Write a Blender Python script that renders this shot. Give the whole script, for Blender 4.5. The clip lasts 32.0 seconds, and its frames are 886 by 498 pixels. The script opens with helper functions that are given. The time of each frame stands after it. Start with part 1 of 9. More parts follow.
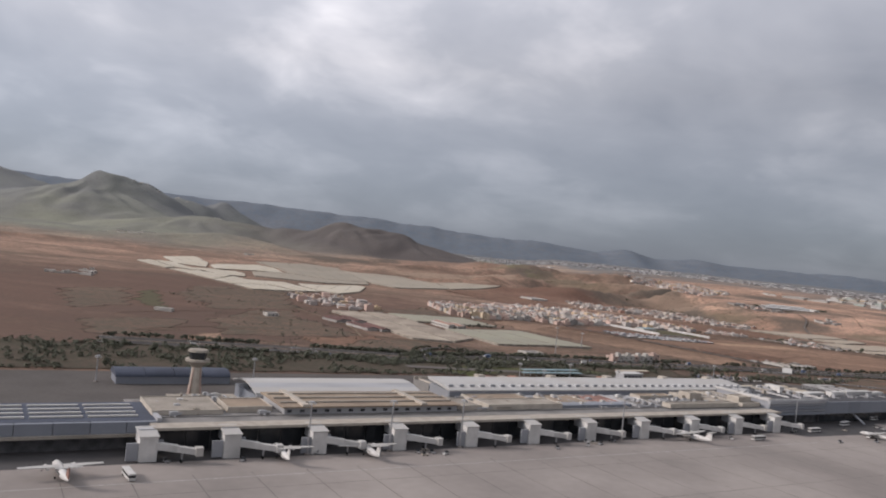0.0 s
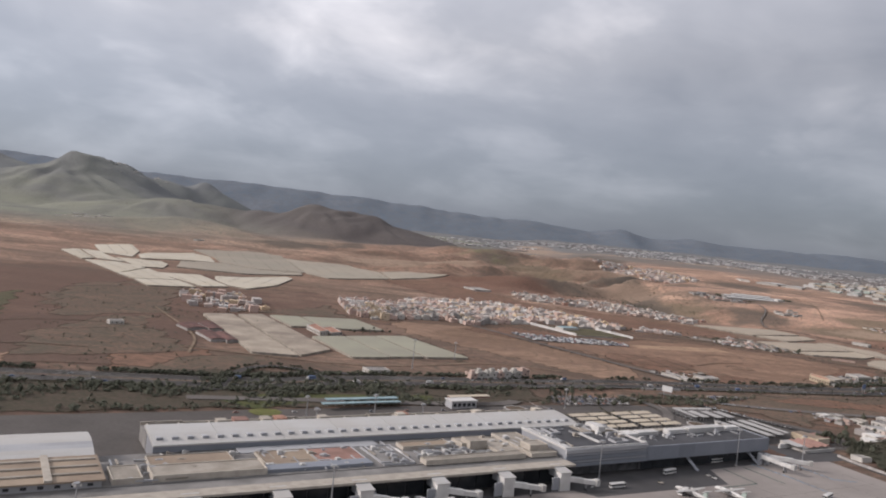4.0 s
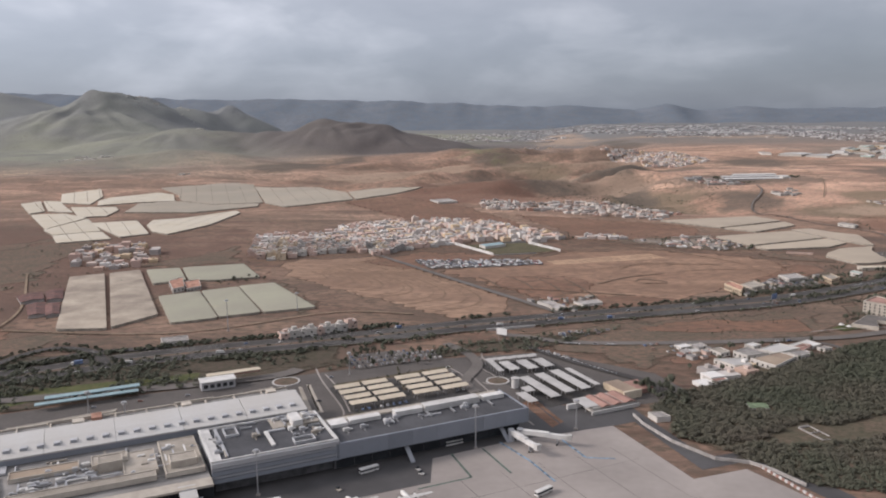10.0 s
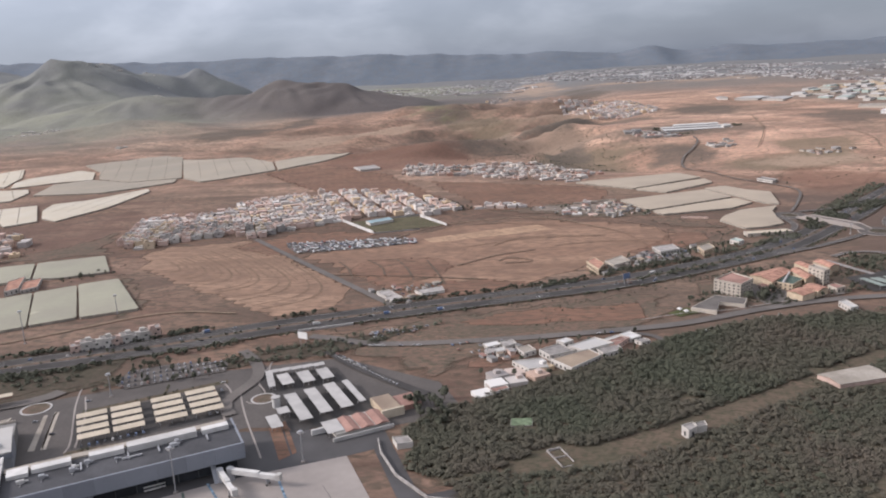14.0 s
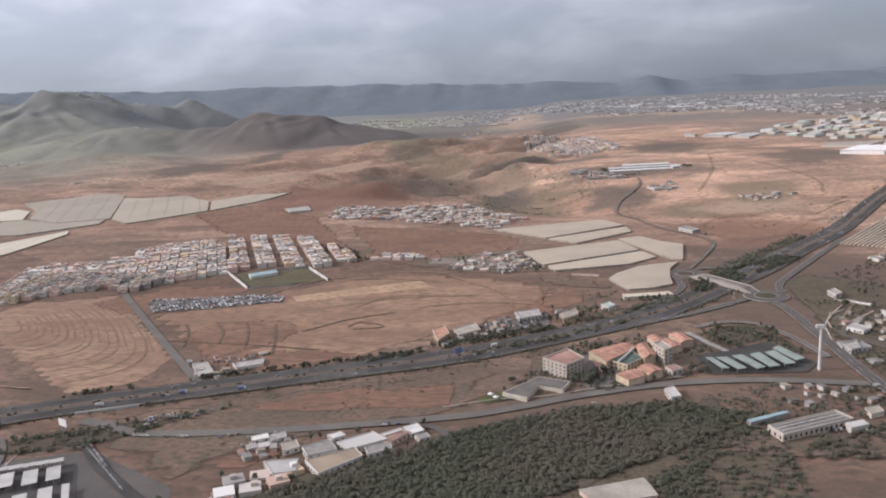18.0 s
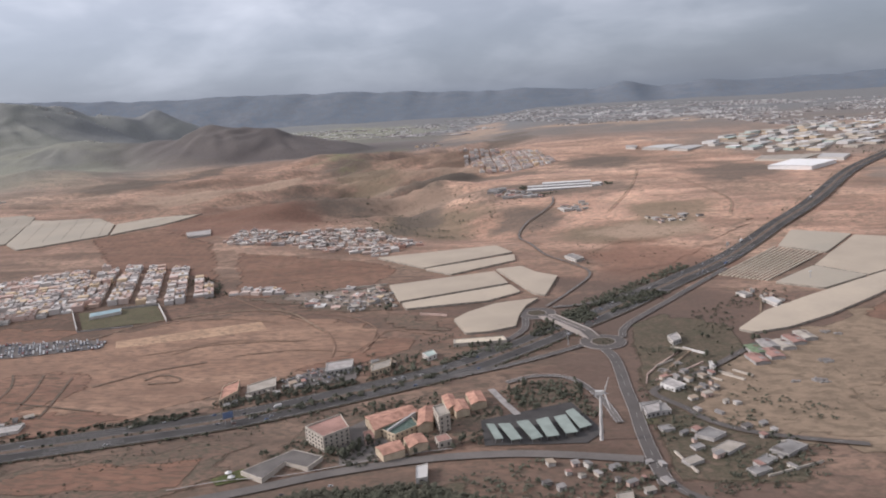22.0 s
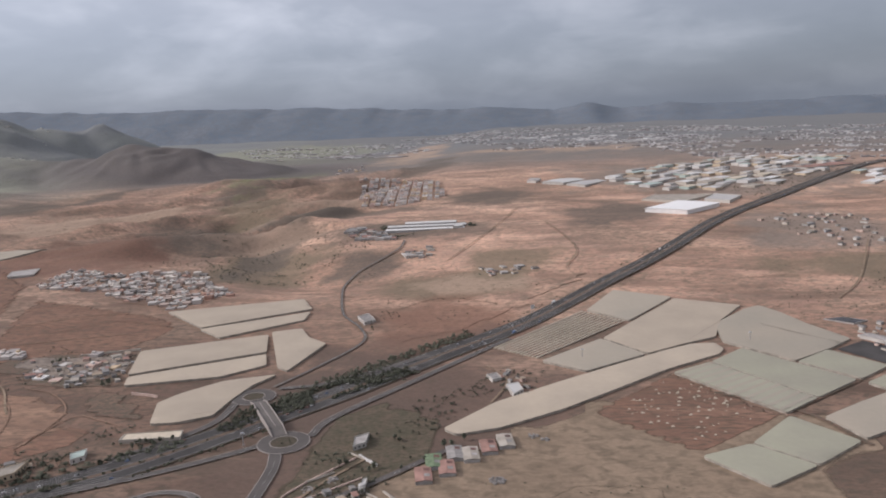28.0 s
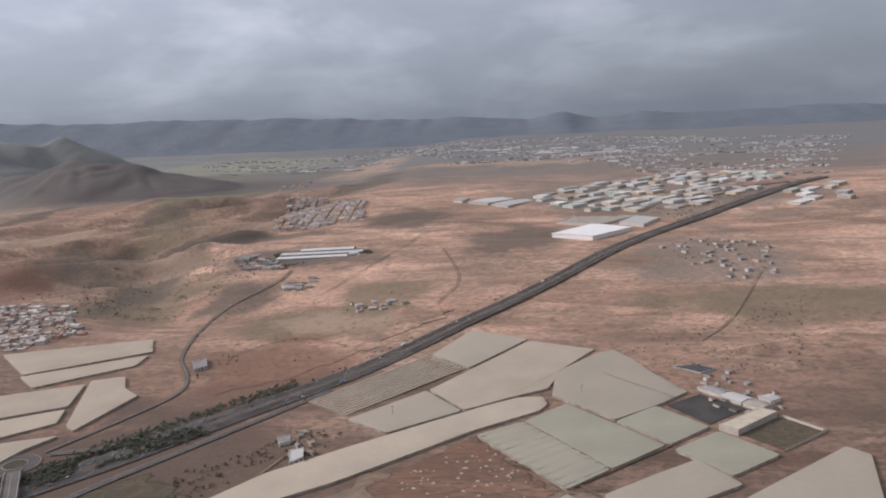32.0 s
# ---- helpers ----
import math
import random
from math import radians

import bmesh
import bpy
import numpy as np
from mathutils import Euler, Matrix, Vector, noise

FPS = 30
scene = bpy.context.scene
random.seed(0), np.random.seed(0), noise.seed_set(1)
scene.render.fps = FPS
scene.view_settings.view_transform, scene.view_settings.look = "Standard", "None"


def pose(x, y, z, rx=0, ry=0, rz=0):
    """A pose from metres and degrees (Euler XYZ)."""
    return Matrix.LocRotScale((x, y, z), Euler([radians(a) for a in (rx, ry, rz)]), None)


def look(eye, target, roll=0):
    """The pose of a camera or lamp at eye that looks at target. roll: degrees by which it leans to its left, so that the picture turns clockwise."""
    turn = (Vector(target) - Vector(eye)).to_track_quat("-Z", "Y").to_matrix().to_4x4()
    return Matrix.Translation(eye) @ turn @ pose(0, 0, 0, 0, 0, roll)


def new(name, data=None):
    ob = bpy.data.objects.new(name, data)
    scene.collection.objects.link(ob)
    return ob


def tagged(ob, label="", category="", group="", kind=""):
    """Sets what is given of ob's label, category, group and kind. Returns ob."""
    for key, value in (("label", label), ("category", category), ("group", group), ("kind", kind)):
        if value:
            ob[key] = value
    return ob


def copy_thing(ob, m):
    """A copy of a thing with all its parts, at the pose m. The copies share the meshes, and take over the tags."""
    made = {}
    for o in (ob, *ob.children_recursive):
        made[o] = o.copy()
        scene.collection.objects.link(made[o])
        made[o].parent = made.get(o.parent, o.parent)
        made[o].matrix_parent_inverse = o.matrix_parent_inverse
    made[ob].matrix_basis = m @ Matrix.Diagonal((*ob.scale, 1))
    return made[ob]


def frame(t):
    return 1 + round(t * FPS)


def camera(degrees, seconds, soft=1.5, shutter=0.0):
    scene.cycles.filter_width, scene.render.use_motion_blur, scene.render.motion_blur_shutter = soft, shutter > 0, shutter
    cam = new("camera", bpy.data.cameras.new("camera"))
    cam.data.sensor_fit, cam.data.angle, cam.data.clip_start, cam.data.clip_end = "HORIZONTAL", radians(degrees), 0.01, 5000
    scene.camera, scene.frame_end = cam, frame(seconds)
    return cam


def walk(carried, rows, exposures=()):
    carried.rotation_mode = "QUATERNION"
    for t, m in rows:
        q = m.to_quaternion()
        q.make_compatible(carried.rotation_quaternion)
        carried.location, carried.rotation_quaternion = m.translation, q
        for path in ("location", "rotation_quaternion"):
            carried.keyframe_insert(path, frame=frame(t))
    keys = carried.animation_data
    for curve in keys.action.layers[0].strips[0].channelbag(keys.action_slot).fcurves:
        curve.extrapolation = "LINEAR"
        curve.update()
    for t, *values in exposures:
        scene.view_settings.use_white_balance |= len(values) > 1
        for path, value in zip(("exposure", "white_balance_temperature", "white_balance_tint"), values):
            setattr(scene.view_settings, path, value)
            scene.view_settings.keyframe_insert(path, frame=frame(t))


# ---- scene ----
cam = camera(59.1, 32.0, soft=2.0, shutter=0.0)
# seconds, x, y, z in metres, yaw, pitch, roll in degrees, in the aircraft's tilted axes
EYE, LEAN = 61.6, -6.77
ROWS = [
    (0.0, 8.6, -14.0, 6.13, 1.57, 0.26, 0.80),
    (0.5, 22.9, -4.9, 8.54, 1.24, -0.02, 0.48),
    (1.0, 37.0, 3.9, 10.87, 0.95, -0.29, 0.17),
    (1.5, 51.0, 12.3, 13.12, 0.88, -0.42, 0.05),
    (2.0, 64.9, 20.4, 15.29, 0.93, -0.52, 0.24),
    (2.5, 78.6, 28.2, 17.36, 0.95, -1.22, 0.43),
    (4.5, 132.8, 57.2, 24.66, 2.54, -1.66, 0.90),
    (5.0, 146.2, 64.0, 26.22, 1.61, -4.13, 1.74),
    (5.5, 159.6, 70.7, 27.67, 1.98, -3.59, 0.94),
    (6.0, 173.0, 77.3, 29.02, 2.18, -5.11, 2.17),
    (6.5, 186.4, 83.9, 30.26, 3.02, -6.05, 3.12),
    (7.0, 199.8, 90.4, 31.39, 3.67, -6.00, 6.78),
    (7.5, 213.2, 96.8, 32.41, 3.98, -5.68, 5.63),
    (8.0, 226.6, 103.2, 33.33, 4.48, -5.57, 4.56),
    (8.5, 240.1, 109.6, 34.14, 5.80, -6.62, 4.82),
    (9.0, 253.6, 116.1, 34.86, 5.55, -8.18, 5.79),
    (9.5, 267.1, 122.5, 35.48, 6.51, -8.13, 6.24),
    (10.0, 280.7, 129.0, 36.01, 7.17, -8.85, 7.18),
    (10.5, 294.3, 135.5, 36.45, 6.85, -10.19, 7.37),
    (11.0, 308.0, 142.0, 36.80, 6.69, -11.19, 7.39),
    (11.5, 321.7, 148.6, 37.07, 6.78, -11.74, 7.57),
    (12.0, 335.5, 155.3, 37.26, 6.83, -12.09, 8.50),
    (12.5, 349.4, 162.0, 37.39, 7.07, -12.38, 9.42),
    (13.0, 363.3, 168.8, 37.44, 6.89, -12.88, 9.25),
    (13.5, 377.3, 175.7, 37.44, 7.13, -12.86, 9.51),
    (14.0, 391.3, 182.6, 37.38, 7.12, -12.49, 9.74),
    (14.5, 405.4, 189.6, 37.27, 7.19, -12.35, 9.88),
    (16.5, 462.5, 218.5, 36.42, 8.01, -10.90, 9.70),
    (17.0, 476.9, 226.0, 36.14, 7.94, -10.85, 9.41),
    (17.5, 491.4, 233.4, 35.83, 8.14, -10.67, 9.73),
    (18.0, 505.9, 241.0, 35.52, 8.51, -10.40, 9.64),
    (18.5, 520.5, 248.6, 35.19, 8.55, -10.60, 9.54),
    (19.0, 535.2, 256.3, 34.87, 8.47, -10.87, 9.34),
    (19.5, 549.9, 264.1, 34.54, 8.37, -10.95, 9.33),
    (20.0, 564.7, 271.9, 34.22, 8.48, -10.72, 9.30),
    (20.5, 579.5, 279.8, 33.91, 8.58, -10.65, 9.12),
    (21.0, 594.4, 287.7, 33.61, 8.19, -10.76, 9.26),
    (21.5, 609.4, 295.7, 33.33, 8.37, -10.31, 9.80),
    (22.0, 624.4, 303.7, 33.06, 8.30, -10.15, 10.14),
    (22.5, 639.4, 311.7, 32.82, 8.23, -10.12, 9.82),
    (23.0, 654.6, 319.8, 32.61, 7.96, -10.35, 9.31),
    (23.5, 669.8, 327.9, 32.42, 7.75, -10.55, 9.37),
    (24.0, 685.0, 336.0, 32.26, 7.67, -10.68, 9.52),
    (24.5, 700.4, 344.2, 32.12, 7.93, -10.02, 9.74),
    (25.0, 715.7, 352.4, 32.01, 8.04, -9.36, 9.83),
    (25.5, 731.2, 360.5, 31.93, 8.06, -9.01, 9.30),
    (27.5, 794.0, 393.4, 31.86, 8.01, -9.21, 9.29),
    (28.0, 809.9, 401.6, 31.89, 8.08, -9.30, 9.10),
    (28.5, 825.9, 409.9, 31.93, 8.02, -9.57, 8.87),
    (29.0, 842.1, 418.1, 31.97, 7.94, -9.95, 9.04),
    (29.5, 858.4, 426.3, 32.01, 8.16, -9.31, 9.36),
    (30.0, 874.8, 434.6, 32.04, 8.28, -8.81, 9.41),
    (30.5, 891.4, 442.9, 32.06, 8.37, -8.54, 9.32),
    (31.0, 908.2, 451.2, 32.05, 8.44, -8.29, 9.35),
    (31.5, 925.1, 459.5, 32.01, 8.21, -8.68, 9.39),
    (32.0, 942.2, 467.8, 31.92, 7.98, -8.89, 9.32),
]
walk(cam, [(t, pose(0, 0, EYE, 0, LEAN, 0) @ pose(x, y, z, 90 + pitch, roll, yaw)) for t, x, y, z, yaw, pitch, roll in ROWS],
     ((0, -0.07, 6480, 14), (7, 0.09, 6500, 14), (11, 0.24, 6400, 14), (14, 0.38, 6300, 15), (16, 0.40, 6300, 15), (18, 0.37, 6300, 15), (22, 0.29, 6300, 15), (26, 0.15, 6300, 15), (32, 0.06, 6300, 15)))

# ---- light ----
SUN_AZ, SUN_EL = radians(-97), radians(27)   # low afternoon sun from the left of the flight's view
world = bpy.data.worlds.new("sky")
scene.world = world
world.use_nodes = True
wn, wl = world.node_tree.nodes, world.node_tree.links
wn.clear()
w_out = wn.new("ShaderNodeOutputWorld")
w_bg = wn.new("ShaderNodeBackground")
w_bg.inputs["Strength"].default_value = 1.62
sky = wn.new("ShaderNodeTexSky")
sky.sky_type, sky.sun_disc = "NISHITA", False
sky.sun_elevation, sky.sun_rotation = SUN_EL, SUN_AZ
dim = wn.new("ShaderNodeVectorMath"); dim.operation = "SCALE"; dim.inputs["Scale"].default_value = 0.07
wl.new(sky.outputs[0], dim.inputs[0])
tc = wn.new("ShaderNodeTexCoord")
sep = wn.new("ShaderNodeSeparateXYZ"); wl.new(tc.outputs["Generated"], sep.inputs[0])


def wmath(op, a, b=0.0, c=None, clamp=False):
    n = wn.new("ShaderNodeMath"); n.operation, n.use_clamp = op, clamp
    for i, v in enumerate((a, b, c)):
        if v is None:
            continue
        if isinstance(v, (int, float)):
            n.inputs[i].default_value = v
        else:
            wl.new(v, n.inputs[i])
    return n.outputs[0]


# clouds on a flat ceiling: direction divided by its height
zz = wmath("ADD", wmath("MAXIMUM", sep.outputs[2], 0.0), 0.34)
cu, cv = wmath("DIVIDE", sep.outputs[0], zz), wmath("DIVIDE", sep.outputs[1], zz)
comb = wn.new("ShaderNodeCombineXYZ"); wl.new(cu, comb.inputs[0]); wl.new(cv, comb.inputs[1])


def wnoise(scale, detail, rough, dist):
    n = wn.new("ShaderNodeTexNoise")
    n.inputs["Scale"].default_value, n.inputs["Detail"].default_value = scale, detail
    n.inputs["Roughness"].default_value, n.inputs["Distortion"].default_value = rough, dist
    wl.new(comb.outputs[0], n.inputs["Vector"])
    return n.outputs[0]


c1, c2 = wnoise(1.15, 4.0, 0.5, 0.5), wnoise(3.6, 4.0, 0.55, 0.3)
cl = wmath("ADD", wmath("MULTIPLY", c1, 0.7), wmath("MULTIPLY", c2, 0.3))
ramp = wn.new("ShaderNodeValToRGB")
for i, (p, c) in enumerate(((0.36, (0.225, 0.24, 0.275)), (0.49, (0.295, 0.308, 0.342)), (0.58, (0.43, 0.435, 0.465)), (0.69, (0.74, 0.73, 0.74)))):
    e = ramp.color_ramp.elements[i] if i < 2 else ramp.color_ramp.elements.new(p)
    e.position, e.color = p, (*c, 1)
calm = wmath("MULTIPLY_ADD", wmath("MAXIMUM", sep.outputs[2], 0.0), 2.6, 0.38, True)   # the deck smooths out far away
wl.new(wmath("MULTIPLY_ADD", wmath("SUBTRACT", cl, 0.495), calm, 0.495), ramp.inputs[0])
# the cloud base darkens to rain on the horizon, most where it is far from the sun
low = wmath("MINIMUM", wmath("MULTIPLY_ADD", wmath("MAXIMUM", sep.outputs[2], 0.0), 2.65, 0.43), 1.3)
side = wmath("MULTIPLY_ADD", sep.outputs[0], -0.46, 1.05)
band = wmath("MULTIPLY", low, side)
cloud = wn.new("ShaderNodeVectorMath"); cloud.operation = "SCALE"
tint = wn.new("ShaderNodeMix"); tint.data_type = "RGBA"   # bluer rain-grey low down
tint.inputs[6].default_value, tint.inputs[7].default_value = (1.01, 1.0, 0.975, 1), (0.90, 1.0, 1.10, 1)
wl.new(wmath("MULTIPLY_ADD", sep.outputs[2], -4.5, 1.0, True), tint.inputs[0])
blue = wn.new("ShaderNodeVectorMath"); blue.operation = "MULTIPLY"
wl.new(ramp.outputs[0], blue.inputs[0]); wl.new(tint.outputs[2], blue.inputs[1])
wl.new(blue.outputs[0], cloud.inputs[0]); wl.new(band, cloud.inputs["Scale"])
mixw = wn.new("ShaderNodeMix"); mixw.data_type = "RGBA"; mixw.inputs[0].default_value = 0.9
wl.new(dim.outputs[0], mixw.inputs[6]); wl.new(cloud.outputs[0], mixw.inputs[7])
wl.new(mixw.outputs[2], w_bg.inputs[0]); wl.new(w_bg.outputs[0], w_out.inputs[0])

sun = new("sun", bpy.data.lights.new("sun", "SUN"))
sun.data.energy, sun.data.angle, sun.data.color = 3.0, radians(12), (1.0, 0.93, 0.87)
sun.matrix_world = look((math.sin(SUN_AZ) * math.cos(SUN_EL) * 900, math.cos(SUN_AZ) * math.cos(SUN_EL) * 900, math.sin(SUN_EL) * 900), (0, 0, 0))


# ---- materials ----
def muted(c, k=0.22):
    """Haze put into the paint: a colour drawn towards its own grey."""
    g = 0.3 * c[0] + 0.6 * c[1] + 0.1 * c[2]
    return tuple(v + (g - v) * k for v in c)


def mat(name, color, rough=0.8, metal=0.0, vary=0.15, scale=0.5, fine=4.0, bump=0.15, per=0.0, second=None, amount=0.5, spec=0.14):
    """A surface of one base colour with stains, grain, relief and, by per, a change from piece to piece."""
    color = muted(color)
    second = muted(second) if second else None
    m = bpy.data.materials.new(name)
    m.use_nodes = True
    n, l = m.node_tree.nodes, m.node_tree.links
    b = n["Principled BSDF"]
    b.inputs["Roughness"].default_value, b.inputs["Metallic"].default_value = rough, metal
    b.inputs["Specular IOR Level"].default_value = spec
    t = n.new("ShaderNodeTexCoord")
    info = n.new("ShaderNodeObjectInfo")
    shift = n.new("ShaderNodeVectorMath"); shift.operation = "MULTIPLY_ADD"
    shift.inputs[1].default_value = (1, 1, 1)
    rnd = n.new("ShaderNodeVectorMath"); rnd.operation = "SCALE"; rnd.inputs[0].default_value = (97, 53, 31)
    l.new(info.outputs["Random"], rnd.inputs["Scale"])
    l.new(t.outputs["Object"], shift.inputs[0]); l.new(rnd.outputs[0], shift.inputs[2])
    big, small = n.new("ShaderNodeTexNoise"), n.new("ShaderNodeTexNoise")
    for q, s, d in ((big, scale, 4), (small, fine, 3)):
        q.inputs["Scale"].default_value, q.inputs["Detail"].default_value = s, d
        l.new(shift.outputs[0], q.inputs["Vector"])
    mx = n.new("ShaderNodeMix"); mx.data_type = "RGBA"
    second = second or tuple(c * (1 - 2.2 * vary) for c in color)
    mx.inputs[6].default_value, mx.inputs[7].default_value = (*color, 1), (*second, 1)
    rp = n.new("ShaderNodeMapRange"); rp.inputs[1].default_value, rp.inputs[2].default_value = 0.35, 0.68
    rp.inputs[4].default_value = amount * 2 if amount < 0.5 else 1.0
    l.new(big.outputs[0], rp.inputs[0]); l.new(rp.outputs[0], mx.inputs[0])
    hs = n.new("ShaderNodeHueSaturation")
    val = n.new("ShaderNodeMath"); val.operation = "MULTIPLY_ADD"
    val.inputs[1].default_value, val.inputs[2].default_value = vary * 2.0, 1.0 - vary
    l.new(small.outputs[0], val.inputs[0])
    pv = n.new("ShaderNodeMath"); pv.operation = "MULTIPLY_ADD"
    pv.inputs[1].default_value, pv.inputs[2].default_value = per, -per / 2
    l.new(info.outputs["Random"], pv.inputs[0])
    sm = n.new("ShaderNodeMath"); sm.operation = "ADD"
    l.new(val.outputs[0], sm.inputs[0]); l.new(pv.outputs[0], sm.inputs[1])
    l.new(sm.outputs[0], hs.inputs["Value"]); l.new(mx.outputs[2], hs.inputs["Color"])
    l.new(hs.outputs[0], b.inputs["Base Color"])
    if bump:
        bp = n.new("ShaderNodeBump"); bp.inputs["Strength"].default_value = bump
        bp.inputs["Distance"].default_value = 0.3 / fine
        l.new(small.outputs[0], bp.inputs["Height"]); l.new(bp.outputs[0], b.inputs["Normal"])
    return m


def soil(name, tones, scales=(0.004, 0.02, 0.15), hill=False, furrow=None, speck=0.5):
    """Bare earth: three tones laid by broad, middle and small patches; furrow: direction and spacing of plough lines."""
    m = bpy.data.materials.new(name)
    m.use_nodes = True
    n, l = m.node_tree.nodes, m.node_tree.links
    b = n["Principled BSDF"]; b.inputs["Roughness"].default_value = 0.95; b.inputs["Specular IOR Level"].default_value = 0.1
    t = n.new("ShaderNodeTexCoord")
    out = None
    grain = n.new("ShaderNodeMapping")   # earth lies in streaks along the plough lines and terraces
    grain.inputs["Rotation"].default_value = (0, 0, radians(-furrow[0]) if furrow else -0.5)
    grain.inputs["Scale"].default_value = (0.5, 1.6, 1.0) if furrow else (0.8, 1.25, 1.0)
    l.new(t.outputs["Object"], grain.inputs[0])
    for k, (s, c) in enumerate(zip(scales, tones[1:])):
        q = n.new("ShaderNodeTexNoise"); q.inputs["Scale"].default_value, q.inputs["Detail"].default_value = s, 6
        q.inputs["Roughness"].default_value, q.inputs["Distortion"].default_value = 0.6, 0.6
        off = n.new("ShaderNodeVectorMath"); off.inputs[1].default_value = (37 * k, 91 * k, 0)
        l.new(grain.outputs[0], off.inputs[0]); l.new(off.outputs[0], q.inputs["Vector"])
        rp = n.new("ShaderNodeMapRange"); rp.inputs[1].default_value, rp.inputs[2].default_value = 0.45, 0.62
        l.new(q.outputs[0], rp.inputs[0])
        mx = n.new("ShaderNodeMix"); mx.data_type = "RGBA"
        l.new(rp.outputs[0], mx.inputs[0])
        if out is None:
            mx.inputs[6].default_value = (*tones[0], 1)
        else:
            l.new(out, mx.inputs[6])
        mx.inputs[7].default_value = (*c, 1)
        out = mx.outputs[2]
    fine = n.new("ShaderNodeTexNoise"); fine.inputs["Scale"].default_value, fine.inputs["Detail"].default_value = 0.35, 5
    fine.inputs["Roughness"].default_value = 0.7
    l.new(grain.outputs[0], fine.inputs["Vector"])
    height = fine.outputs[0]
    if furrow:
        ang, gap = furrow
        mp = n.new("ShaderNodeMapping"); mp.inputs["Rotation"].default_value = (0, 0, radians(ang))
        wv = n.new("ShaderNodeTexWave"); wv.inputs["Scale"].default_value = 0.314 / gap
        wv.inputs["Distortion"].default_value, wv.inputs["Detail"].default_value, wv.inputs["Detail Scale"].default_value = 1.2, 2, 0.1
        l.new(t.outputs["Object"], mp.inputs[0]); l.new(mp.outputs[0], wv.inputs["Vector"])
        ad = n.new("ShaderNodeMath"); ad.operation = "MULTIPLY_ADD"; ad.inputs[1].default_value = 0.07
        l.new(wv.outputs[1], ad.inputs[0]); l.new(fine.outputs[0], ad.inputs[2])
        height = ad.outputs[0]
    if hill:
        sx = n.new("ShaderNodeSeparateXYZ"); l.new(t.outputs["Object"], sx.inputs[0])
        # plateau paled and far plain greyed with distance, haze put into the colour
        # small fields: cells of slightly different earth
        vo = n.new("ShaderNodeTexVoronoi"); vo.inputs["Scale"].default_value = 0.010
        st = n.new("ShaderNodeMapping"); st.inputs["Scale"].default_value = (0.7, 2.2, 1.0); st.inputs["Rotation"].default_value = (0, 0, -0.45)
        l.new(t.outputs["Object"], st.inputs[0]); l.new(st.outputs[0], vo.inputs["Vector"])
        vh = n.new("ShaderNodeSeparateColor"); l.new(vo.outputs["Color"], vh.inputs[0])
        vr = n.new("ShaderNodeMapRange"); vr.inputs[3].default_value, vr.inputs[4].default_value = 0.76, 1.16
        l.new(vh.outputs[0], vr.inputs[0])
        vs = n.new("ShaderNodeHueSaturation"); l.new(vr.outputs[0], vs.inputs["Value"]); l.new(out, vs.inputs["Color"])
        out = vs.outputs[0]
        # dark scrub in long drifts
        dn = n.new("ShaderNodeTexNoise"); dn.inputs["Scale"].default_value, dn.inputs["Detail"].default_value, dn.inputs["Roughness"].default_value = 0.005, 7, 0.62
        dm = n.new("ShaderNodeMapping"); dm.inputs["Scale"].default_value = (0.9, 1.6, 1.0); dm.inputs["Rotation"].default_value = (0, 0, -0.25)
        l.new(t.outputs["Object"], dm.inputs[0]); l.new(dm.outputs[0], dn.inputs["Vector"])
        dr = n.new("ShaderNodeMapRange"); dr.inputs[1].default_value, dr.inputs[2].default_value, dr.inputs[4].default_value = 0.47, 0.62, 0.55
        l.new(dn.outputs[0], dr.inputs[0])
        dx = n.new("ShaderNodeMix"); dx.data_type = "RGBA"; dx.inputs[7].default_value = (0.105, 0.082, 0.064, 1)
        drift = dr.outputs[0]
        # thin terrace banks that run across the slope
        tn = n.new("ShaderNodeTexNoise"); tn.inputs["Scale"].default_value, tn.inputs["Detail"].default_value, tn.inputs["Roughness"].default_value = 1.0, 3, 0.5
        tm = n.new("ShaderNodeMapping"); tm.inputs["Scale"].default_value = (0.006, 0.05, 0.0); tm.inputs["Rotation"].default_value = (0, 0, -0.45)
        l.new(t.outputs["Object"], tm.inputs[0]); l.new(tm.outputs[0], tn.inputs["Vector"])
        tr = n.new("ShaderNodeMapRange"); tr.inputs[1].default_value, tr.inputs[2].default_value, tr.inputs[4].default_value = 0.56, 0.64, 0.55
        l.new(tn.outputs[0], tr.inputs[0])
        tp = n.new("ShaderNodeMix"); tp.data_type = "RGBA"; tp.inputs[7].default_value = (0.098, 0.066, 0.050, 1)
        l.new(tr.outputs[0], tp.inputs[0]); l.new(out, tp.inputs[6])
        out = tp.outputs[2]
        # tints by x and y carry the haze of distance, besides the drifts
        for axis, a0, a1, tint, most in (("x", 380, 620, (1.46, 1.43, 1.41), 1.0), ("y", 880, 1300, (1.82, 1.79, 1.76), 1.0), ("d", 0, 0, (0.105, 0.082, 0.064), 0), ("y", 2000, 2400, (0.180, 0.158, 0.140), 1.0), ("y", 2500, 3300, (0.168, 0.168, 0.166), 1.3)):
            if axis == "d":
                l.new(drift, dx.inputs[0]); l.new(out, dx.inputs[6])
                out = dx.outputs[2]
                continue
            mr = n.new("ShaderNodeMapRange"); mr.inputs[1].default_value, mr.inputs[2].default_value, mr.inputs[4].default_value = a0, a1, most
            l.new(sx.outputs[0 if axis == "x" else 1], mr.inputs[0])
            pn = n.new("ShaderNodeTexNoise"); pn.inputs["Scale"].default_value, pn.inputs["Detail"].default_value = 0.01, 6
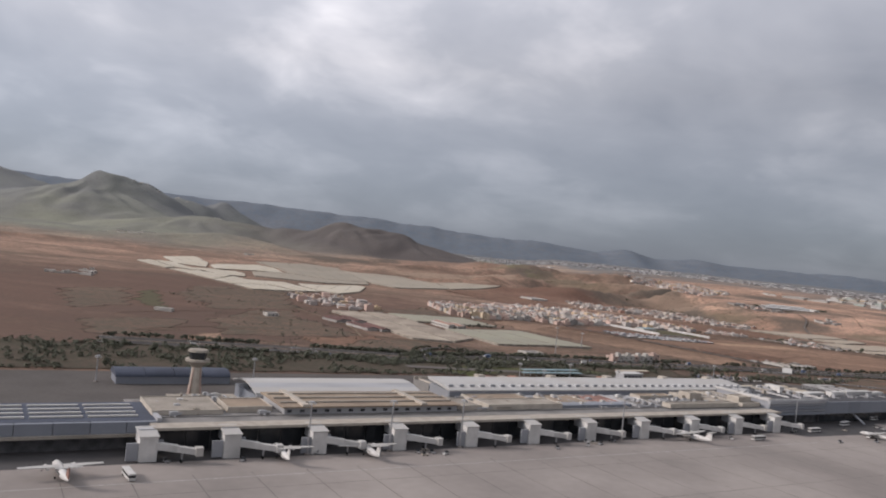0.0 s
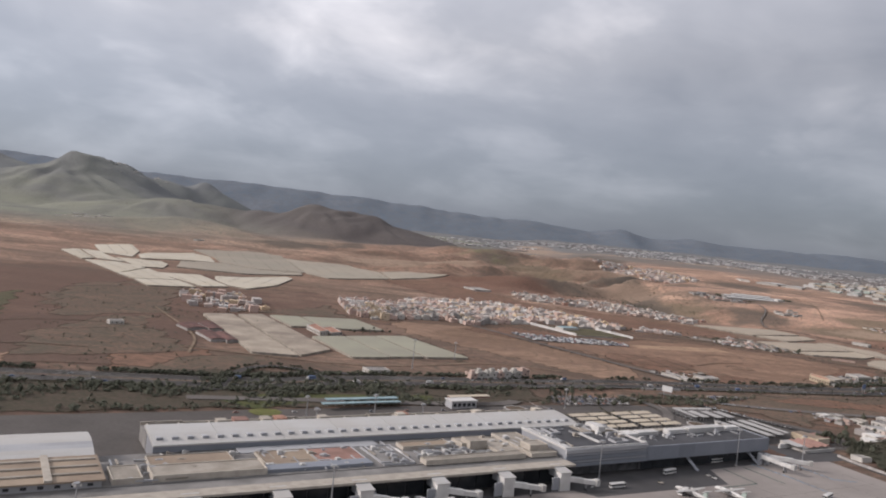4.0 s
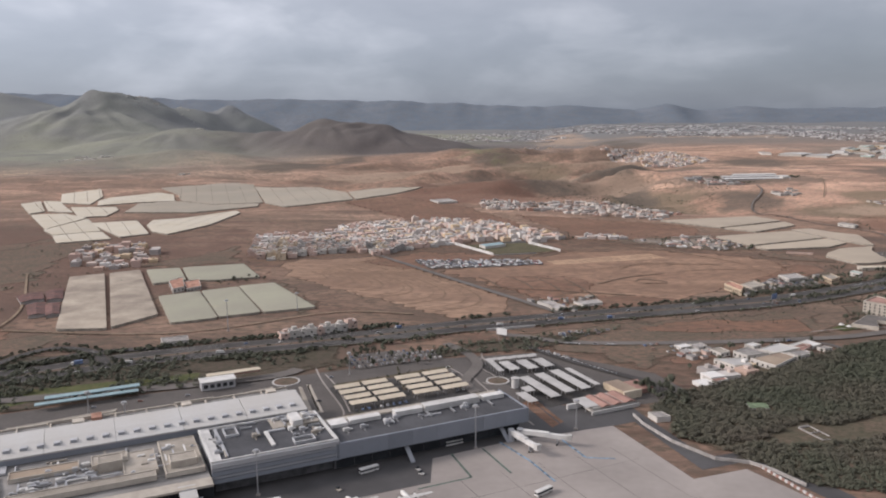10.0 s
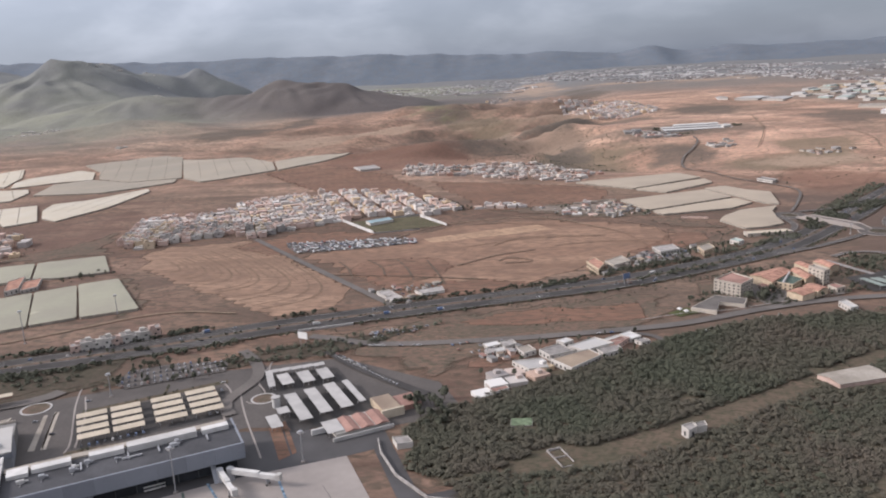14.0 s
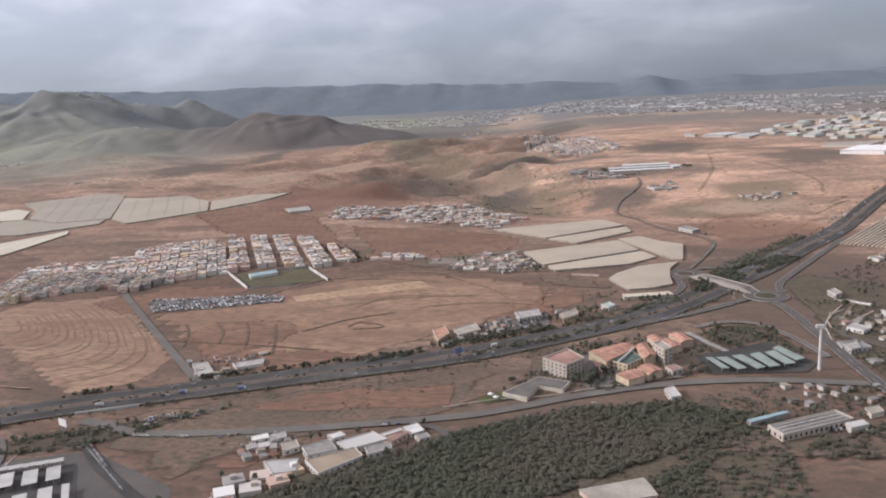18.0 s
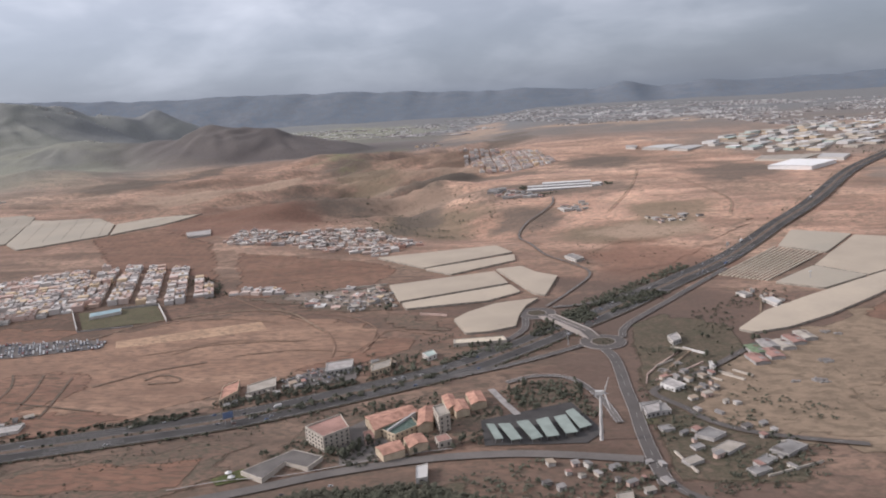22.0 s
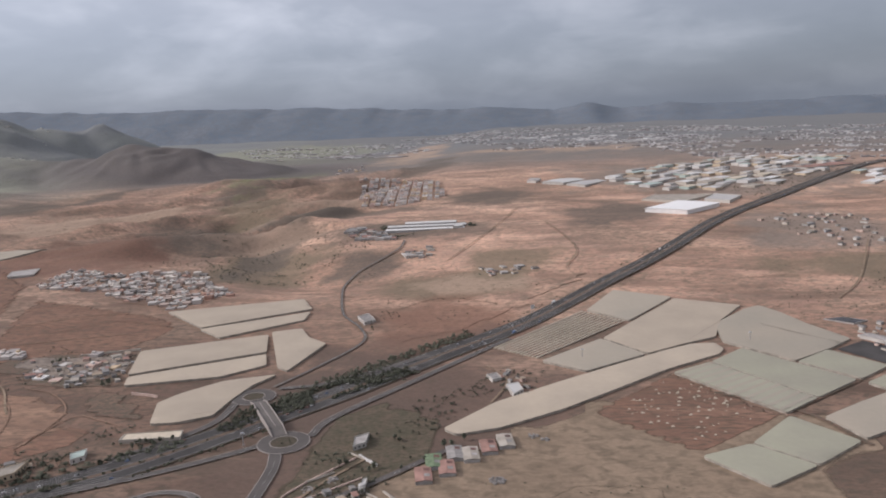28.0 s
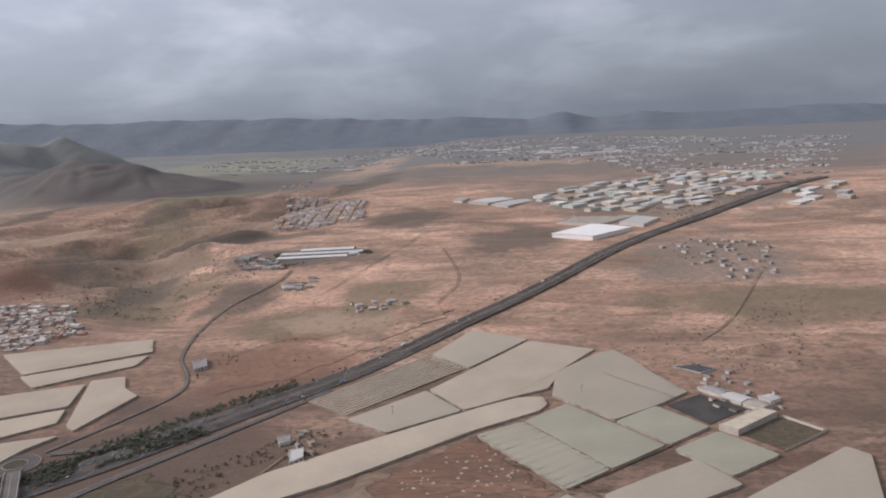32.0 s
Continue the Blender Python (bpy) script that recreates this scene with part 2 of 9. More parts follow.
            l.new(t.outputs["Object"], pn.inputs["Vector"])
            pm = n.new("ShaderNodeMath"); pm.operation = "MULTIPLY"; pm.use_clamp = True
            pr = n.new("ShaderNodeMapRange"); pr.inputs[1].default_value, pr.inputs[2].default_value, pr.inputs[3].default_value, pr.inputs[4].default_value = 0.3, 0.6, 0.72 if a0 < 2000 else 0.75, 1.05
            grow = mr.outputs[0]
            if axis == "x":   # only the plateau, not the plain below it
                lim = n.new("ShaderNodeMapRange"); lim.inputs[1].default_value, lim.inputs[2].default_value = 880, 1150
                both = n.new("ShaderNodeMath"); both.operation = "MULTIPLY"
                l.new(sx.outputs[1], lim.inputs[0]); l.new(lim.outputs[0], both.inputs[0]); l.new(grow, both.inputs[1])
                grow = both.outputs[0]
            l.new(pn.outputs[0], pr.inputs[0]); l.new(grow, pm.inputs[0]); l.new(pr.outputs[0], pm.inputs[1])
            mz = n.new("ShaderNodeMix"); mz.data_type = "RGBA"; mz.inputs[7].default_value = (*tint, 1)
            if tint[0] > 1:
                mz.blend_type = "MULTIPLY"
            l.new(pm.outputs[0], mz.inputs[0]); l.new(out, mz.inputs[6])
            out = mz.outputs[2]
        gx = n.new("ShaderNodeMapRange"); gx.inputs[1].default_value, gx.inputs[2].default_value = -180, -620
        gy = n.new("ShaderNodeMapRange"); gy.inputs[1].default_value, gy.inputs[2].default_value = 1480, 2050
        l.new(sx.outputs[0], gx.inputs[0]); l.new(sx.outputs[1], gy.inputs[0])
        gm = n.new("ShaderNodeMath"); gm.operation = "MULTIPLY"
        l.new(gx.outputs[0], gm.inputs[0]); l.new(gy.outputs[0], gm.inputs[1])
        gn = n.new("ShaderNodeTexNoise"); gn.inputs["Scale"].default_value, gn.inputs["Detail"].default_value = 0.006, 6
        l.new(t.outputs["Object"], gn.inputs["Vector"])
        # slope greens, greyed in the colour as haze greys them
        gc = n.new("ShaderNodeValToRGB")
        gc.color_ramp.elements[0].position, gc.color_ramp.elements[0].color = 0.38, (0.168, 0.168, 0.150, 1)
        gc.color_ramp.elements[1].position, gc.color_ramp.elements[1].color = 0.62, (0.222, 0.224, 0.178, 1)
        l.new(gn.outputs[0], gc.inputs[0])
        mg = n.new("ShaderNodeMix"); mg.data_type = "RGBA"
        l.new(gm.outputs[0], mg.inputs[0]); l.new(out, mg.inputs[6]); l.new(gc.outputs[0], mg.inputs[7])
        out = mg.outputs[2]
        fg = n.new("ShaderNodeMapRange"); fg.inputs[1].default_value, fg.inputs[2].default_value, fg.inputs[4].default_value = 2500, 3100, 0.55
        mf = n.new("ShaderNodeMix"); mf.data_type = "RGBA"; mf.inputs[7].default_value = (0.178, 0.188, 0.202, 1)   # haze blue mixed into the far slopes' colour
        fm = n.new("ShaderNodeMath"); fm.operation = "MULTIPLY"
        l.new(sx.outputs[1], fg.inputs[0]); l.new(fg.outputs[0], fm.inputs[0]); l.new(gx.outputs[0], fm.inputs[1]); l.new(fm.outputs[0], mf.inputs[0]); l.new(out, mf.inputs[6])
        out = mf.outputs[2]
        # gully scrub with slope shade, bare spurs with sunlight, painted in; broken edges
        en = n.new("ShaderNodeTexNoise"); en.inputs["Scale"].default_value, en.inputs["Detail"].default_value, en.inputs["Roughness"].default_value = 0.012, 7, 0.65
        l.new(t.outputs["Object"], en.inputs["Vector"])
        dark, pale, lime, olive, red = (0.110, 0.092, 0.076), (0.345, 0.252, 0.186), (0.205, 0.205, 0.110), (0.170, 0.136, 0.094), (0.215, 0.120, 0.085)
        for ((ax, ay), (bx, by)), tint in (([(435, 2110), (539, 2526)], dark), ([(610, 1628), (742, 1822)], dark), ([(818, 1435), (936, 1648)], dark), ([(207, 1403), (408, 1532)], dark), ([(-205, 1835), (-169, 2136)], dark), ([(120, 1817), (222, 2169)], dark),
                                           ([(335, 1619), (586, 1643)], dark), ([(-386, 1738), (-192, 1911)], dark), ([(-3, 1660), (125, 1801)], pale), ([(-140, 1580), (50, 1740)], pale), ([(60, 2020), (210, 2480)], lime), ([(360, 1240), (500, 1400)], olive), ([(535, 1245), (615, 1350)], dark), ([(610, 1150), (755, 1235)], olive), ([(640, 980), (765, 1150)], red), ([(200, 1640), (320, 1860)], olive), ([(380, 1590), (460, 1720)], dark), ([(256, 2587), (428, 3317)], pale), ([(553, 2602), (1045, 2807)], pale), ([(265, 1578), (399, 1651)], pale), ([(666, 1177), (769, 1230)], pale), ([(410, 1275), (422, 1688)], dark), ([(600, 640), (800, 1010)], (0.128, 0.090, 0.072)), ([(560, 820), (700, 960)], (0.115, 0.084, 0.068)), ([(30, 1270), (290, 1440)], (0.165, 0.092, 0.068)), ([(120, 1560), (420, 1640)], dark), ([(300, 1440), (470, 1530)], (0.27, 0.195, 0.145)), ([(330, 1700), (520, 1790)], (0.27, 0.195, 0.145)), ([(-520, 380), (-20, 1020)], (0.132, 0.082, 0.064)), ([(-260, 420), (-60, 640)], (0.115, 0.078, 0.062)), ([(-500, 2900), (100, 3700)], (0.235, 0.235, 0.175)), ([(-300, 2750), (250, 2950)], (0.15, 0.145, 0.12)), ([(900, 1700), (1380, 2180)], (0.190, 0.160, 0.135)), ([(1040, 1290), (1210, 1520)], (0.20, 0.165, 0.138)), ([(500, 1395), (700, 1500)], dark), ([(700, 1230), (800, 1330)], olive), ([(1040, 1180), (1260, 1290)], olive)):
            mv = n.new("ShaderNodeVectorMath"); mv.operation = "SUBTRACT"; mv.inputs[1].default_value = ((ax + bx) / 2, (ay + by) / 2, 0)
            sc = n.new("ShaderNodeVectorMath"); sc.operation = "MULTIPLY"; sc.inputs[1].default_value = (1.7 / max(60, abs(bx - ax)), 1.7 / max(60, abs(by - ay)), 0)
            ln = n.new("ShaderNodeVectorMath"); ln.operation = "LENGTH"
            ad = n.new("ShaderNodeMath"); ad.operation = "MULTIPLY_ADD"; ad.inputs[1].default_value = 2.6
            mr = n.new("ShaderNodeMapRange"); mr.inputs[1].default_value, mr.inputs[2].default_value, mr.inputs[4].default_value = 2.45, 1.95, 0.75
            l.new(t.outputs["Object"], mv.inputs[0]); l.new(mv.outputs[0], sc.inputs[0]); l.new(sc.outputs[0], ln.inputs[0])
            l.new(en.outputs[0], ad.inputs[0]); l.new(ln.outputs["Value"], ad.inputs[2]); l.new(ad.outputs[0], mr.inputs[0])
            mz = n.new("ShaderNodeMix"); mz.data_type = "RGBA"; mz.inputs[7].default_value = (*tint, 1)
            l.new(mr.outputs[0], mz.inputs[0]); l.new(out, mz.inputs[6])
            out = mz.outputs[2]
        # cone and ridge: cloud shadow put into the slope's base colour
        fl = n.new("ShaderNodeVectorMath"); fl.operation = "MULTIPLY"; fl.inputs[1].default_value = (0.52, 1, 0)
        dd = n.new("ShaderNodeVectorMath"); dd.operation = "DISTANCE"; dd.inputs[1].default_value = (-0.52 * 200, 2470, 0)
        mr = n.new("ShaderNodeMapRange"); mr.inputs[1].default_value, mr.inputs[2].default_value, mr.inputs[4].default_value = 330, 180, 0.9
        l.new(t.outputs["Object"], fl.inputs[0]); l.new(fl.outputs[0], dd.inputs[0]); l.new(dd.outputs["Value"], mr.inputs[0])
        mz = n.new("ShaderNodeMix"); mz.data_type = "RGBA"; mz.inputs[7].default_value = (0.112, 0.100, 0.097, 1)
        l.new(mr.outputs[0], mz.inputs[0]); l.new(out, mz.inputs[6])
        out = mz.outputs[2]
    if speck:   # low bushes and stones, thick in some places and thin in others
        s1, s2 = n.new("ShaderNodeTexNoise"), n.new("ShaderNodeTexNoise")
        for q, sc, de in ((s1, 0.13, 5), (s2, 0.014, 4)):
            q.inputs["Scale"].default_value, q.inputs["Detail"].default_value, q.inputs["Roughness"].default_value = sc, de, 0.68
            l.new(t.outputs["Object"], q.inputs["Vector"])
        r1, r2 = n.new("ShaderNodeMapRange"), n.new("ShaderNodeMapRange")
        r1.inputs[1].default_value, r1.inputs[2].default_value = 0.53, 0.64
        r2.inputs[1].default_value, r2.inputs[2].default_value, r2.inputs[3].default_value, r2.inputs[4].default_value = 0.40, 0.62, 0.1, speck
        l.new(s1.outputs[0], r1.inputs[0]); l.new(s2.outputs[0], r2.inputs[0])
        ms = n.new("ShaderNodeMath"); ms.operation = "MULTIPLY"
        l.new(r1.outputs[0], ms.inputs[0]); l.new(r2.outputs[0], ms.inputs[1])
        mk = n.new("ShaderNodeMix"); mk.data_type = "RGBA"; mk.inputs[7].default_value = (*tones[3], 1) if not hill else (0.088, 0.074, 0.054, 1)
        l.new(ms.outputs[0], mk.inputs[0]); l.new(out, mk.inputs[6])
        out = mk.outputs[2]
    hs = n.new("ShaderNodeHueSaturation")
    vv = n.new("ShaderNodeMath"); vv.operation = "MULTIPLY_ADD"; vv.inputs[1].default_value, vv.inputs[2].default_value = 0.7, 0.62
    l.new(height, vv.inputs[0]); l.new(vv.outputs[0], hs.inputs["Value"]); l.new(out, hs.inputs["Color"])
    l.new(hs.outputs[0], b.inputs["Base Color"])
    bp = n.new("ShaderNodeBump"); bp.inputs["Strength"].default_value, bp.inputs["Distance"].default_value = 0.5, 0.6
    l.new(height, bp.inputs["Height"]); l.new(bp.outputs[0], b.inputs["Normal"])
    if not hill:   # a field thins out into the earth round it, in tongues and patches
        fr = n.new("ShaderNodeAttribute"); fr.attribute_name = "fray"
        fn = n.new("ShaderNodeTexNoise"); fn.inputs["Scale"].default_value, fn.inputs["Detail"].default_value, fn.inputs["Roughness"].default_value = 0.08, 6, 0.65
        l.new(t.outputs["Object"], fn.inputs["Vector"])
        fa = n.new("ShaderNodeMath"); fa.operation = "MULTIPLY_ADD"; fa.inputs[1].default_value, fa.inputs[2].default_value = 2.6, -0.3
        fb = n.new("ShaderNodeMath"); fb.operation = "MULTIPLY"
        fc = n.new("ShaderNodeMapRange"); fc.inputs[1].default_value, fc.inputs[2].default_value, fc.inputs[3].default_value, fc.inputs[4].default_value = 0.25, 0.65, 1.0, 0.0
        l.new(fn.outputs[0], fa.inputs[0]); l.new(fa.outputs[0], fb.inputs[0]); l.new(fr.outputs["Fac"], fb.inputs[1]); l.new(fb.outputs[0], fc.inputs[0])
        l.new(fc.outputs[0], b.inputs["Alpha"])
    return m


M = {}
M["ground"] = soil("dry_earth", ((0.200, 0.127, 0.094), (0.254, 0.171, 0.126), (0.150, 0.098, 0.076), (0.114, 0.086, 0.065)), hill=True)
M["dark_earth"] = soil("dark_earth", ((0.155, 0.104, 0.080), (0.188, 0.124, 0.093), (0.122, 0.095, 0.073), (0.094, 0.082, 0.060)), (0.01, 0.05, 0.3))
M["plough_red"] = soil("ploughed_red_earth", ((0.258, 0.160, 0.112), (0.310, 0.200, 0.139), (0.206, 0.130, 0.093), (0.16, 0.108, 0.08)), (0.007, 0.022, 0.2), furrow=(-8, 17), speck=0.2)
M["plough"] = soil("ploughed_earth", ((0.272, 0.176, 0.124), (0.330, 0.222, 0.156), (0.212, 0.138, 0.099), (0.18, 0.122, 0.09)), (0.007, 0.022, 0.2), furrow=(12, 13), speck=0.18)
M["red_earth"] = soil("red_earth", ((0.205, 0.116, 0.082), (0.24, 0.142, 0.102), (0.165, 0.098, 0.072), (0.12, 0.085, 0.062)), (0.008, 0.03, 0.2), furrow=(-15, 10))
M["tan"] = soil("pale_earth", ((0.385, 0.252, 0.166), (0.42, 0.285, 0.19), (0.32, 0.21, 0.142), (0.24, 0.17, 0.12)), (0.01, 0.04, 0.2))
M["wood_floor"] = soil("woodland_floor", ((0.120, 0.092, 0.068), (0.145, 0.108, 0.080), (0.095, 0.082, 0.058), (0.072, 0.066, 0.045)), (0.02, 0.08, 0.4))
M["scrub"] = soil("scrub_land", ((0.248, 0.184, 0.131), (0.280, 0.210, 0.150), (0.218, 0.162, 0.116), (0.165, 0.126, 0.090)), (0.007, 0.025, 0.12), speck=0.2)
# planting tone, darkened to take in the shade beneath the shrubs
M["planted"] = soil("shaded_planting", ((0.090, 0.070, 0.054), (0.108, 0.080, 0.062), (0.078, 0.066, 0.048), (0.060, 0.056, 0.040)), (0.02, 0.08, 0.4))
M["bank"] = soil("earth_bank", ((0.208, 0.140, 0.099), (0.235, 0.160, 0.113), (0.185, 0.127, 0.091), (0.14, 0.10, 0.07)), (0.02, 0.06, 0.3))
M["grass"] = soil("mown_grass", ((0.068, 0.080, 0.034), (0.085, 0.098, 0.042), (0.06, 0.075, 0.03), (0.11, 0.10, 0.05)), (0.02, 0.08, 0.5))
M["asphalt"] = mat("asphalt", (0.054, 0.050, 0.048), 0.95, 0, 0.18, 0.05, 0.6, 0.05, second=(0.080, 0.074, 0.070), spec=0.06)
M["pale_asphalt"] = mat("worn_asphalt", (0.148, 0.128, 0.114), 0.9, 0, 0.18, 0.06, 0.7, 0.05, second=(0.112, 0.098, 0.088))
M["mid_asphalt"] = mat("grey_asphalt", (0.108, 0.094, 0.085), 0.9, 0, 0.2, 0.06, 0.7, 0.05, second=(0.088, 0.077, 0.070))
M["yard_grey"] = soil("dusty_yard", ((0.25, 0.205, 0.168), (0.28, 0.232, 0.19), (0.20, 0.165, 0.138), (0.15, 0.125, 0.105)), (0.01, 0.05, 0.2), speck=0.3)
M["concrete"] = mat("apron_concrete", (0.315, 0.272, 0.242), 0.85, 0, 0.10, 0.022, 0.3, 0.05, second=(0.228, 0.196, 0.176))
M["joint"] = mat("slab_joint", (0.175, 0.152, 0.138), 0.9, 0, 0.2, 0.1, 0.8, 0)
# dark asphalt whose tone also holds the terminal's shadow
M["shaded_asphalt"] = mat("dark_apron", (0.085, 0.080, 0.080), 0.7, 0, 0.15, 0.05, 0.4, 0.03)
M["white_line"] = mat("road_paint", (0.46, 0.44, 0.41), 0.7, 0, 0.2, 0.8, 5)
M["green_line"] = mat("green_stain", (0.10, 0.15, 0.12), 0.8, 0, 0.25, 0.6, 3)
M["court_green"] = mat("worn_green_paint", (0.165, 0.23, 0.12), 0.8, 0, 0.2, 0.6, 3)
M["blue_line"] = mat("blue_paint", (0.20, 0.33, 0.45), 0.8, 0, 0.35, 0.5, 3)
M["net"] = mat("shade_net", (0.405, 0.325, 0.23), 0.7, 0, 0.07, 0.03, 0.25, 0.08, per=0.12, second=(0.352, 0.285, 0.206))
M["pale_net"] = mat("pale_plastic", (0.48, 0.425, 0.325), 0.6, 0, 0.06, 0.03, 0.3, 0.08, per=0.12, second=(0.46, 0.39, 0.275))
M["green_net"] = mat("green_net", (0.305, 0.292, 0.20), 0.7, 0, 0.06, 0.03, 0.3, 0.08, per=0.08, second=(0.275, 0.255, 0.185))
M["tan_net"] = mat("worn_net", (0.39, 0.32, 0.235), 0.8, 0, 0.2, 0.05, 0.5, 0.1, per=0.1, second=(0.235, 0.185, 0.14))
M["grey_net"] = mat("grey_net", (0.335, 0.28, 0.205), 0.75, 0, 0.06, 0.02, 0.25, 0.08, per=0.12, second=(0.30, 0.26, 0.195))
M["net_seam"] = mat("net_seam", (0.29, 0.235, 0.18), 0.8, 0, 0.25, 0.1, 0.8)
M["net_edge"] = mat("net_edge", (0.34, 0.295, 0.235), 0.9, 0, 0.2, 0.2, 1.5)
M["white_roof"] = mat("white_metal_roof", (0.425, 0.40, 0.365), 0.45, 0.0, 0.06, 0.05, 0.8, 0.03, second=(0.45, 0.44, 0.42))
M["white"] = mat("white_paint", (0.57, 0.55, 0.52), 0.6, 0, 0.10, 0.2, 2, 0.05, per=0.25)
M["sign_white"] = mat("white_board", (0.70, 0.685, 0.66), 0.6, 0, 0.04, 0.2, 2, 0)
M["grey_panel"] = mat("grey_cladding", (0.30, 0.31, 0.335), 0.5, 0.1, 0.08, 0.05, 0.8, 0.03)
M["pale_panel"] = mat("pale_grey_cladding", (0.40, 0.40, 0.41), 0.5, 0.1, 0.08, 0.05, 0.8, 0.03)
M["dark_roof"] = mat("dark_roof_felt", (0.085, 0.085, 0.092), 0.85, 0, 0.2, 0.06, 0.6, 0.05)
M["grey_roof"] = mat("grey_gravel_roof", (0.25, 0.235, 0.22), 0.9, 0, 0.2, 0.1, 0.8, 0.08, second=(0.155, 0.145, 0.135))
M["beige_roof"] = mat("beige_flat_roof", (0.35, 0.305, 0.25), 0.9, 0, 0.2, 0.12, 0.9, 0.08, per=0.2, second=(0.25, 0.215, 0.17))
M["ochre_roof"] = mat("ochre_flat_roof", (0.35, 0.265, 0.18), 0.9, 0, 0.12, 0.06, 0.8, 0.08, second=(0.235, 0.17, 0.12))
M["red_roof"] = mat("red_roof", (0.36, 0.19, 0.145), 0.85, 0, 0.18, 0.1, 1.2, 0.1, per=0.2)
M["rust"] = mat("rusty_sheet_roof", (0.185, 0.085, 0.070), 0.85, 0, 0.25, 0.2, 1.2, 0.1, per=0.3, second=(0.10, 0.060, 0.052))
M["tile"] = mat("terracotta_tiles", (0.48, 0.232, 0.148), 0.85, 0, 0.2, 0.3, 2.5, 0.3, per=0.2)
M["cream_roof"] = mat("cream_canopy", (0.53, 0.44, 0.315), 0.7, 0, 0.08, 0.2, 1.5, 0.05, per=0.1)
M["canopy"] = mat("pale_canopy", (0.42, 0.40, 0.375), 0.6, 0, 0.08, 0.2, 1.5, 0.05, per=0.08)
M["green_canopy"] = mat("green_white_canopy", (0.37, 0.455, 0.40), 0.6, 0, 0.10, 0.2, 1.5, 0.05, per=0.08)
M["solar"] = mat("grey_green_panel", (0.235, 0.285, 0.245), 0.5, 0, 0.10, 0.2, 1.5, 0.05, per=0.08)
M["lawn"] = soil("bright_lawn", ((0.165, 0.17, 0.06), (0.20, 0.19, 0.07), (0.13, 0.14, 0.05), (0.12, 0.11, 0.05)), (0.02, 0.08, 0.5))
M["cyan"] = mat("blue_green_canopy", (0.24, 0.36, 0.39), 0.6, 0, 0.12, 0.2, 1.5, 0.05)
M["turf"] = soil("worn_turf", ((0.085, 0.086, 0.048), (0.105, 0.10, 0.06), (0.075, 0.072, 0.044), (0.12, 0.095, 0.065)), (0.02, 0.08, 0.5))
M["slate"] = mat("dark_slate_roof", (0.145, 0.128, 0.115), 0.9, 0, 0.15, 0.1, 1.0, 0.05)
M["blue_panel"] = mat("blue_grey_cladding", (0.235, 0.255, 0.295), 0.5, 0.1, 0.08, 0.05, 0.8, 0.03)
M["blue_roof"] = mat("dark_blue_roof", (0.075, 0.088, 0.125), 0.6, 0, 0.15, 0.06, 0.6, 0.03)
M["blue"] = mat("blue_sheet", (0.13, 0.19, 0.33), 0.6, 0, 0.15, 0.2, 1.5, 0.05)
M["glass"] = mat("dark_glass", (0.040, 0.044, 0.050), 0.12, 0.0, 0.2, 0.1, 0.5, 0, spec=0.5)
# dark doors and propellers; on recessed floors the shade is in the colour
M["dark"] = mat("dark_paint_and_shade", (0.125, 0.122, 0.125), 0.9, 0, 0.2, 0.3, 2)
M["metal"] = mat("galvanised_steel", (0.42, 0.42, 0.43), 0.45, 0.6, 0.1, 0.5, 4, 0.05)
M["rubber"] = mat("black_rubber", (0.02, 0.02, 0.02), 0.9, 0, 0.1, 1, 6)
M["hut"] = mat("cream_wall", (0.46, 0.40, 0.325), 0.85, 0, 0.10, 0.3, 2.5, 0.08, per=0.25)
M["wall_white"] = mat("whitewashed_wall", (0.49, 0.455, 0.405), 0.85, 0, 0.10, 0.2, 2, 0.08, per=0.28)
M["wall_grey"] = mat("bare_block_wall", (0.36, 0.335, 0.31), 0.9, 0, 0.14, 0.3, 2, 0.1, per=0.35)
M["wall_pink"] = mat("pink_wall", (0.52, 0.36, 0.29), 0.85, 0, 0.12, 0.3, 2, 0.08, per=0.35)
M["wall_ochre"] = mat("ochre_wall", (0.52, 0.40, 0.26), 0.85, 0, 0.12, 0.3, 2, 0.08, per=0.35)
M["terrace"] = mat("roof_terrace", (0.34, 0.31, 0.285), 0.9, 0, 0.15, 0.3, 2, 0.08, per=0.5)
M["leaf"] = mat("dark_leaves", (0.098, 0.102, 0.068), 0.9, 0, 0.3, 0.15, 1.2, 0.3, per=0.5, second=(0.074, 0.078, 0.052))
M["forest"] = mat("forest_leaves", (0.080, 0.086, 0.054), 0.95, 0, 0.14, 0.022, 0.25, 0.0, second=(0.114, 0.094, 0.067))
M["far_house"] = mat("far_house_walls", (0.56, 0.53, 0.49), 0.9, 0, 0.1, 0.3, 2, 0.05)


def palette(material, *tones):
    """Every loose block of a joined mesh takes one of these colours."""
    isle = material.node_tree
    geo, cr = isle.nodes.new("ShaderNodeNewGeometry"), isle.nodes.new("ShaderNodeValToRGB")
    cr.color_ramp.interpolation = "CONSTANT"
    for i, (p, c) in enumerate(tones):
        e = cr.color_ramp.elements[i] if i < 2 else cr.color_ramp.elements.new(p)
        e.position, e.color = p, (*c, 1)
    isle.links.new(geo.outputs["Random Per Island"], cr.inputs[0])
    isle.links.new(cr.outputs[0], isle.nodes["Principled BSDF"].inputs["Base Color"])


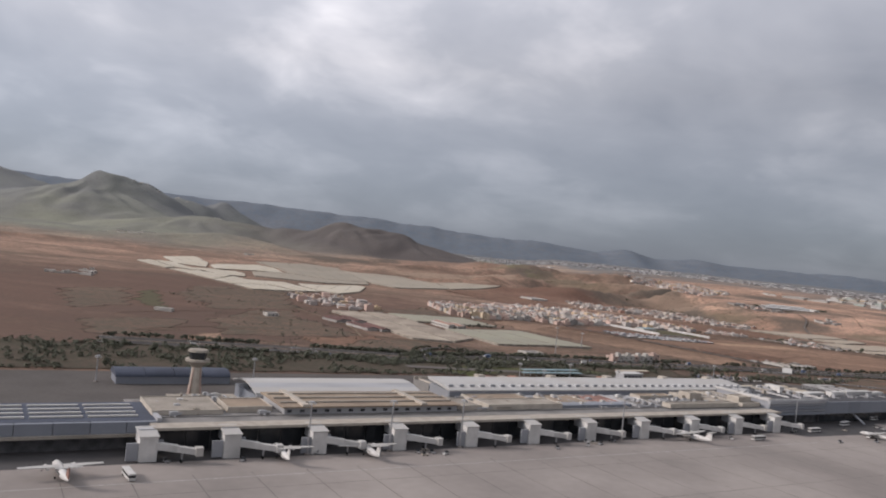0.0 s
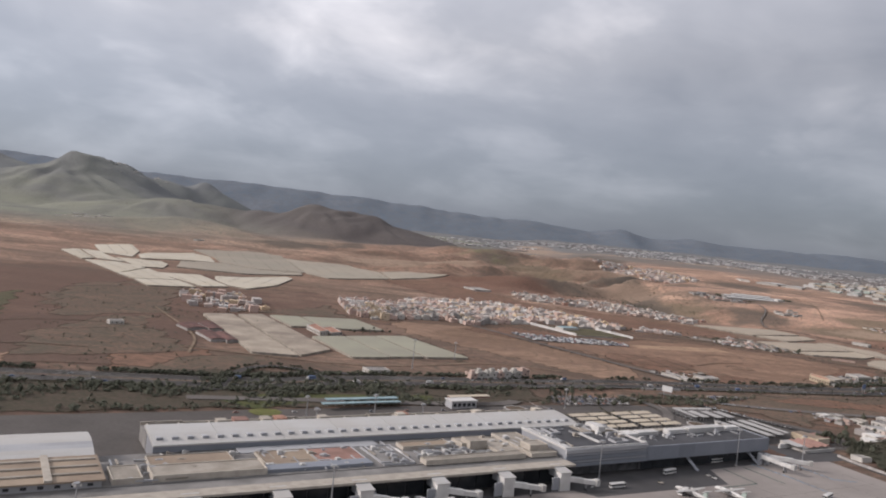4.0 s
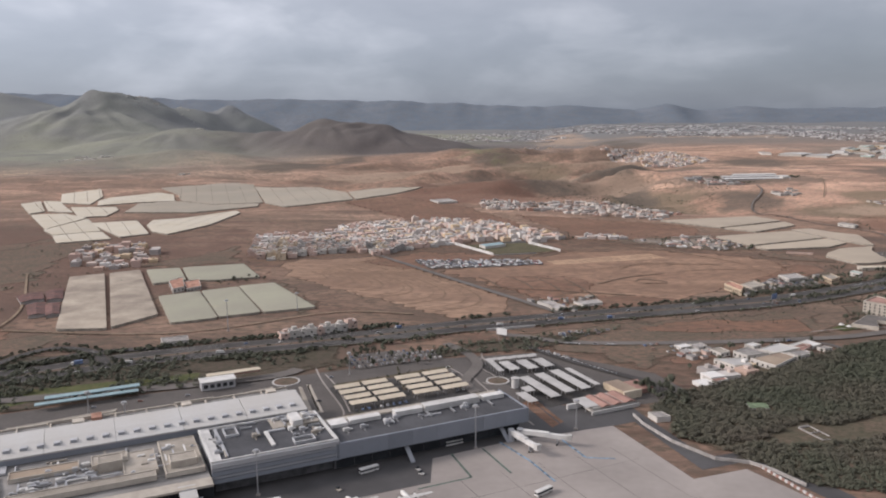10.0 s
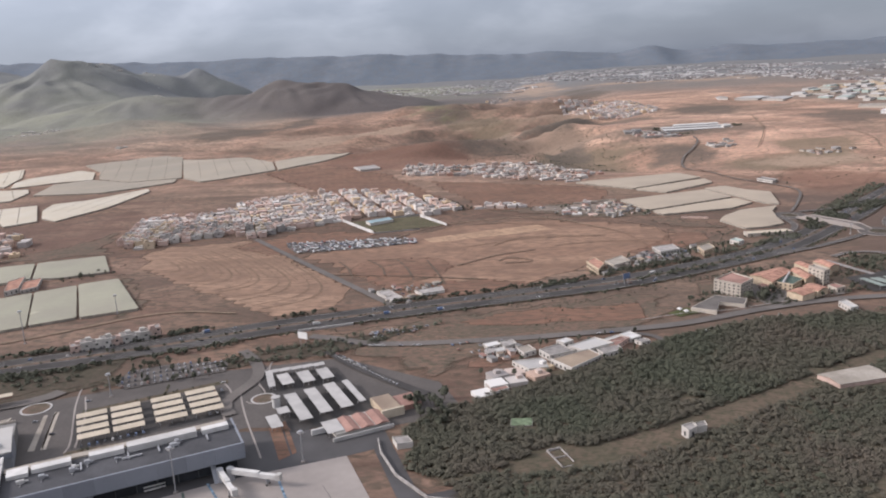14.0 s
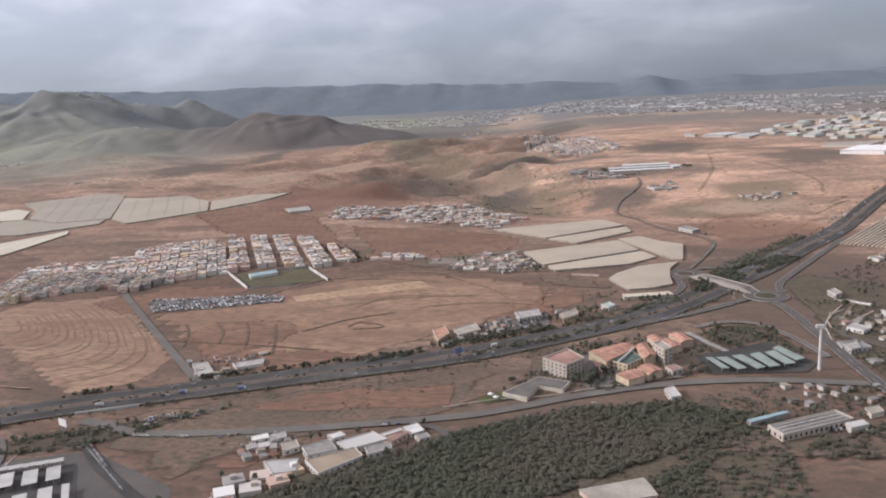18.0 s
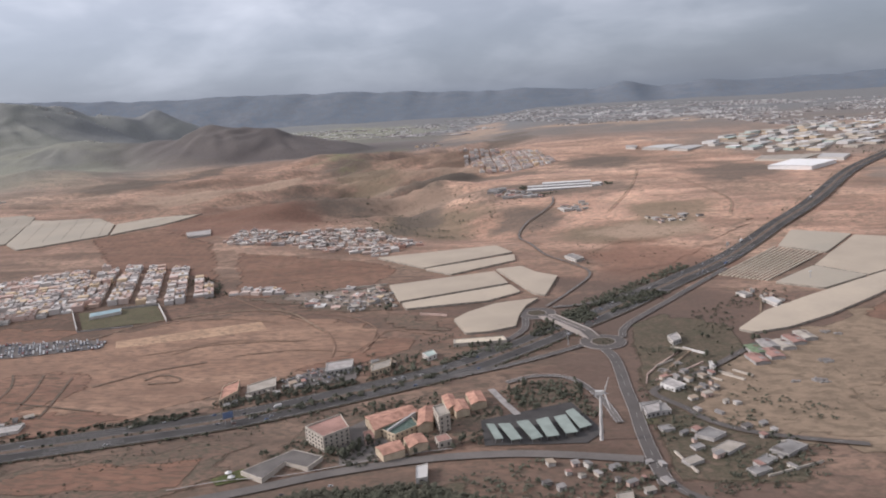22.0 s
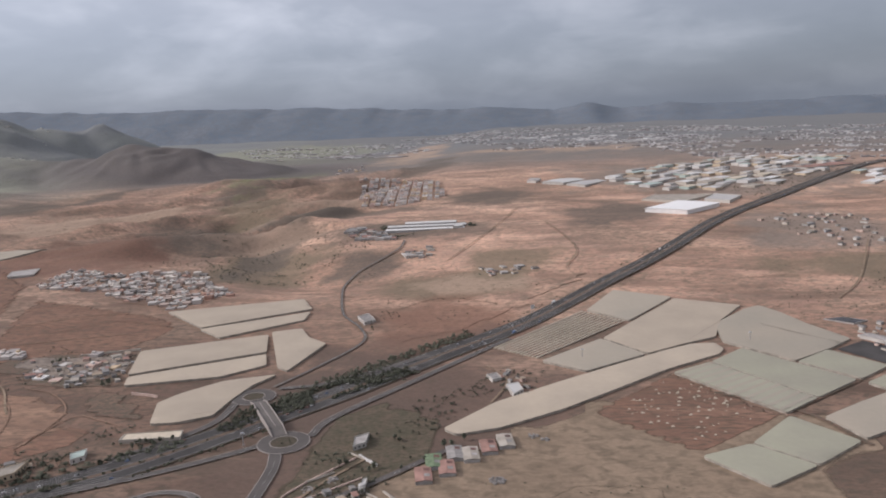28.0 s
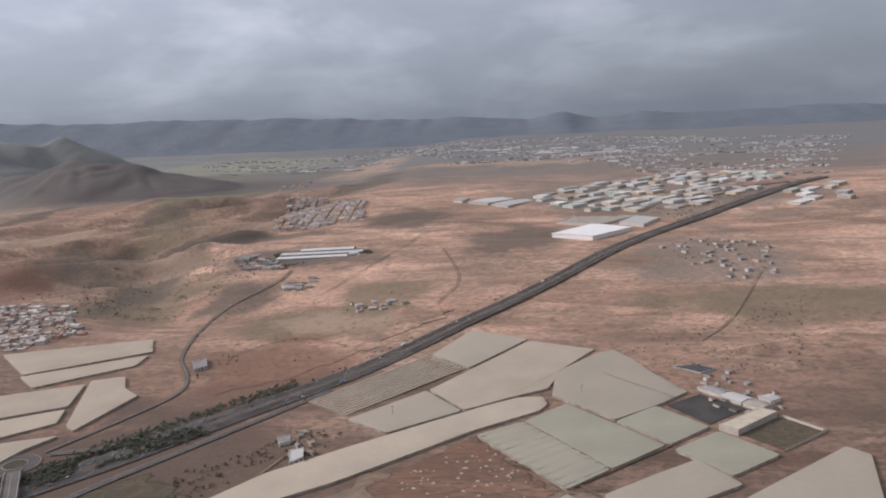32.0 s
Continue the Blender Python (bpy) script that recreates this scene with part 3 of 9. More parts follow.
palette(M["far_house"], (0.0, (0.46, 0.425, 0.395)), (0.24, (0.34, 0.31, 0.29)), (0.40, (0.46, 0.38, 0.335)), (0.56, (0.47, 0.345, 0.295)), (0.70, (0.50, 0.385, 0.265)), (0.80, (0.29, 0.265, 0.25)), (0.89, (0.42, 0.305, 0.245)), (0.95, (0.60, 0.58, 0.55)))
M["red_village"] = mat("hamlet_walls", (0.4, 0.39, 0.38), 0.9, 0, 0.1, 0.3, 2, 0.05)
palette(M["red_village"], (0.0, (0.43, 0.40, 0.37)), (0.22, (0.36, 0.285, 0.245)), (0.46, (0.33, 0.30, 0.28)), (0.62, (0.50, 0.45, 0.40)), (0.80, (0.34, 0.215, 0.17)), (0.88, (0.22, 0.20, 0.185)))
M["town"] = mat("town_walls", (0.4, 0.39, 0.38), 0.9, 0, 0.1, 0.3, 2, 0.05)
palette(M["town"], (0.0, (0.58, 0.56, 0.54)), (0.34, (0.25, 0.235, 0.235)), (0.5, (0.31, 0.285, 0.275)), (0.7, (0.19, 0.178, 0.178)), (0.82, (0.29, 0.24, 0.22)), (0.88, (0.66, 0.645, 0.63)))
M["car_paint"] = mat("car_paint", (0.3, 0.3, 0.3), 0.4, 0, 0.05, 0.3, 2, 0)
palette(M["car_paint"], (0.0, (0.08, 0.08, 0.085)), (0.18, (0.28, 0.28, 0.285)), (0.40, (0.55, 0.55, 0.545)), (0.78, (0.09, 0.105, 0.15)), (0.86, (0.15, 0.15, 0.155)), (0.94, (0.22, 0.05, 0.045)))
M["bark"] = mat("bark", (0.12, 0.09, 0.065), 0.95, 0, 0.2, 0.6, 4, 0.3)
# ridge tones with the blue of distance haze painted in
M["far"] = soil("haze_tinted_hills", ((0.135, 0.160, 0.190), (0.155, 0.172, 0.196), (0.118, 0.145, 0.178), (0.138, 0.148, 0.162)), (0.003, 0.01, 0.05), speck=0)


# ---- building blocks ----
def sm(a, b, v):
    u = min(1.0, max(0.0, (v - a) / (b - a)))
    return u * u * (3 - 2 * u)


def plain(x, y):
    """The plain and the plateau behind it."""
    x, y = x / 0.96, y / 0.96
    a = 12 + 18 * sm(250, 620, x)
    return 0.96 * (a * sm(1230 - 180 * sm(620, 900, x), 1560, y) + (14 + 8 * sm(200, 700, x)) * sm(1600, 2200, y) + 0.012 * max(y - 2200, 0) + 0.004 * max(y - 3100, 0))


def land(x, y):
    """Height of the ground: the plain, the cones and ridges inland."""
    h = plain(x, y)
    for px, py, hh, rx, ry, p in HILLS:
        d = math.sqrt(((x - px) / rx) ** 2 + ((y - py) / ry) ** 2 + 0.0012) - 0.03
        if d < 1:
            wob = 1 + 0.12 * noise.noise((x * 0.006, y * 0.006, px)) + (0.12 if hh > 100 else 0.22) * noise.noise((5 * math.atan2(y - py, x - px), d * 2, px)) * sm(0.05, 0.4, d)
            h += hh * (1 - d) ** p * wob * sm(1.0, 0.8, d) + hh * 0.05 * (1 - d) * ((1 - abs(noise.noise((x * 0.011, y * 0.011, py)))) ** 2 - 0.6) + hh * 0.012 * noise.fractal((x * 0.02, y * 0.02, py), 0.9, 2.2, 3)
    rough = sm(1150, 1500, y) * (1 - 0.75 * sm(700, 900, x) * sm(2600, 2000, y))
    h += rough * 5 * noise.fractal((x * 0.004, y * 0.004, 3.0), 1.0, 2.1, 5)
    # rolling spurs and gullies inland
    roll = sm(1300, 1480, y) * sm(2500, 2100, y) * sm(560, 400, x) * (0.22 + 0.78 * sm(-150, 180, x))
    if roll:
        wx = x + 40 * noise.noise((x * 0.006, y * 0.006, 21.0))
        h += roll * 32 * ((1 - abs(noise.noise((wx * 0.0018 + y * 0.0014, y * 0.0078 - wx * 0.0042, 7.0)))) ** 2.2 - 0.62)
        h += roll * 15 * ((1 - abs(noise.noise((wx * 0.005 + y * 0.003, y * 0.019 - wx * 0.010, 4.0)))) ** 2 - 0.6)
        h += roll * 2.5 * noise.fractal((x * 0.03, y * 0.03, 8.0), 0.9, 2.1, 4)
    # the dry valley below the plateau
    c = 560 - (y - 1150) * 0.62
    if 1150 < y < 1900:
        h -= 16 * math.exp(-((x - c) / 70) ** 2) * sm(1150, 1280, y) * sm(1900, 1600, y)
    return h


HILLS = [(-378, 2470, 66, 250, 250, 1.0), (-190, 2480, 56, 300, 200, 0.9), (-1450, 3000, 176, 560, 520, 1.05), (-1345, 3240, 80, 300, 320, 1.0), (-1110, 3520, 140, 260, 300, 0.9), (-890, 2520, 62, 400, 320, 1.0),
         (-2300, 3500, 230, 900, 700, 1.2), (250, 1980, 18, 240, 120, 1.0), (40, 2090, 9, 300, 130, 1.0), (-80, 1790, 8, 280, 100, 1.0), (-640, 1990, 26, 300, 150, 1.0), (-620, 2540, 30, 300, 220, 1.0)]


def mesh(name, verts, faces, material, smooth=False):
    me = bpy.data.meshes.new(name)
    me.from_pydata([tuple(v) for v in verts], [], faces)
    me.materials.append(material)
    if smooth:
        me.polygons.foreach_set("use_smooth", [True] * len(me.polygons))
    me.update()
    return me


def quads(name, verts, material):
    """A mesh of loose four-cornered leaves."""
    n = len(verts) // 4
    me = bpy.data.meshes.new(name)
    me.vertices.add(4 * n); me.loops.add(4 * n); me.polygons.add(n)
    me.vertices.foreach_set("co", np.asarray(verts, dtype=np.float32).ravel())
    me.loops.foreach_set("vertex_index", np.arange(4 * n, dtype=np.int32))
    me.polygons.foreach_set("loop_start", np.arange(0, 4 * n, 4, dtype=np.int32))
    me.polygons.foreach_set("loop_total", np.full(n, 4, dtype=np.int32))
    me.materials.append(material)
    me.update(calc_edges=True)
    return me


def piece(name, me, parent=None, label=""):
    ob = new(name, me)
    if parent is not None:
        ob.parent = parent
    if label:
        ob["label"] = label
    return ob


def thing(name, x, y, ang=0.0, z=None, label="", category="", group="", kind=""):
    e = new(name)
    e.empty_display_size = 0.5
    e.matrix_basis = pose(x, y, land(x, y) if z is None else z, 0, 0, ang)
    return tagged(e, label, category, group, kind)


class Shape:
    """Collects solid pieces into one mesh."""

    def __init__(self):
        self.v, self.f = [], []

    def add(self, verts, faces):
        k = len(self.v)
        self.v += [tuple(q) for q in verts]
        self.f += [tuple(i + k for i in q) for q in faces]
        return self

    def box(self, x0, x1, y0, y1, z0, z1):
        v = [(x, y, z) for z in (z0, z1) for x, y in ((x0, y0), (x1, y0), (x1, y1), (x0, y1))]
        return self.add(v, [(3, 2, 1, 0), (4, 5, 6, 7), (0, 1, 5, 4), (1, 2, 6, 5), (2, 3, 7, 6), (3, 0, 4, 7)])

    def prism(self, poly, z0, z1):
        n = len(poly)
        if sum(a[0] * b[1] - b[0] * a[1] for a, b in zip(poly, poly[1:] + poly[:1])) < 0:
            poly = poly[::-1]
        v = [(p[0], p[1], z0) for p in poly] + [(p[0], p[1], z1) for p in poly]
        return self.add(v, [tuple(range(n - 1, -1, -1)), tuple(range(n, 2 * n))] + [(i, (i + 1) % n, n + (i + 1) % n, n + i) for i in range(n)])

    def profile(self, pts, y0, y1):
        """A section in x and z drawn along y."""
        n = len(pts)
        v = [(x, y0, z) for x, z in pts] + [(x, y1, z) for x, z in pts]
        return self.add(v, [tuple(range(n)), tuple(range(2 * n - 1, n - 1, -1))] + [(i, n + i, n + (i + 1) % n, (i + 1) % n) for i in range(n)])

    def tube(self, a, b, r0, r1, n=8):
        a, b = Vector(a), Vector(b)
        q = (b - a).to_track_quat("Z", "Y").to_matrix()
        v = [tuple(p + q @ Vector((r * math.cos(2 * math.pi * i / n), r * math.sin(2 * math.pi * i / n), 0))) for p, r in ((a, r0), (b, r1)) for i in range(n)]
        return self.add(v, [tuple(range(n - 1, -1, -1)), tuple(range(n, 2 * n))] + [(i, (i + 1) % n, n + (i + 1) % n, n + i) for i in range(n)])

    def done(self, name, material, smooth=False):
        return mesh(name, self.v, self.f, material, smooth)


def spline(pts, step=12.0):
    """A smooth line through a few points of the plan."""
    p = [Vector((*q, 0)) for q in pts]
    p = [2 * p[0] - p[1]] + p + [2 * p[-1] - p[-2]]
    out = []
    for i in range(1, len(p) - 2):
        n = max(2, int((p[i + 1] - p[i]).length / step))
        for k in range(n):
            t = k / n
            out.append(0.5 * (2 * p[i] + (p[i + 1] - p[i - 1]) * t + (2 * p[i - 1] - 5 * p[i] + 4 * p[i + 1] - p[i + 2]) * t * t + (3 * p[i] - p[i - 1] - 3 * p[i + 1] + p[i + 2]) * t ** 3))
    return out + [p[-2]]


def ribbon(name, line, width, material, side=0.0, lift=0.12, gaps=None, parent=None, narrow=0.0):
    """A strip along a line, laid on the land; gaps: length of dash and of gap."""
    v, f, run = [], [], 0.0
    for i, q in enumerate(line):
        d = (line[min(i + 1, len(line) - 1)] - line[max(i - 1, 0)]).normalized()
        nrm = Vector((-d.y, d.x, 0))
        for s in (-width / 2, width / 2):
            w = q + nrm * (side + s) * (1 - narrow * sm(900, 1200, q.y))
            v.append((w.x, w.y, land(q.x, q.y) + lift + 0.7 * sm(1050, 1300, q.y)))
        if i:
            run += (q - line[i - 1]).length
            if not gaps or run % sum(gaps) < gaps[0]:
                f.append((2 * i - 2, 2 * i, 2 * i + 1, 2 * i - 1)[::-1])
    return piece(name, mesh(name, v, f, material), parent)


def sheet(name, poly, material, lift=0.06, parent=None, label="", fray=0.0):
    """A patch of ground of its own colour, laid on the land."""
    if sum(a[0] * b[1] - b[0] * a[1] for a, b in zip(poly, poly[1:] + poly[:1])) < 0:
        poly = poly[::-1]
    bm = bmesh.new()
    bm.faces.new([bm.verts.new((x, y, 0)) for x, y in poly])
    x0, x1 = min(p[0] for p in poly), max(p[0] for p in poly)
    y0, y1 = min(p[1] for p in poly), max(p[1] for p in poly)
    grid = fray or (15 if y1 > 1250 else 30)
    if y1 > 980 or fray:
        for k in range(1, int((x1 - x0) / grid) + 1):
            bmesh.ops.bisect_plane(bm, geom=bm.verts[:] + bm.edges[:] + bm.faces[:], plane_co=(x0 + k * grid, 0, 0), plane_no=(1, 0, 0))
        for k in range(1, int((y1 - y0) / grid) + 1):
            bmesh.ops.bisect_plane(bm, geom=bm.verts[:] + bm.edges[:] + bm.faces[:], plane_co=(0, y0 + k * grid, 0), plane_no=(0, 1, 0))
    for q in bm.verts:
        q.co.z = land(q.co.x, q.co.y) + lift + 0.7 * sm(1050, 1300, q.co.y) + 1.0 * sm(1250, 1400, q.co.y)
    me = bpy.data.meshes.new(name)
    border = [float(q.is_boundary) for q in bm.verts]
    bm.to_mesh(me); bm.free()
    if fray:
        me.attributes.new("fray", "FLOAT", "POINT").data.foreach_set("value", border)
    me.materials.append(material)
    return piece(name, me, parent, label)


def inside(x, y, poly):
    c = False
    for (ax, ay), (bx, by) in zip(poly, poly[1:] + poly[:1]):
        if (ay > y) != (by > y) and x < (bx - ax) * (y - ay) / (by - ay) + ax:
            c = not c
    return c


# ---- the ground ----
def lines(a, b, fine_a, fine_b, step):
    out, q = [], a
    while q < b:
        out.append(q)
        d = max(0.0, fine_a - q, q - fine_b)
        q += step + d * 0.06
    return out + [b]


gx, gy = lines(-5200, 7000, -1700, 1200, 12), lines(-700, 4960, 1150, 2900, 10)
gv = [(x, y, land(x, y)) for y in gy for x in gx]
nx = len(gx)
gf = [(j * nx + i, j * nx + i + 1, (j + 1) * nx + i + 1, (j + 1) * nx + i) for j in range(len(gy) - 1) for i in range(nx - 1)]
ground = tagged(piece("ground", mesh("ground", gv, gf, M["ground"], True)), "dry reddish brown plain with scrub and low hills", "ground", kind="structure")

# ---- far hills and haze-blue ridges behind the plain ----

ROWS_ = 12


def ridge(name, y, base, bumps, x0, x1, seed, drop):
    v, f, k = [], [], 0
    x = x0
    cols = []
    while x <= x1:
        h = base + 84 * sm(1100, -1300, x) + 9 * noise.fractal((x * 0.0016, seed, 0.0), 1.0, 2.0, 6) + 9 * noise.fractal((x * 0.006, seed, 3.0), 0.8, 2.1, 4)
        for bx, bh, bw in bumps:
            h += bh * (max(0.0, 1 - abs((x - bx) / bw)) ** 0.9 + max(0.0, 1 - ((x - bx) / bw) ** 2) ** 1.3) / 2
        cols.append((x, h))
        x += 30
    for x, h in cols:
        for i in range(ROWS_ + 1):
            q = math.sin(math.pi / 2 * min(1.0, i / (ROWS_ - 1))) if i < ROWS_ else 0.0
            d = -drop * (1 - i / (ROWS_ - 1)) if i < ROWS_ else drop * 0.1
            wob = 8 * noise.fractal((x * 0.005, d * 0.006, seed), 0.9, 2.1, 3) if 0 < i < ROWS_ - 1 else 0
            v.append((x, y + d, 40 + (h - 40) * q + wob))
    w = ROWS_ + 1
    f = [(w * i + j, w * i + w + j, w * i + w + 1 + j, w * i + 1 + j) for i in range(len(cols) - 1) for j in range(ROWS_)]
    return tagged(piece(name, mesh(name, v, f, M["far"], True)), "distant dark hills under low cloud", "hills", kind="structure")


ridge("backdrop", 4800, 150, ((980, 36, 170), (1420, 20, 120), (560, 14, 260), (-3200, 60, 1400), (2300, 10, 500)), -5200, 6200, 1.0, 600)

# ---- fields ----
layers = 0


def ragged(poly, size):
    """A field's outline with an uneven edge."""
    out = []
    for (ax, ay), (bx, by) in zip(poly, poly[1:] + poly[:1]):
        d = math.dist((ax, ay), (bx, by))
        n = max(1, int(d / 9))
        for k in range(n):
            x, y = ax + (bx - ax) * k / n, ay + (by - ay) * k / n
            out.append((x + size * noise.noise((x * 0.05, y * 0.05, 1.5)) + 0.4 * size * noise.noise((x * 0.2, y * 0.2, 1.5)), y + size * noise.noise((x * 0.05, y * 0.05, 6.5)) + 0.4 * size * noise.noise((x * 0.2, y * 0.2, 6.5))))
    return out


def field(poly, key, label, edge=None):
    global layers
    layers += 1
    edge = {"scrub": 16, "dark_earth": 7, "tan": 6, "planted": 8, "ground": 14, "plough": 5, "plough_red": 10, "red_earth": 5, "yard_grey": 5, "wood_floor": 6}.get(key, 0) if edge is None else edge
    wide = 0.0
    if edge >= 2:
        span = min(max(p[i] for p in poly) - min(p[i] for p in poly) for i in (0, 1))
        wide = min(14.0 if max(p[1] for p in poly) < 980 else 18.0, max(5.0, span * 0.16))
        if key in ("plough", "red_earth"):
            wide *= 0.6
    return tagged(sheet("field", ragged(poly, edge) if edge else poly, M[key], 0.05 + 0.0075 * layers, fray=wide), label, "field", kind="structure")



def at_(u, v):
    """The airport's axes: u along the terminal, v inland."""
    c, q = math.cos(radians(32.3)), math.sin(radians(32.3))
    return (u * c - v * q, u * q + v * c)


PLOUGH = [(66, 739), (39, 801), (61, 822), (125, 838), (253, 685), (252, 638), (221, 617), (132, 686)]
field(PLOUGH, "plough", "ploughed brown field with curved furrows")
field([(-96.0, 438.5), (-87.2, 520.6), (-61, 565), (-25.2, 548.2), (-42.6, 483.0), (-61.7, 428.2)], "red_earth", "dark red ploughed field below the nets", 14)
field([(-167.8, 538.2), (-175, 641), (-139, 695), (-119, 632), (-121.3, 532.1)], "dark_earth", "dark fallow field on the plain", 16)
field([(-272, 725), (-292, 850), (-257, 926), (-232, 803), (-223, 678)], "dark_earth", "brown fallow field on the plain", 16)
field([(-80.9, 459.0), (-55.3, 554.6), (5, 571), (-13.8, 498.5), (-49.8, 451.8)], "dark_earth", "dark fallow field beside the motorway", 14)
field([(108, 812), (163, 871), (241, 863), (222, 810), (155, 775)], "red_earth", "red ploughed strip behind the village", 10)
field([(186, 774), (299, 880), (388, 896), (476, 863), (507, 803), (459, 752), (411, 720), (376, 685), (327, 654), (268, 685)], "plough_red", "bare reddish ploughed field beside the motorway")
field([(279, 829), (377, 876), (390, 853), (289, 812)], "tan", "strip of pale bare earth", 1)
field([(297, 1017), (232, 1166), (410, 1097), (453, 1059), (443, 956), (327, 944)], "red_earth", "red ploughed field below the hamlet")
field([(130, 1071), (-28, 1280), (62, 1332), (178, 1229), (289, 999), (225, 1053)], "red_earth", "red field beside the village")
field([(22, 796), (69, 725), (128, 652), (116, 616), (17, 795)], "dark_earth", "dark strip of earth beside nets")
field([(667, 695), (696, 777), (796, 852), (887, 936), (915, 872), (986, 859), (880, 657), (676, 647)], "scrub", "dry grassland beside the lane")
field([(291, 591), (313, 601), (345, 612), (352, 604), (325, 592), (296, 585)], "tan", "pale bare earth between motorway and road", 4)
field([(440, 760), (470, 800), (498, 836), (520, 826), (508, 795), (470, 752)], "red_earth", "dark reddish end of the ploughed field", 8)
field([(388, 630), (404, 643), (428, 640), (424, 618), (402, 606), (380, 608)], "tan", "pale bare earth between motorway and road", 6)
field([(341, 545), (366, 562), (377, 560), (356, 538), (344, 535)], "red_earth", "reddish yard beside the white hamlet", 3)
field([(754, 717), (786, 752), (812, 770), (855, 772), (846, 720), (822, 698), (759, 692)], "scrub", "pale dry grassland above the gully", 8)
field([(694, 690), (734, 692), (772, 690), (810, 696), (826, 684), (754, 667), (706, 671)], "scrub", "dry stony strip along the lane", 5)
field([(-349, 668), (-315, 750), (-247, 598), (-270, 534)], "dark_earth", "dark ploughed field on the plain", 8)
field([(-275, 651), (-300, 730), (-302, 782), (-223, 606), (-234, 590)], "turf", "green-brown mound with scrub", 8)
field([(-242, 486), (-188, 554), (-167, 486), (-198, 412)], "dark_earth", "dark terraced field on the plain", 6)
field([(-190, 399), (-151, 443), (-136, 410), (-174, 372)], "wood_floor", "dark fallow strip beside the road", 4)
field([(-160, 462), (-144, 493), (-117, 415), (-130, 401)], "plough", "small brown ploughed plot", 4)
field([(-291, 810), (-207, 941), (-134, 708), (-194, 621)], "dark_earth", "dark fallow field on the plain", 10)
field([(-183, 561), (-122, 639), (-54, 551), (-136, 471)], "dark_earth", "dark fallow field on the plain", 10)
field([(-110, 760), (-60, 812), (-30, 900), (-10, 830), (20, 800), (-40, 775)], "dark_earth", "dark earth between nets and village", 8)
field([(660, 860), (690, 880), (732, 848), (726, 783), (690, 728), (690, 690), (723, 662), (720, 616), (661, 614), (656, 676), (655, 760)], "wood_floor", "dark trodden ground round the farmyards", 6)
field([(300, 690), (340, 700), (372, 690), (340, 662), (290, 652), (262, 690), (236, 730), (250, 760), (300, 762), (318, 730)], "red_earth", "reddish ploughed corner with earth banks", 7)
field([(779, 1142), (724, 1064), (672, 1006), (569, 1182), (637, 1296), (778, 1267), (829, 1221)], "ground", "bare slope above the motorway")
field([(820, 864), (838, 891), (880, 940), (934, 865), (875, 808), (858, 824)], "red_earth", "red earth field dotted with pale sacks", 2)
field([(234.3, 558.2), (253, 586), (336, 628), (460, 662), (448, 604), (368, 567), (323.6, 518.6), (297.5, 549.5)], "dark_earth", "dark waste ground between motorway and trees")
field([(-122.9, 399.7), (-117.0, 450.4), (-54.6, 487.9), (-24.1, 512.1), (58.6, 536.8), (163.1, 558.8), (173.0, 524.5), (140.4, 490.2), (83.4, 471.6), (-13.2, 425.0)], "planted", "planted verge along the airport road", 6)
LANDSIDE = [at_(u, v) for u, v in ((-200, 364), (330, 347), (400, 343), (470, 338), (528, 322), (600, 338), (520, 352), (392, 356), (324, 386), (250, 394), (144, 420), (60, 438), (-200, 470))]
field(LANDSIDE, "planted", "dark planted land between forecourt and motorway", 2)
field([(16.9, 418.9), (16.9, 423.6), (21.8, 428.1), (28.6, 428.4), (32.0, 424.7), (31.9, 419.1), (27.4, 415.0), (21.3, 414.8)], "lawn", "oval yellow-green lawn in the forecourt", 0)
field([(-3.9, 434.6), (14.7, 458.4), (100.7, 498.1), (103.7, 488.3), (48.2, 459.7), (18.1, 425.3)], "grass", "green lawn along the airport road")

field([(330, 947), (391, 978), (466, 975), (482, 908), (437, 890), (392, 910)], "dark_earth", "dark yards below the nets", 6)

# ---- shade-net greenhouses ----

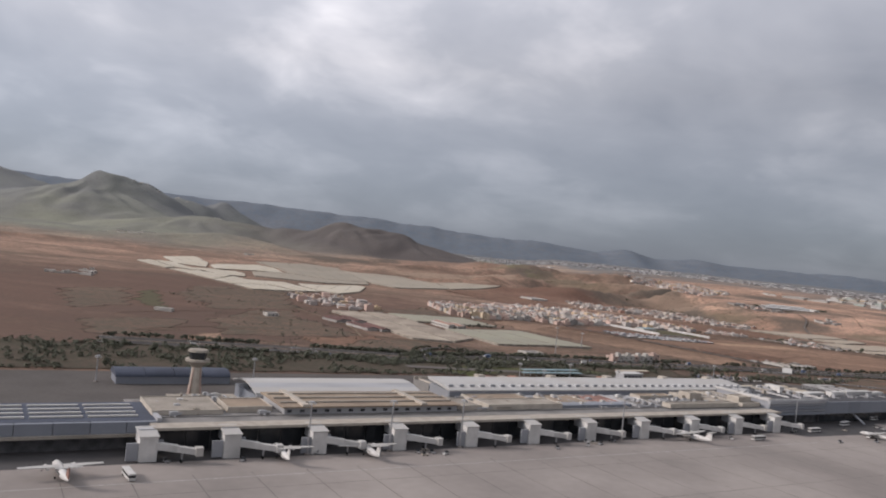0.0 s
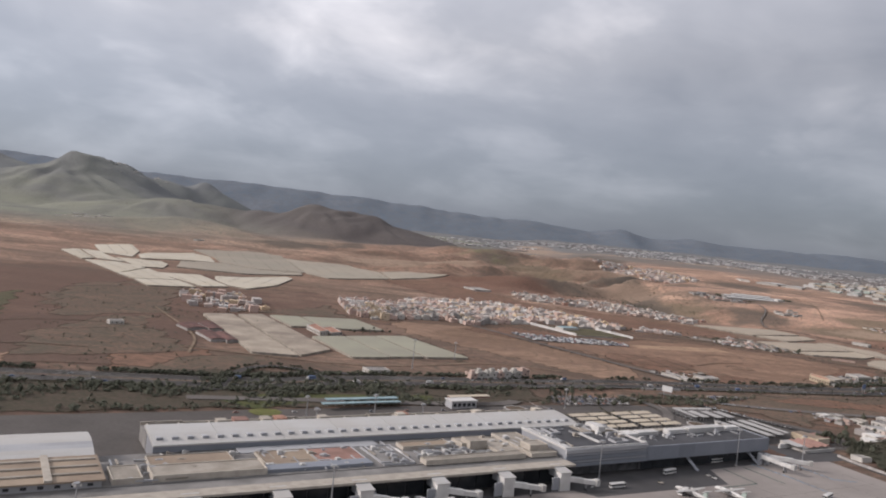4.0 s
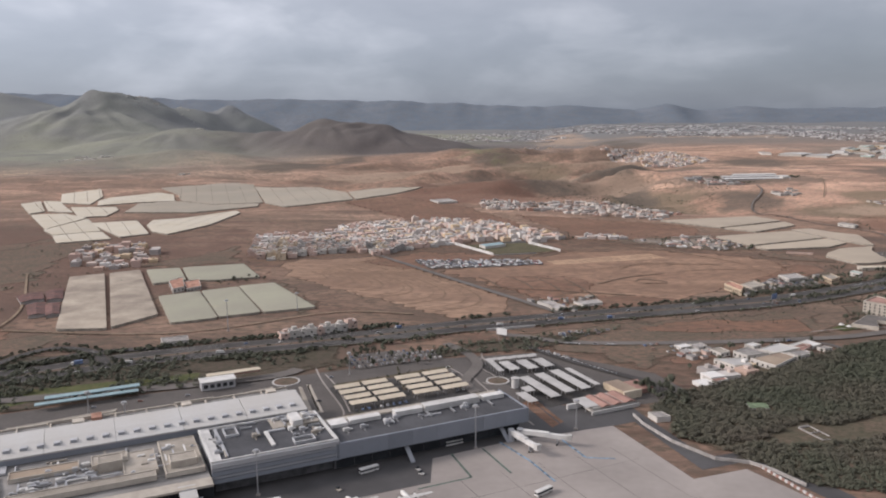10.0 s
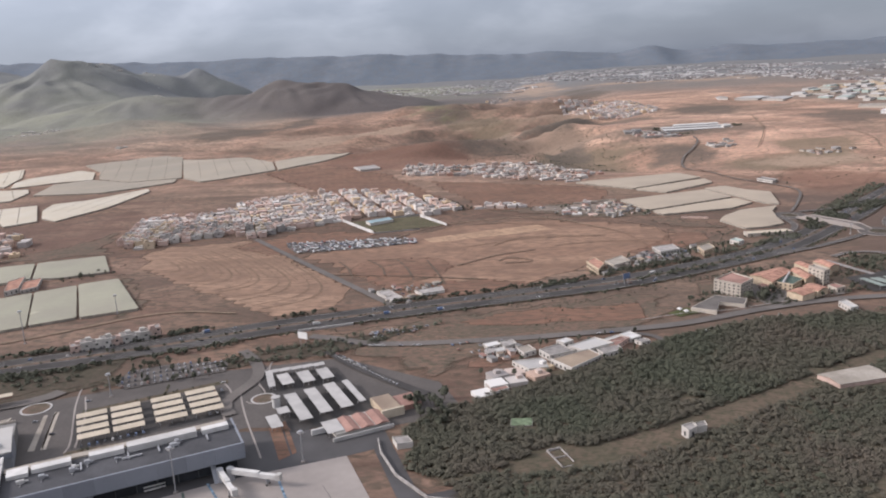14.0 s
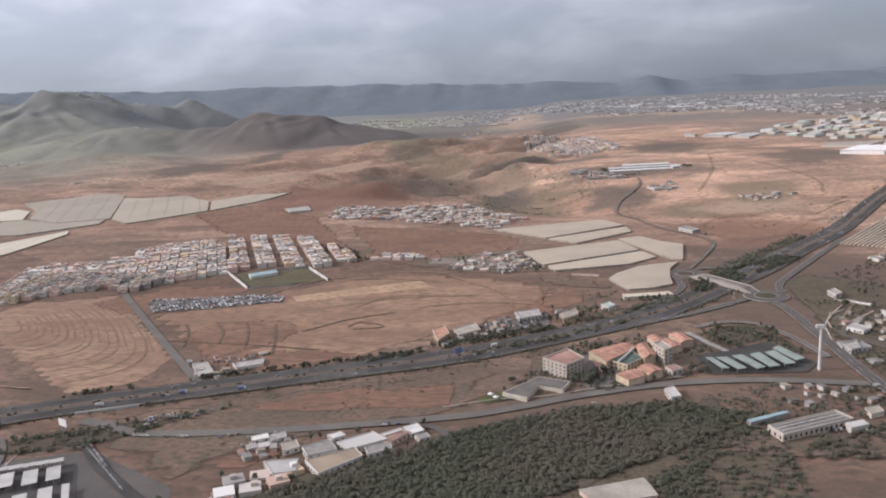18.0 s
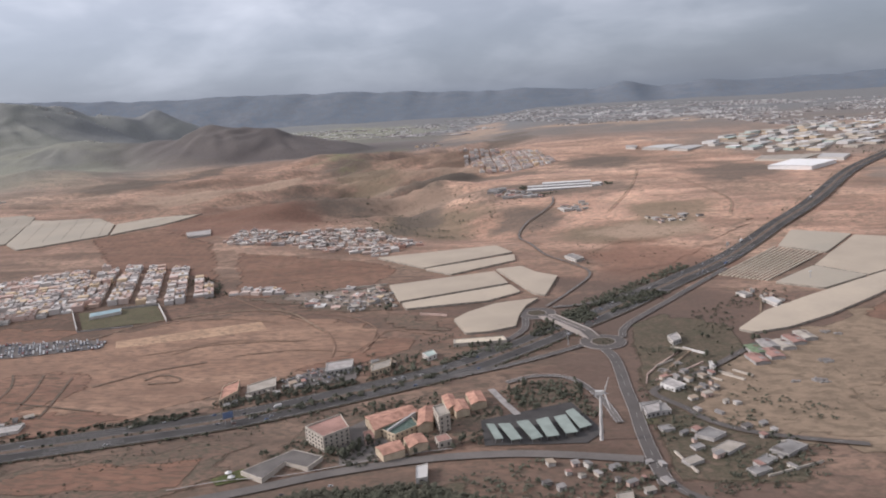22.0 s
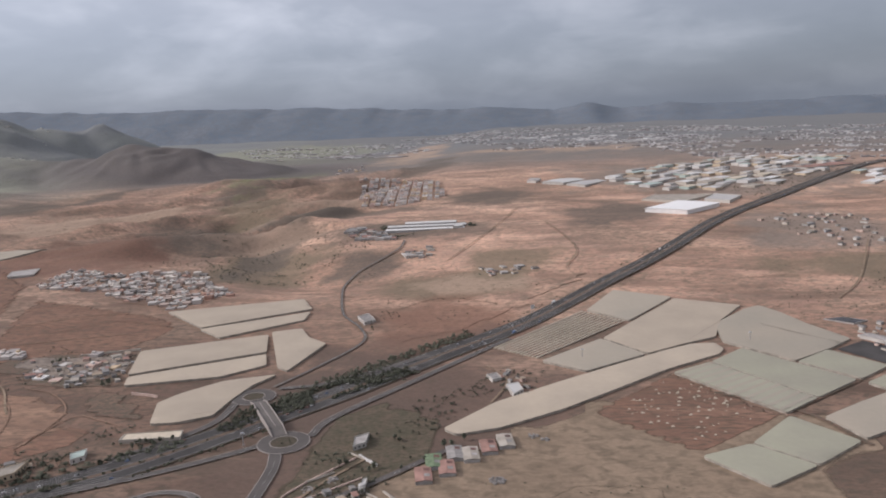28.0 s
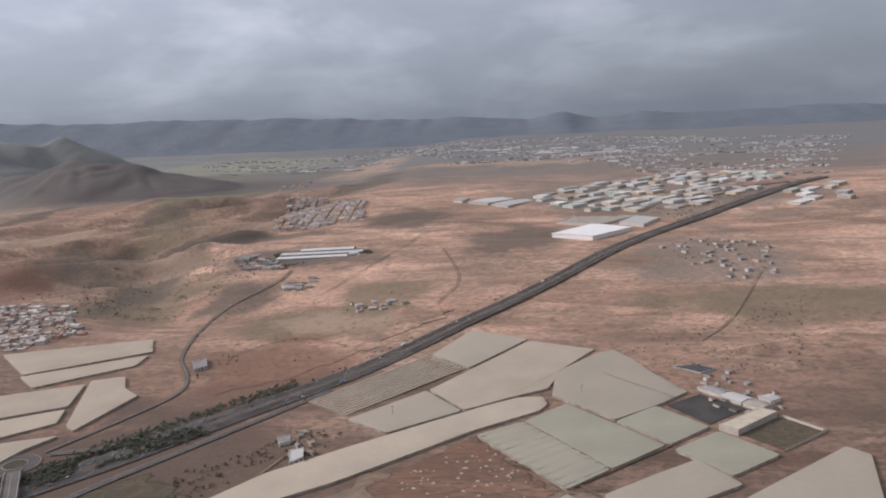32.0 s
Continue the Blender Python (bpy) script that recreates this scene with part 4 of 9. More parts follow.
def greenhouse(poly, key="net", h=1.6, seams=60.0, sag=0.35, label="flat shade-net greenhouse over a field"):
    cx, cy = sum(p[0] for p in poly) / len(poly), sum(p[1] for p in poly) / len(poly)
    if sum(a[0] * b[1] - b[0] * a[1] for a, b in zip(poly, poly[1:] + poly[:1])) < 0:
        poly = poly[::-1]
    for _ in range(2):   # rounded corners
        cut = []
        for (ax, ay), (bx, by) in zip(poly, poly[1:] + poly[:1]):
            q = min(0.3, 1.4 / max(1.0, math.dist((ax, ay), (bx, by))))
            cut += [(ax + (bx - ax) * q, ay + (by - ay) * q), (bx + (ax - bx) * q, by + (ay - by) * q)]
        poly = cut
    g = thing("greenhouse", cx, cy, z=0, label=label, category="greenhouse", group="shade-net greenhouses")
    bm = bmesh.new()
    bm.faces.new([bm.verts.new((x - cx, y - cy, 0)) for x, y in poly])
    xs, ys = [p[0] - cx for p in poly], [p[1] - cy for p in poly]
    for axis, lo, hi in ((0, min(xs), max(xs)), (1, min(ys), max(ys))):
        no = (1, 0, 0) if axis == 0 else (0, 1, 0)
        for k in range(1, int((hi - lo) / 9) + 1):
            co = [0, 0, 0]; co[axis] = lo + k * 9
            bmesh.ops.bisect_plane(bm, geom=bm.verts[:] + bm.edges[:] + bm.faces[:], plane_co=co, plane_no=no)
    rim = {q for e in bm.edges if e.is_boundary for q in e.verts}
    for q in bm.verts:
        x, y = q.co.x + cx, q.co.y + cy
        q.co.z = land(x, y) + h + (0.0 if q in rim else 0.25 + sag * noise.noise((x * 0.09, y * 0.09, 5.0)))
    me = bpy.data.meshes.new("roof")
    bm.to_mesh(me); bm.free()
    me.materials.append(M[key])
    me.polygons.foreach_set("use_smooth", [True] * len(me.polygons))
    piece("roof", me, g)
    sides = [(a, b) for a, b in zip(poly, poly[1:] + poly[:1])]
    for i in range(0, len(sides), 4):
        v, f = [], []
        run = [sides[i][0]]
        for a, b in sides[i:i + 4]:
            n = max(1, int(math.dist(a, b) / 25))
            run += [(a[0] + (b[0] - a[0]) * k / n, a[1] + (b[1] - a[1]) * k / n) for k in range(1, n + 1)]
        n = len(run) - 1
        for x, y in run:
            z = land(x, y)
            v += [(x - cx, y - cy, z - 1.0), (x - cx, y - cy, z + h)]
        f = [(2 * k, 2 * k + 2, 2 * k + 3, 2 * k + 1) for k in range(n)]
        piece("side_net", mesh("side_net", v, f, M["net_edge"]), g)
    # seams where the lengths of net are laced together
    n = len(poly)
    k = max(range(n), key=lambda i: math.dist(poly[i], poly[(i + 1) % n]))
    a, b = poly[k], poly[(k + 1) % n]
    L = math.dist(a, b)
    d, m = ((b[0] - a[0]) / L, (b[1] - a[1]) / L), (-(b[1] - a[1]) / L, (b[0] - a[0]) / L)
    far = max((p[0] - a[0]) * m[0] + (p[1] - a[1]) * m[1] for p in poly)
    q, wide = seams, 0.4 if key in ("pale_net", "grey_net") else 0.14
    while q < far - 3:
        run = []
        for i in range(-4, int(L / 6) + 5):
            x, y = a[0] + d[0] * i * 6 + m[0] * q, a[1] + d[1] * i * 6 + m[1] * q
            if inside(x, y, poly):
                run.append((x, y))
        if len(run) > 2:
            v, f = [], []
            for x, y in run:
                z = land(x, y) + h + 0.42
                v += [(x - cx - m[0] * wide, y - cy - m[1] * wide, z), (x - cx + m[0] * wide, y - cy + m[1] * wide, z)]
            f = [(2 * i, 2 * i + 2, 2 * i + 3, 2 * i + 1) for i in range(len(run) - 1)]
            piece("seam", mesh("seam", v, f, M["net_seam"]), g)
        q += seams
    return g


WORN, PALE = "worn brownish shade-net greenhouse", "pale cream plastic-covered greenhouse"
for poly in ([(-111, 718), (-90, 735), (7, 571), (-24, 566)], [(-86, 736), (-68, 753), (22, 608), (8, 574)]):
    greenhouse(poly, "tan_net", seams=60.0, label=WORN)
for poly in ([(-3, 658), (20, 677), (66, 603), (41, 587)], [(21, 678), (43, 695), (89, 620), (66, 605)], [(43, 697), (66, 712), (122, 637), (91, 620)],
             [(-62, 753), (-37, 764), (-8, 715), (-29, 700)], [(-35, 765), (12, 787), (47, 733), (15, 717), (-6, 715)]):
    greenhouse(poly, "green_net", label="pale green shade-net greenhouse")
for poly in ([(-514, 1334), (-470, 1378), (-423, 1302), (-402, 1230), (-458, 1243)], [(-515, 1230), (-500, 1257), (-421, 1149), (-425, 1120)], [(-497, 1259), (-467, 1256), (-373, 1140), (-416, 1149)],
             [(-412, 1196), (-346, 1204), (-323, 1172), (-303, 1105), (-334, 1090)], [(-407, 1262), (-406, 1293), (-351, 1345), (-318, 1332), (-286, 1270), (-340, 1252), (-384, 1219)],
             [(-415, 1108), (-378, 1126), (-318, 1084), (-308, 980)], [(-306, 974), (-312, 1076), (-232, 971), (-270, 937)], [(-268, 933), (-229, 967), (-188, 916), (-231, 884)],
             [(-284, 1033), (-236, 1062), (-165, 956), (-186, 930), (-226, 972)], [(-170, 972), (-203, 1023), (-218, 1068), (-186, 1090), (-148, 1172), (-134, 1150), (-126, 1031), (-142, 954)]):
    greenhouse(poly, "pale_net", seams=19.0, label=PALE)
for poly in ([(-364, 1382), (-262, 1472), (-226, 1448), (-142, 1262), (-212, 1238), (-279, 1276), (-312, 1336)], [(-210, 1234), (-146, 1256), (-137, 1225), (-204, 1150), (-301, 1148), (-330, 1240), (-284, 1268)],
             [(-217, 1429), (-96, 1424), (-42, 1372), (-12, 1300), (-74, 1237), (-95, 1222), (-137, 1258)], [(-38, 1372), (33, 1407), (82, 1408), (76, 1392), (-8, 1300)]):
    greenhouse(poly, "grey_net", seams=24.0, label="pale grey plastic-covered greenhouse")
for poly in ([(419, 1105), (543, 1154), (564, 1114), (480, 1049)], [(481, 1044), (566, 1103), (569, 1074), (511, 1018)], [(459, 980), (552, 1027), (568, 979), (480, 923)],
             [(483, 918), (570, 973), (580, 947), (554, 920), (490, 900)], [(552, 1035), (576, 1046), (591, 1019), (611, 1002), (601, 934), (590, 943)], [(546, 833), (533, 868), (541, 886), (561, 911), (596, 926), (586, 903), (582, 874), (581, 848), (562, 836)]):
    greenhouse(poly, "net", label="cream shade-net greenhouse beside the junction")
STRIP = [(732, 834), (760, 877), (800, 915), (838, 949), (880, 986), (903, 1003), (920, 1005), (924, 991), (918, 978), (877, 944), (838, 903), (803, 867), (766, 837), (741, 826)]
for poly, key in (([(826, 1097), (854, 1157), (906, 1134), (861, 1066)], "grey_net"), ([(788, 960), (834, 1016), (865, 977), (820, 938)], "grey_net"),
                  ([(836, 1018), (862, 1061), (907, 1129), (962, 1108), (937, 1067), (924, 1022), (901, 1006), (867, 979)], "net"), (STRIP, "net"),
                  ([(927, 1009), (929, 1046), (937, 1066), (963, 1098), (977, 1107), (991, 1086), (1003, 1055), (1023, 1017), (1001, 993), (968, 964), (937, 997)], "grey_net"), ([(909, 960), (937, 992), (995, 925), (961, 892)], "green_net"),
                  ([(968, 961), (997, 989), (1026, 954), (999, 927)], "green_net"), ([(999, 919), (1030, 947), (1058, 914), (1026, 886)], "green_net"),
                  ([(954, 860), (983, 885), (1010, 906), (1029, 876), (967, 831)], "grey_net"), ([(905, 822), (935, 861), (963, 827), (932, 797)], "green_net"), ([(875, 804), (904, 821), (931, 796), (902, 772)], "green_net"),
                  ([(1026, 860), (1098, 927), (1108, 916), (1094, 862)], "grey_net")):
    greenhouse(poly, key, label="large grey-cream shade-net greenhouse")
stripes = [(879, 936), (908, 959), (960, 891), (935, 866)]
striped = greenhouse(stripes, "green_net", label="striped greenhouse with plastic rows", seams=200, sag=0.0)
p0, p1, p2, p3 = [Vector((*q, 0)) for q in stripes]
for k in range(11):
    v = []
    for q in ((k + 0.28) / 11, (k + 0.62) / 11):
        for a, b in ((p0, p3), (p1, p2)):
            w = a.lerp(b, q)
            v.append(w)
    x, y = striped.location.x, striped.location.y
    piece("stripe", mesh("stripe", [(w.x - x, w.y - y, land(w.x, w.y) + 1.91) for w in v], [(0, 1, 3, 2)], M["grey_net"]), striped, "paler plastic strip")

# ---- roads ----
HW = spline([(-188, 410), (-108, 441), (-4, 476), (48, 511), (98, 538), (161, 566), (230, 602), (308, 634), (371, 659), (432, 684), (486, 717), (546, 760), (582, 799), (616, 843), (652, 890), (679, 930), (717, 986), (757, 1042), (842, 1177), (926, 1305), (1097, 1610), (1347, 1951), (1450, 2070)])
motorway = thing("road", 0, 0, z=0, label="asphalt dual carriageway with planted median", category="motorway", kind="structure")
ribbon("verge", HW, 27, M["planted"], 0, 0.66, parent=motorway, narrow=0.2)
for side in (-7.0, 7.0):
    ribbon("carriageway", HW, 10.4, M["asphalt"], side, 0.72, parent=motorway, narrow=0.2)
    for s, g in ((-4.3, None), (4.3, None), (-1.4, (4, 8)), (1.4, (4, 8))):
        ribbon("lane_line", HW, 0.2, M["white_line"], side + s, 0.77, g, parent=motorway, narrow=0.2)
ribbon("median", HW, 3.4, M["dark_earth"], 0, 0.76, parent=motorway)

# ---- the airport: u along the terminal, v inland from the runway ----
AIR = 32.3
CA, SA = math.cos(radians(AIR)), math.sin(radians(AIR))


def at(u, v):
    return (u * CA - v * SA, u * SA + v * CA)


def plot(*uv):
    return [at(u, v) for u, v in uv]


def unit(name, u, v, label, category, group="", turn=0.0, z=0.0, kind=""):
    x, y = at(u, v)
    return thing(name, x, y, AIR + turn, z, label, category, group, kind)


def put(name, shape, key, parent, label="", smooth=False):
    return piece(name, shape.done(name, M[key], smooth), parent, label)


apron = tagged(sheet("pavement", plot((-260, 20), (528, 20), (520.5, 134.4), (518, 161.3), (494.8, 163.7), (499, 216.6), (452, 222), (417, 221), (408, 203), (336, 205), (330, 214), (-260, 212)), M["concrete"], 0.10),
               "pale grey concrete apron with faded markings", "apron", kind="structure")
tagged(sheet("pavement", plot((-260, 211.8), (330.2, 213.8), (336, 204.8), (408.2, 202.8), (417.2, 220.8), (452, 221.8), (499, 216.4), (510, 216), (503, 168), (524, 166), (530, 20), (540, 20), (533, 172), (512, 176), (520, 232), (462, 262), (-260, 262)), M["shaded_asphalt"], 0.08),
       "dark asphalt service road along the terminal", "service road", kind="structure")
tagged(sheet("pavement", plot((-260, 262), (400, 262), (470, 262), (520, 232), (556, 226), (560, 262), (530, 318), (468, 335), (330, 346), (-260, 362)), M["mid_asphalt"], 0.085),
       "worn asphalt forecourt behind the terminal", "forecourt", kind="structure")
for name, key, parts in (("green_line", "green_line", (((425.3, 221.7), (423.2, 200.3)), ((438.6, 221), (437.9, 196.8)), ((423.2, 200.3), (402, 200.5)))), ("blue_line", "blue_line", (((447.7, 223), (449.6, 203)), ((449.6, 203), (448.8, 184)), ((471.5, 214), (470.4, 195.6)), ((470.4, 195.6), (480, 190)))),
                         ("white_line", "white_line", (((-40, 196), (330, 196)),))):
    for a, b in parts:
        ribbon(name, [Vector((*at(*a), 0)), Vector((*at(*b), 0))], 0.9 if name != "white_line" else 0.35, M[key], 0, 0.12, parent=apron)
for i in range(34):   # slab joints
    u = -60 + i * 16.5
    ribbon("joint", [Vector((*at(u, 60), 0)), Vector((*at(u, 200 if u < 490 else 130), 0))], 0.22, M["joint"], 0, 0.112, parent=apron)
for v in (92, 112, 132, 152, 186):
    ribbon("joint", [Vector((*at(-60, v), 0)), Vector((*at(488, v), 0))], 0.22, M["joint"], 0, 0.113, parent=apron)

# main concourse
con = unit("terminal_building", 190, 220, "long low airport concourse with beige roofs and dark glazed front", "terminal")
# body behind the glazing, under-eaves shade put into its colour
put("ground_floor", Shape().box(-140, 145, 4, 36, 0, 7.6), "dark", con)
for k in range(38):
    u = -139 + k * 7.5
    put("glazing", Shape().box(u, u + 7.1, 3.6, 4.0, 0.6, 7.2), "glass", con)
put("eaves_band", Shape().box(-142, 145, -1.2, 5.0, 7.7, 8.5), "hut", con, "beige concrete eaves band")
put("terrace", Shape().box(-142, 145, 5.0, 12.0, 7.6, 8.3), "grey_roof", con)
put("roof", Shape().box(-142, 145, 12.0, 36.0, 7.6, 8.6), "grey_roof", con)
put("back_roof", Shape().box(-142, 145, 36.0, 54.0, 0, 5.0), "grey_roof", con)
# set-back storey with a window band
put("upper_wall", Shape().box(-98, -30, 12.5, 35, 8.6, 10.8), "pale_panel", con)
for k in range(15):
    put("window", Shape().box(-97 + k * 4.5, -95.4 + k * 4.5, 12.35, 12.5, 9.2, 10.1), "glass", con)
put("upper_roof", Shape().box(-99, -29, 11.5, 36, 10.8, 11.3), "ochre_roof", con)
for u in (-92, -46):
    put("roof_beam", Shape().box(u, u + 2.2, 11.2, 36, 11.3, 12.1), "hut", con)
for v in (17, 24, 31):
    put("roof_rib", Shape().box(-98, -30, v, v + 1.2, 11.3, 11.8), "beige_roof", con)
rg = random.Random(4)


def plant(parent, u0, u1, v0, v1, z, n, keys=("white", "metal", "pale_panel", "beige_roof")):
    """Air-conditioning units, ducts and upstands on a flat roof."""
    for _ in range(n):
        w, d, h = rg.choice(((1.4, 1.2, 0.9), (2.6, 1.3, 1.0), (1.8, 1.6, 1.3), (7, 0.6, 0.5), (0.6, 6.0, 0.5), (1.0, 1.0, 0.8), (4.5, 0.5, 0.6)))
        u, v = rg.uniform(u0, u1 - w), rg.uniform(v0, v1 - d)
        s = Shape().box(u, u + w, v, v + d, z + 0.2, z + 0.2 + h)
        s.box(u + 0.15, u + w - 0.15, v + 0.15, v + d - 0.15, z, z + 0.2)
        if w < 4 and d < 4:   # fan housing, side duct and pipe run
            s.box(u + w * 0.25, u + w * 0.75, v + d * 0.25, v + d * 0.75, z + 0.2 + h, z + 0.35 + h)
            s.box(u + w, u + w + 1.2, v + d * 0.3, v + d * 0.7, z + 0.3, z + 0.3 + h * 0.5)
            s.tube((u + w * 0.5, v, z + 0.25), (u + w * 0.5, v - 2.5, z + 0.25), 0.14, 0.14, 5)
        put("roof_unit", s, rg.choice(keys), parent)


def wellroof(parent, u0, u1, v0, v1, z, h, wall, top, rim=0.3):
    """A raised roof block with a parapet."""
    put("roof_block", Shape().box(u0, u1, v0, v1, z, z + h), wall, parent)
    put("roof_deck", Shape().box(u0 + rim, u1 - rim, v0 + rim, v1 - rim, z + h, z + h + 0.06), top, parent)
    s = Shape()
    s.box(u0, u1, v0, v0 + rim, z + h, z + h + 0.35).box(u0, u1, v1 - rim, v1, z + h, z + h + 0.35)
    s.box(u0, u0 + rim, v0 + rim, v1 - rim, z + h, z + h + 0.35).box(u1 - rim, u1, v0 + rim, v1 - rim, z + h, z + h + 0.35)
    put("parapet", s, wall, parent)


for u0, u1, v0, v1, h, wall, top in ((-140, -118, 14, 35, 1.2, "hut", "beige_roof"), (-116, -101, 16, 30, 1.6, "hut", "ochre_roof"), (-27, -18, 13, 26, 1.6, "hut", "beige_roof"),
                                     (-15, 22, 13, 24, 1.8, "hut", "beige_roof"), (-14, 14, 25, 35, 1.4, "hut", "ochre_roof"), (24, 43, 20, 35.5, 0.7, "hut", "ochre_roof"), (43.4, 62, 20, 35.5, 0.7, "pale_panel", "red_roof"),
                                     (66, 79, 13, 35, 0.4, "pale_panel", "grey_roof"), (82, 104, 29, 35.5, 1.2, "hut", "ochre_roof"), (82, 128, 10, 15, 1.6, "hut", "beige_roof"),
                                     (108, 120, 27, 35.5, 1.8, "hut", "beige_roof"), (118, 129, 15, 34, 1.6, "hut", "beige_roof"), (131, 144, 10, 40, 1.4, "hut", "beige_roof"), (133, 142, 14, 21, 3.6, "hut", "beige_roof"), (110, 118, 24, 31, 3.4, "hut", "beige_roof")):
    wellroof(con, u0, u1, v0, v1, 8.6, h, wall, top)
plant(con, -138, -102, 12, 36, 8.7, 26)
plant(con, -28, 20, 12, 36, 9.0, 30)
plant(con, 22, 80, 12, 36, 8.8, 46)
plant(con, 82, 118, 15, 34, 8.6, 60, ("white", "metal", "metal", "pale_panel"))
plant(con, 120, 144, 16, 35, 9.4, 24)
plant(con, -20, 140, 40, 53, 5.0, 40)
put("light_strip", Shape().box(22, 80, 46, 53, 5.0, 5.8), "pale_panel", con)
put("light_strip", Shape().box(-10, 78, 38, 40, 5.0, 6.6), "white_roof", con)

put("front_strip", Shape().box(16, 62, 14, 19.4, 8.6, 9.8), "blue_panel", con)

# vaulted hall
vault = unit("terminal_hall", 126, 270, "long hall with a stepped white vaulted metal roof", "terminal hall")
put("wall", Shape().box(-34, 34, 0, 20, 0, 7.6), "blue_panel", vault)
arc = [(-9.0 + 29.6 * k / 12, 8.4 + 3.4 * math.sin(math.pi * (0.12 + 0.80 * k / 12))) for k in range(13)]
for k in range(12):
    (a, za), (b, zb) = arc[k], arc[k + 1]
    s = Shape().add([(-35, a, za), (35, a, za), (35, b, zb), (-35, b, zb), (-35, a, za - 0.5), (35, a, za - 0.5), (35, b, zb - 0.5), (-35, b, zb - 0.5)],
                    [(0, 1, 2, 3), (7, 6, 5, 4), (4, 5, 1, 0), (5, 6, 2, 1), (6, 7, 3, 2), (7, 4, 0, 3)])
    put("roof_sheet", s, "white_roof" if k not in (2, 3) else "pale_panel", vault)
put("gutter", Shape().box(-35, 35, -10.0, -9.0, 8.0, 8.9), "pale_panel", vault)
put("front_wall", Shape().box(-34, 34, -8.6, 0, 0, 8.2), "blue_panel", vault)

# hall with roof-light hoods
saw = unit("terminal_hall", 282, 274, "long white-roofed hall with a row of hooded rooflights", "terminal hall")
put("wall", Shape().box(-99, 100, 0.6, 18.6, 0, 7.4), "grey_panel", saw)
put("fascia", Shape().box(-100, 100.5, -0.6, 0.6, 5.2, 8.0), "blue_panel", saw)
for k in range(8):
    u = -100 + k * 25.06
    s = Shape().add([(u, -0.8, 8.0), (u + 24.9, -0.8, 8.0), (u + 24.9, 9, 9.6), (u, 9, 9.6), (u + 24.9, 19.4, 10.2), (u, 19.4, 10.2), (u, 19.4, 9.4), (u + 24.9, 19.4, 9.4), (u, -0.8, 7.4), (u + 24.9, -0.8, 7.4)],
                    [(0, 1, 2, 3), (3, 2, 4, 5), (5, 4, 7, 6), (8, 9, 1, 0), (0, 3, 5, 6, 8), (1, 9, 7, 4, 2)])
    put("roof_sheet", s, "white_roof", saw)
hood = Shape().add([(0, 0, 0), (2.6, 0, 0), (2.6, 3.4, 0.7), (0, 3.4, 0.7), (0.2, 0.0, 1.15), (2.4, 0.0, 1.15)],
                   [(0, 1, 5, 4), (4, 5, 2, 3), (0, 4, 3), (1, 2, 5), (0, 3, 2, 1)]).done("rooflight", M["pale_panel"])
hood_glass = Shape().box(0.3, 2.3, -0.06, -0.01, 0.15, 1.0).done("pane", M["grey_panel"])
for k in range(35):
    h = piece("rooflight", hood, saw)
    h.location = (-98.5 + k * 5.66, 3.2, 8.55)
    piece("pane", hood_glass, h)
for u in (-72, -28, 10, 52, 88):
    put("stair_hut", Shape().box(u, u + 4, 19.6, 23.5, 0, 10.8), "hut", saw)
put("back_gallery", Shape().box(-99, 100, 19.4, 34, 0, 6.2), "grey_roof", saw)
for k in range(16):
    u = -97 + k * 12.3
    put("gallery_frame", Shape().box(u, u + 0.6, 20, 34, 6.2, 6.9), "hut", saw)
for u, w, key in ((-62, 6, "red_roof"), (-50, 4, "beige_roof"), (-44, 5, "tile"), (17, 4, "tile")):
    put("awning", Shape().box(u, u + w, 29, 35, 6.2, 8.0), key, saw)

for k in range(12):
    u = -99 + k * 16.6
    put("parapet", Shape().box(u, u + 16.3, 33.4, 34, 6.2, 7.0 + 0.5 * (k % 3 == 0)), "hut", saw)
put("long_canopy", Shape().box(-36, 62, 36.5, 39.5, 4.6, 5.0), "cream_roof", saw)
for k in range(14):
    put("post", Shape().box(-35 + k * 7.3, -34.7 + k * 7.3, 37.8, 38.1, 0, 4.6), "hut", saw)
for u, w, d, h, key in ((-92, 9, 5, 3.2, "hut"), (-80, 6, 5, 3.6, "red_roof"), (-70, 10, 5, 3.0, "beige_roof"), (-24, 5, 4, 3.4, "hut"), (34, 5, 4, 3.4, "red_roof"), (70, 7, 5, 3.6, "hut"), (84, 10, 4, 3.2, "white")):
    put("pavilion", Shape().box(u, u + w, 36, 36 + d, 0, h).box(u - 0.3, u + w + 0.3, 35.7, 36.3 + d, h, h + 0.25), key, saw)

# office block with striped front and roof wells
blk = unit("terminal_building", 336, 226, "dark-roofed terminal block with pale striped overhanging front", "terminal")
# recess below the overhang, its shade painted dark
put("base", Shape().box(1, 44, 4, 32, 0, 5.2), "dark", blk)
put("body", Shape().box(0, 45, 0.6, 32, 5.2, 12.0), "grey_panel", blk)
for z, h, key in ((5.0, 1.5, "blue_panel"), (6.7, 0.9, "grey_panel"), (7.8, 1.5, "blue_panel"), (9.5, 0.9, "grey_panel"), (10.6, 1.7, "pale_panel")):
    put("front_band", Shape().box(-0.5, 45.5, -0.4, 0.6, z, z + h), key, blk)
put("roof", Shape().box(0.6, 44.4, 1.2, 31.4, 12.0, 12.2), "dark_roof", blk)
s = Shape().box(-0.5, 45.5, 0.6, 1.2, 12.0, 12.9).box(-0.5, 45.5, 31.4, 32, 12.0, 12.9).box(-0.5, 0.6, 1.2, 31.4, 12.0, 12.9).box(44.4, 45.5, 1.2, 31.4, 12.0, 12.9)
put("parapet", s, "white", blk)
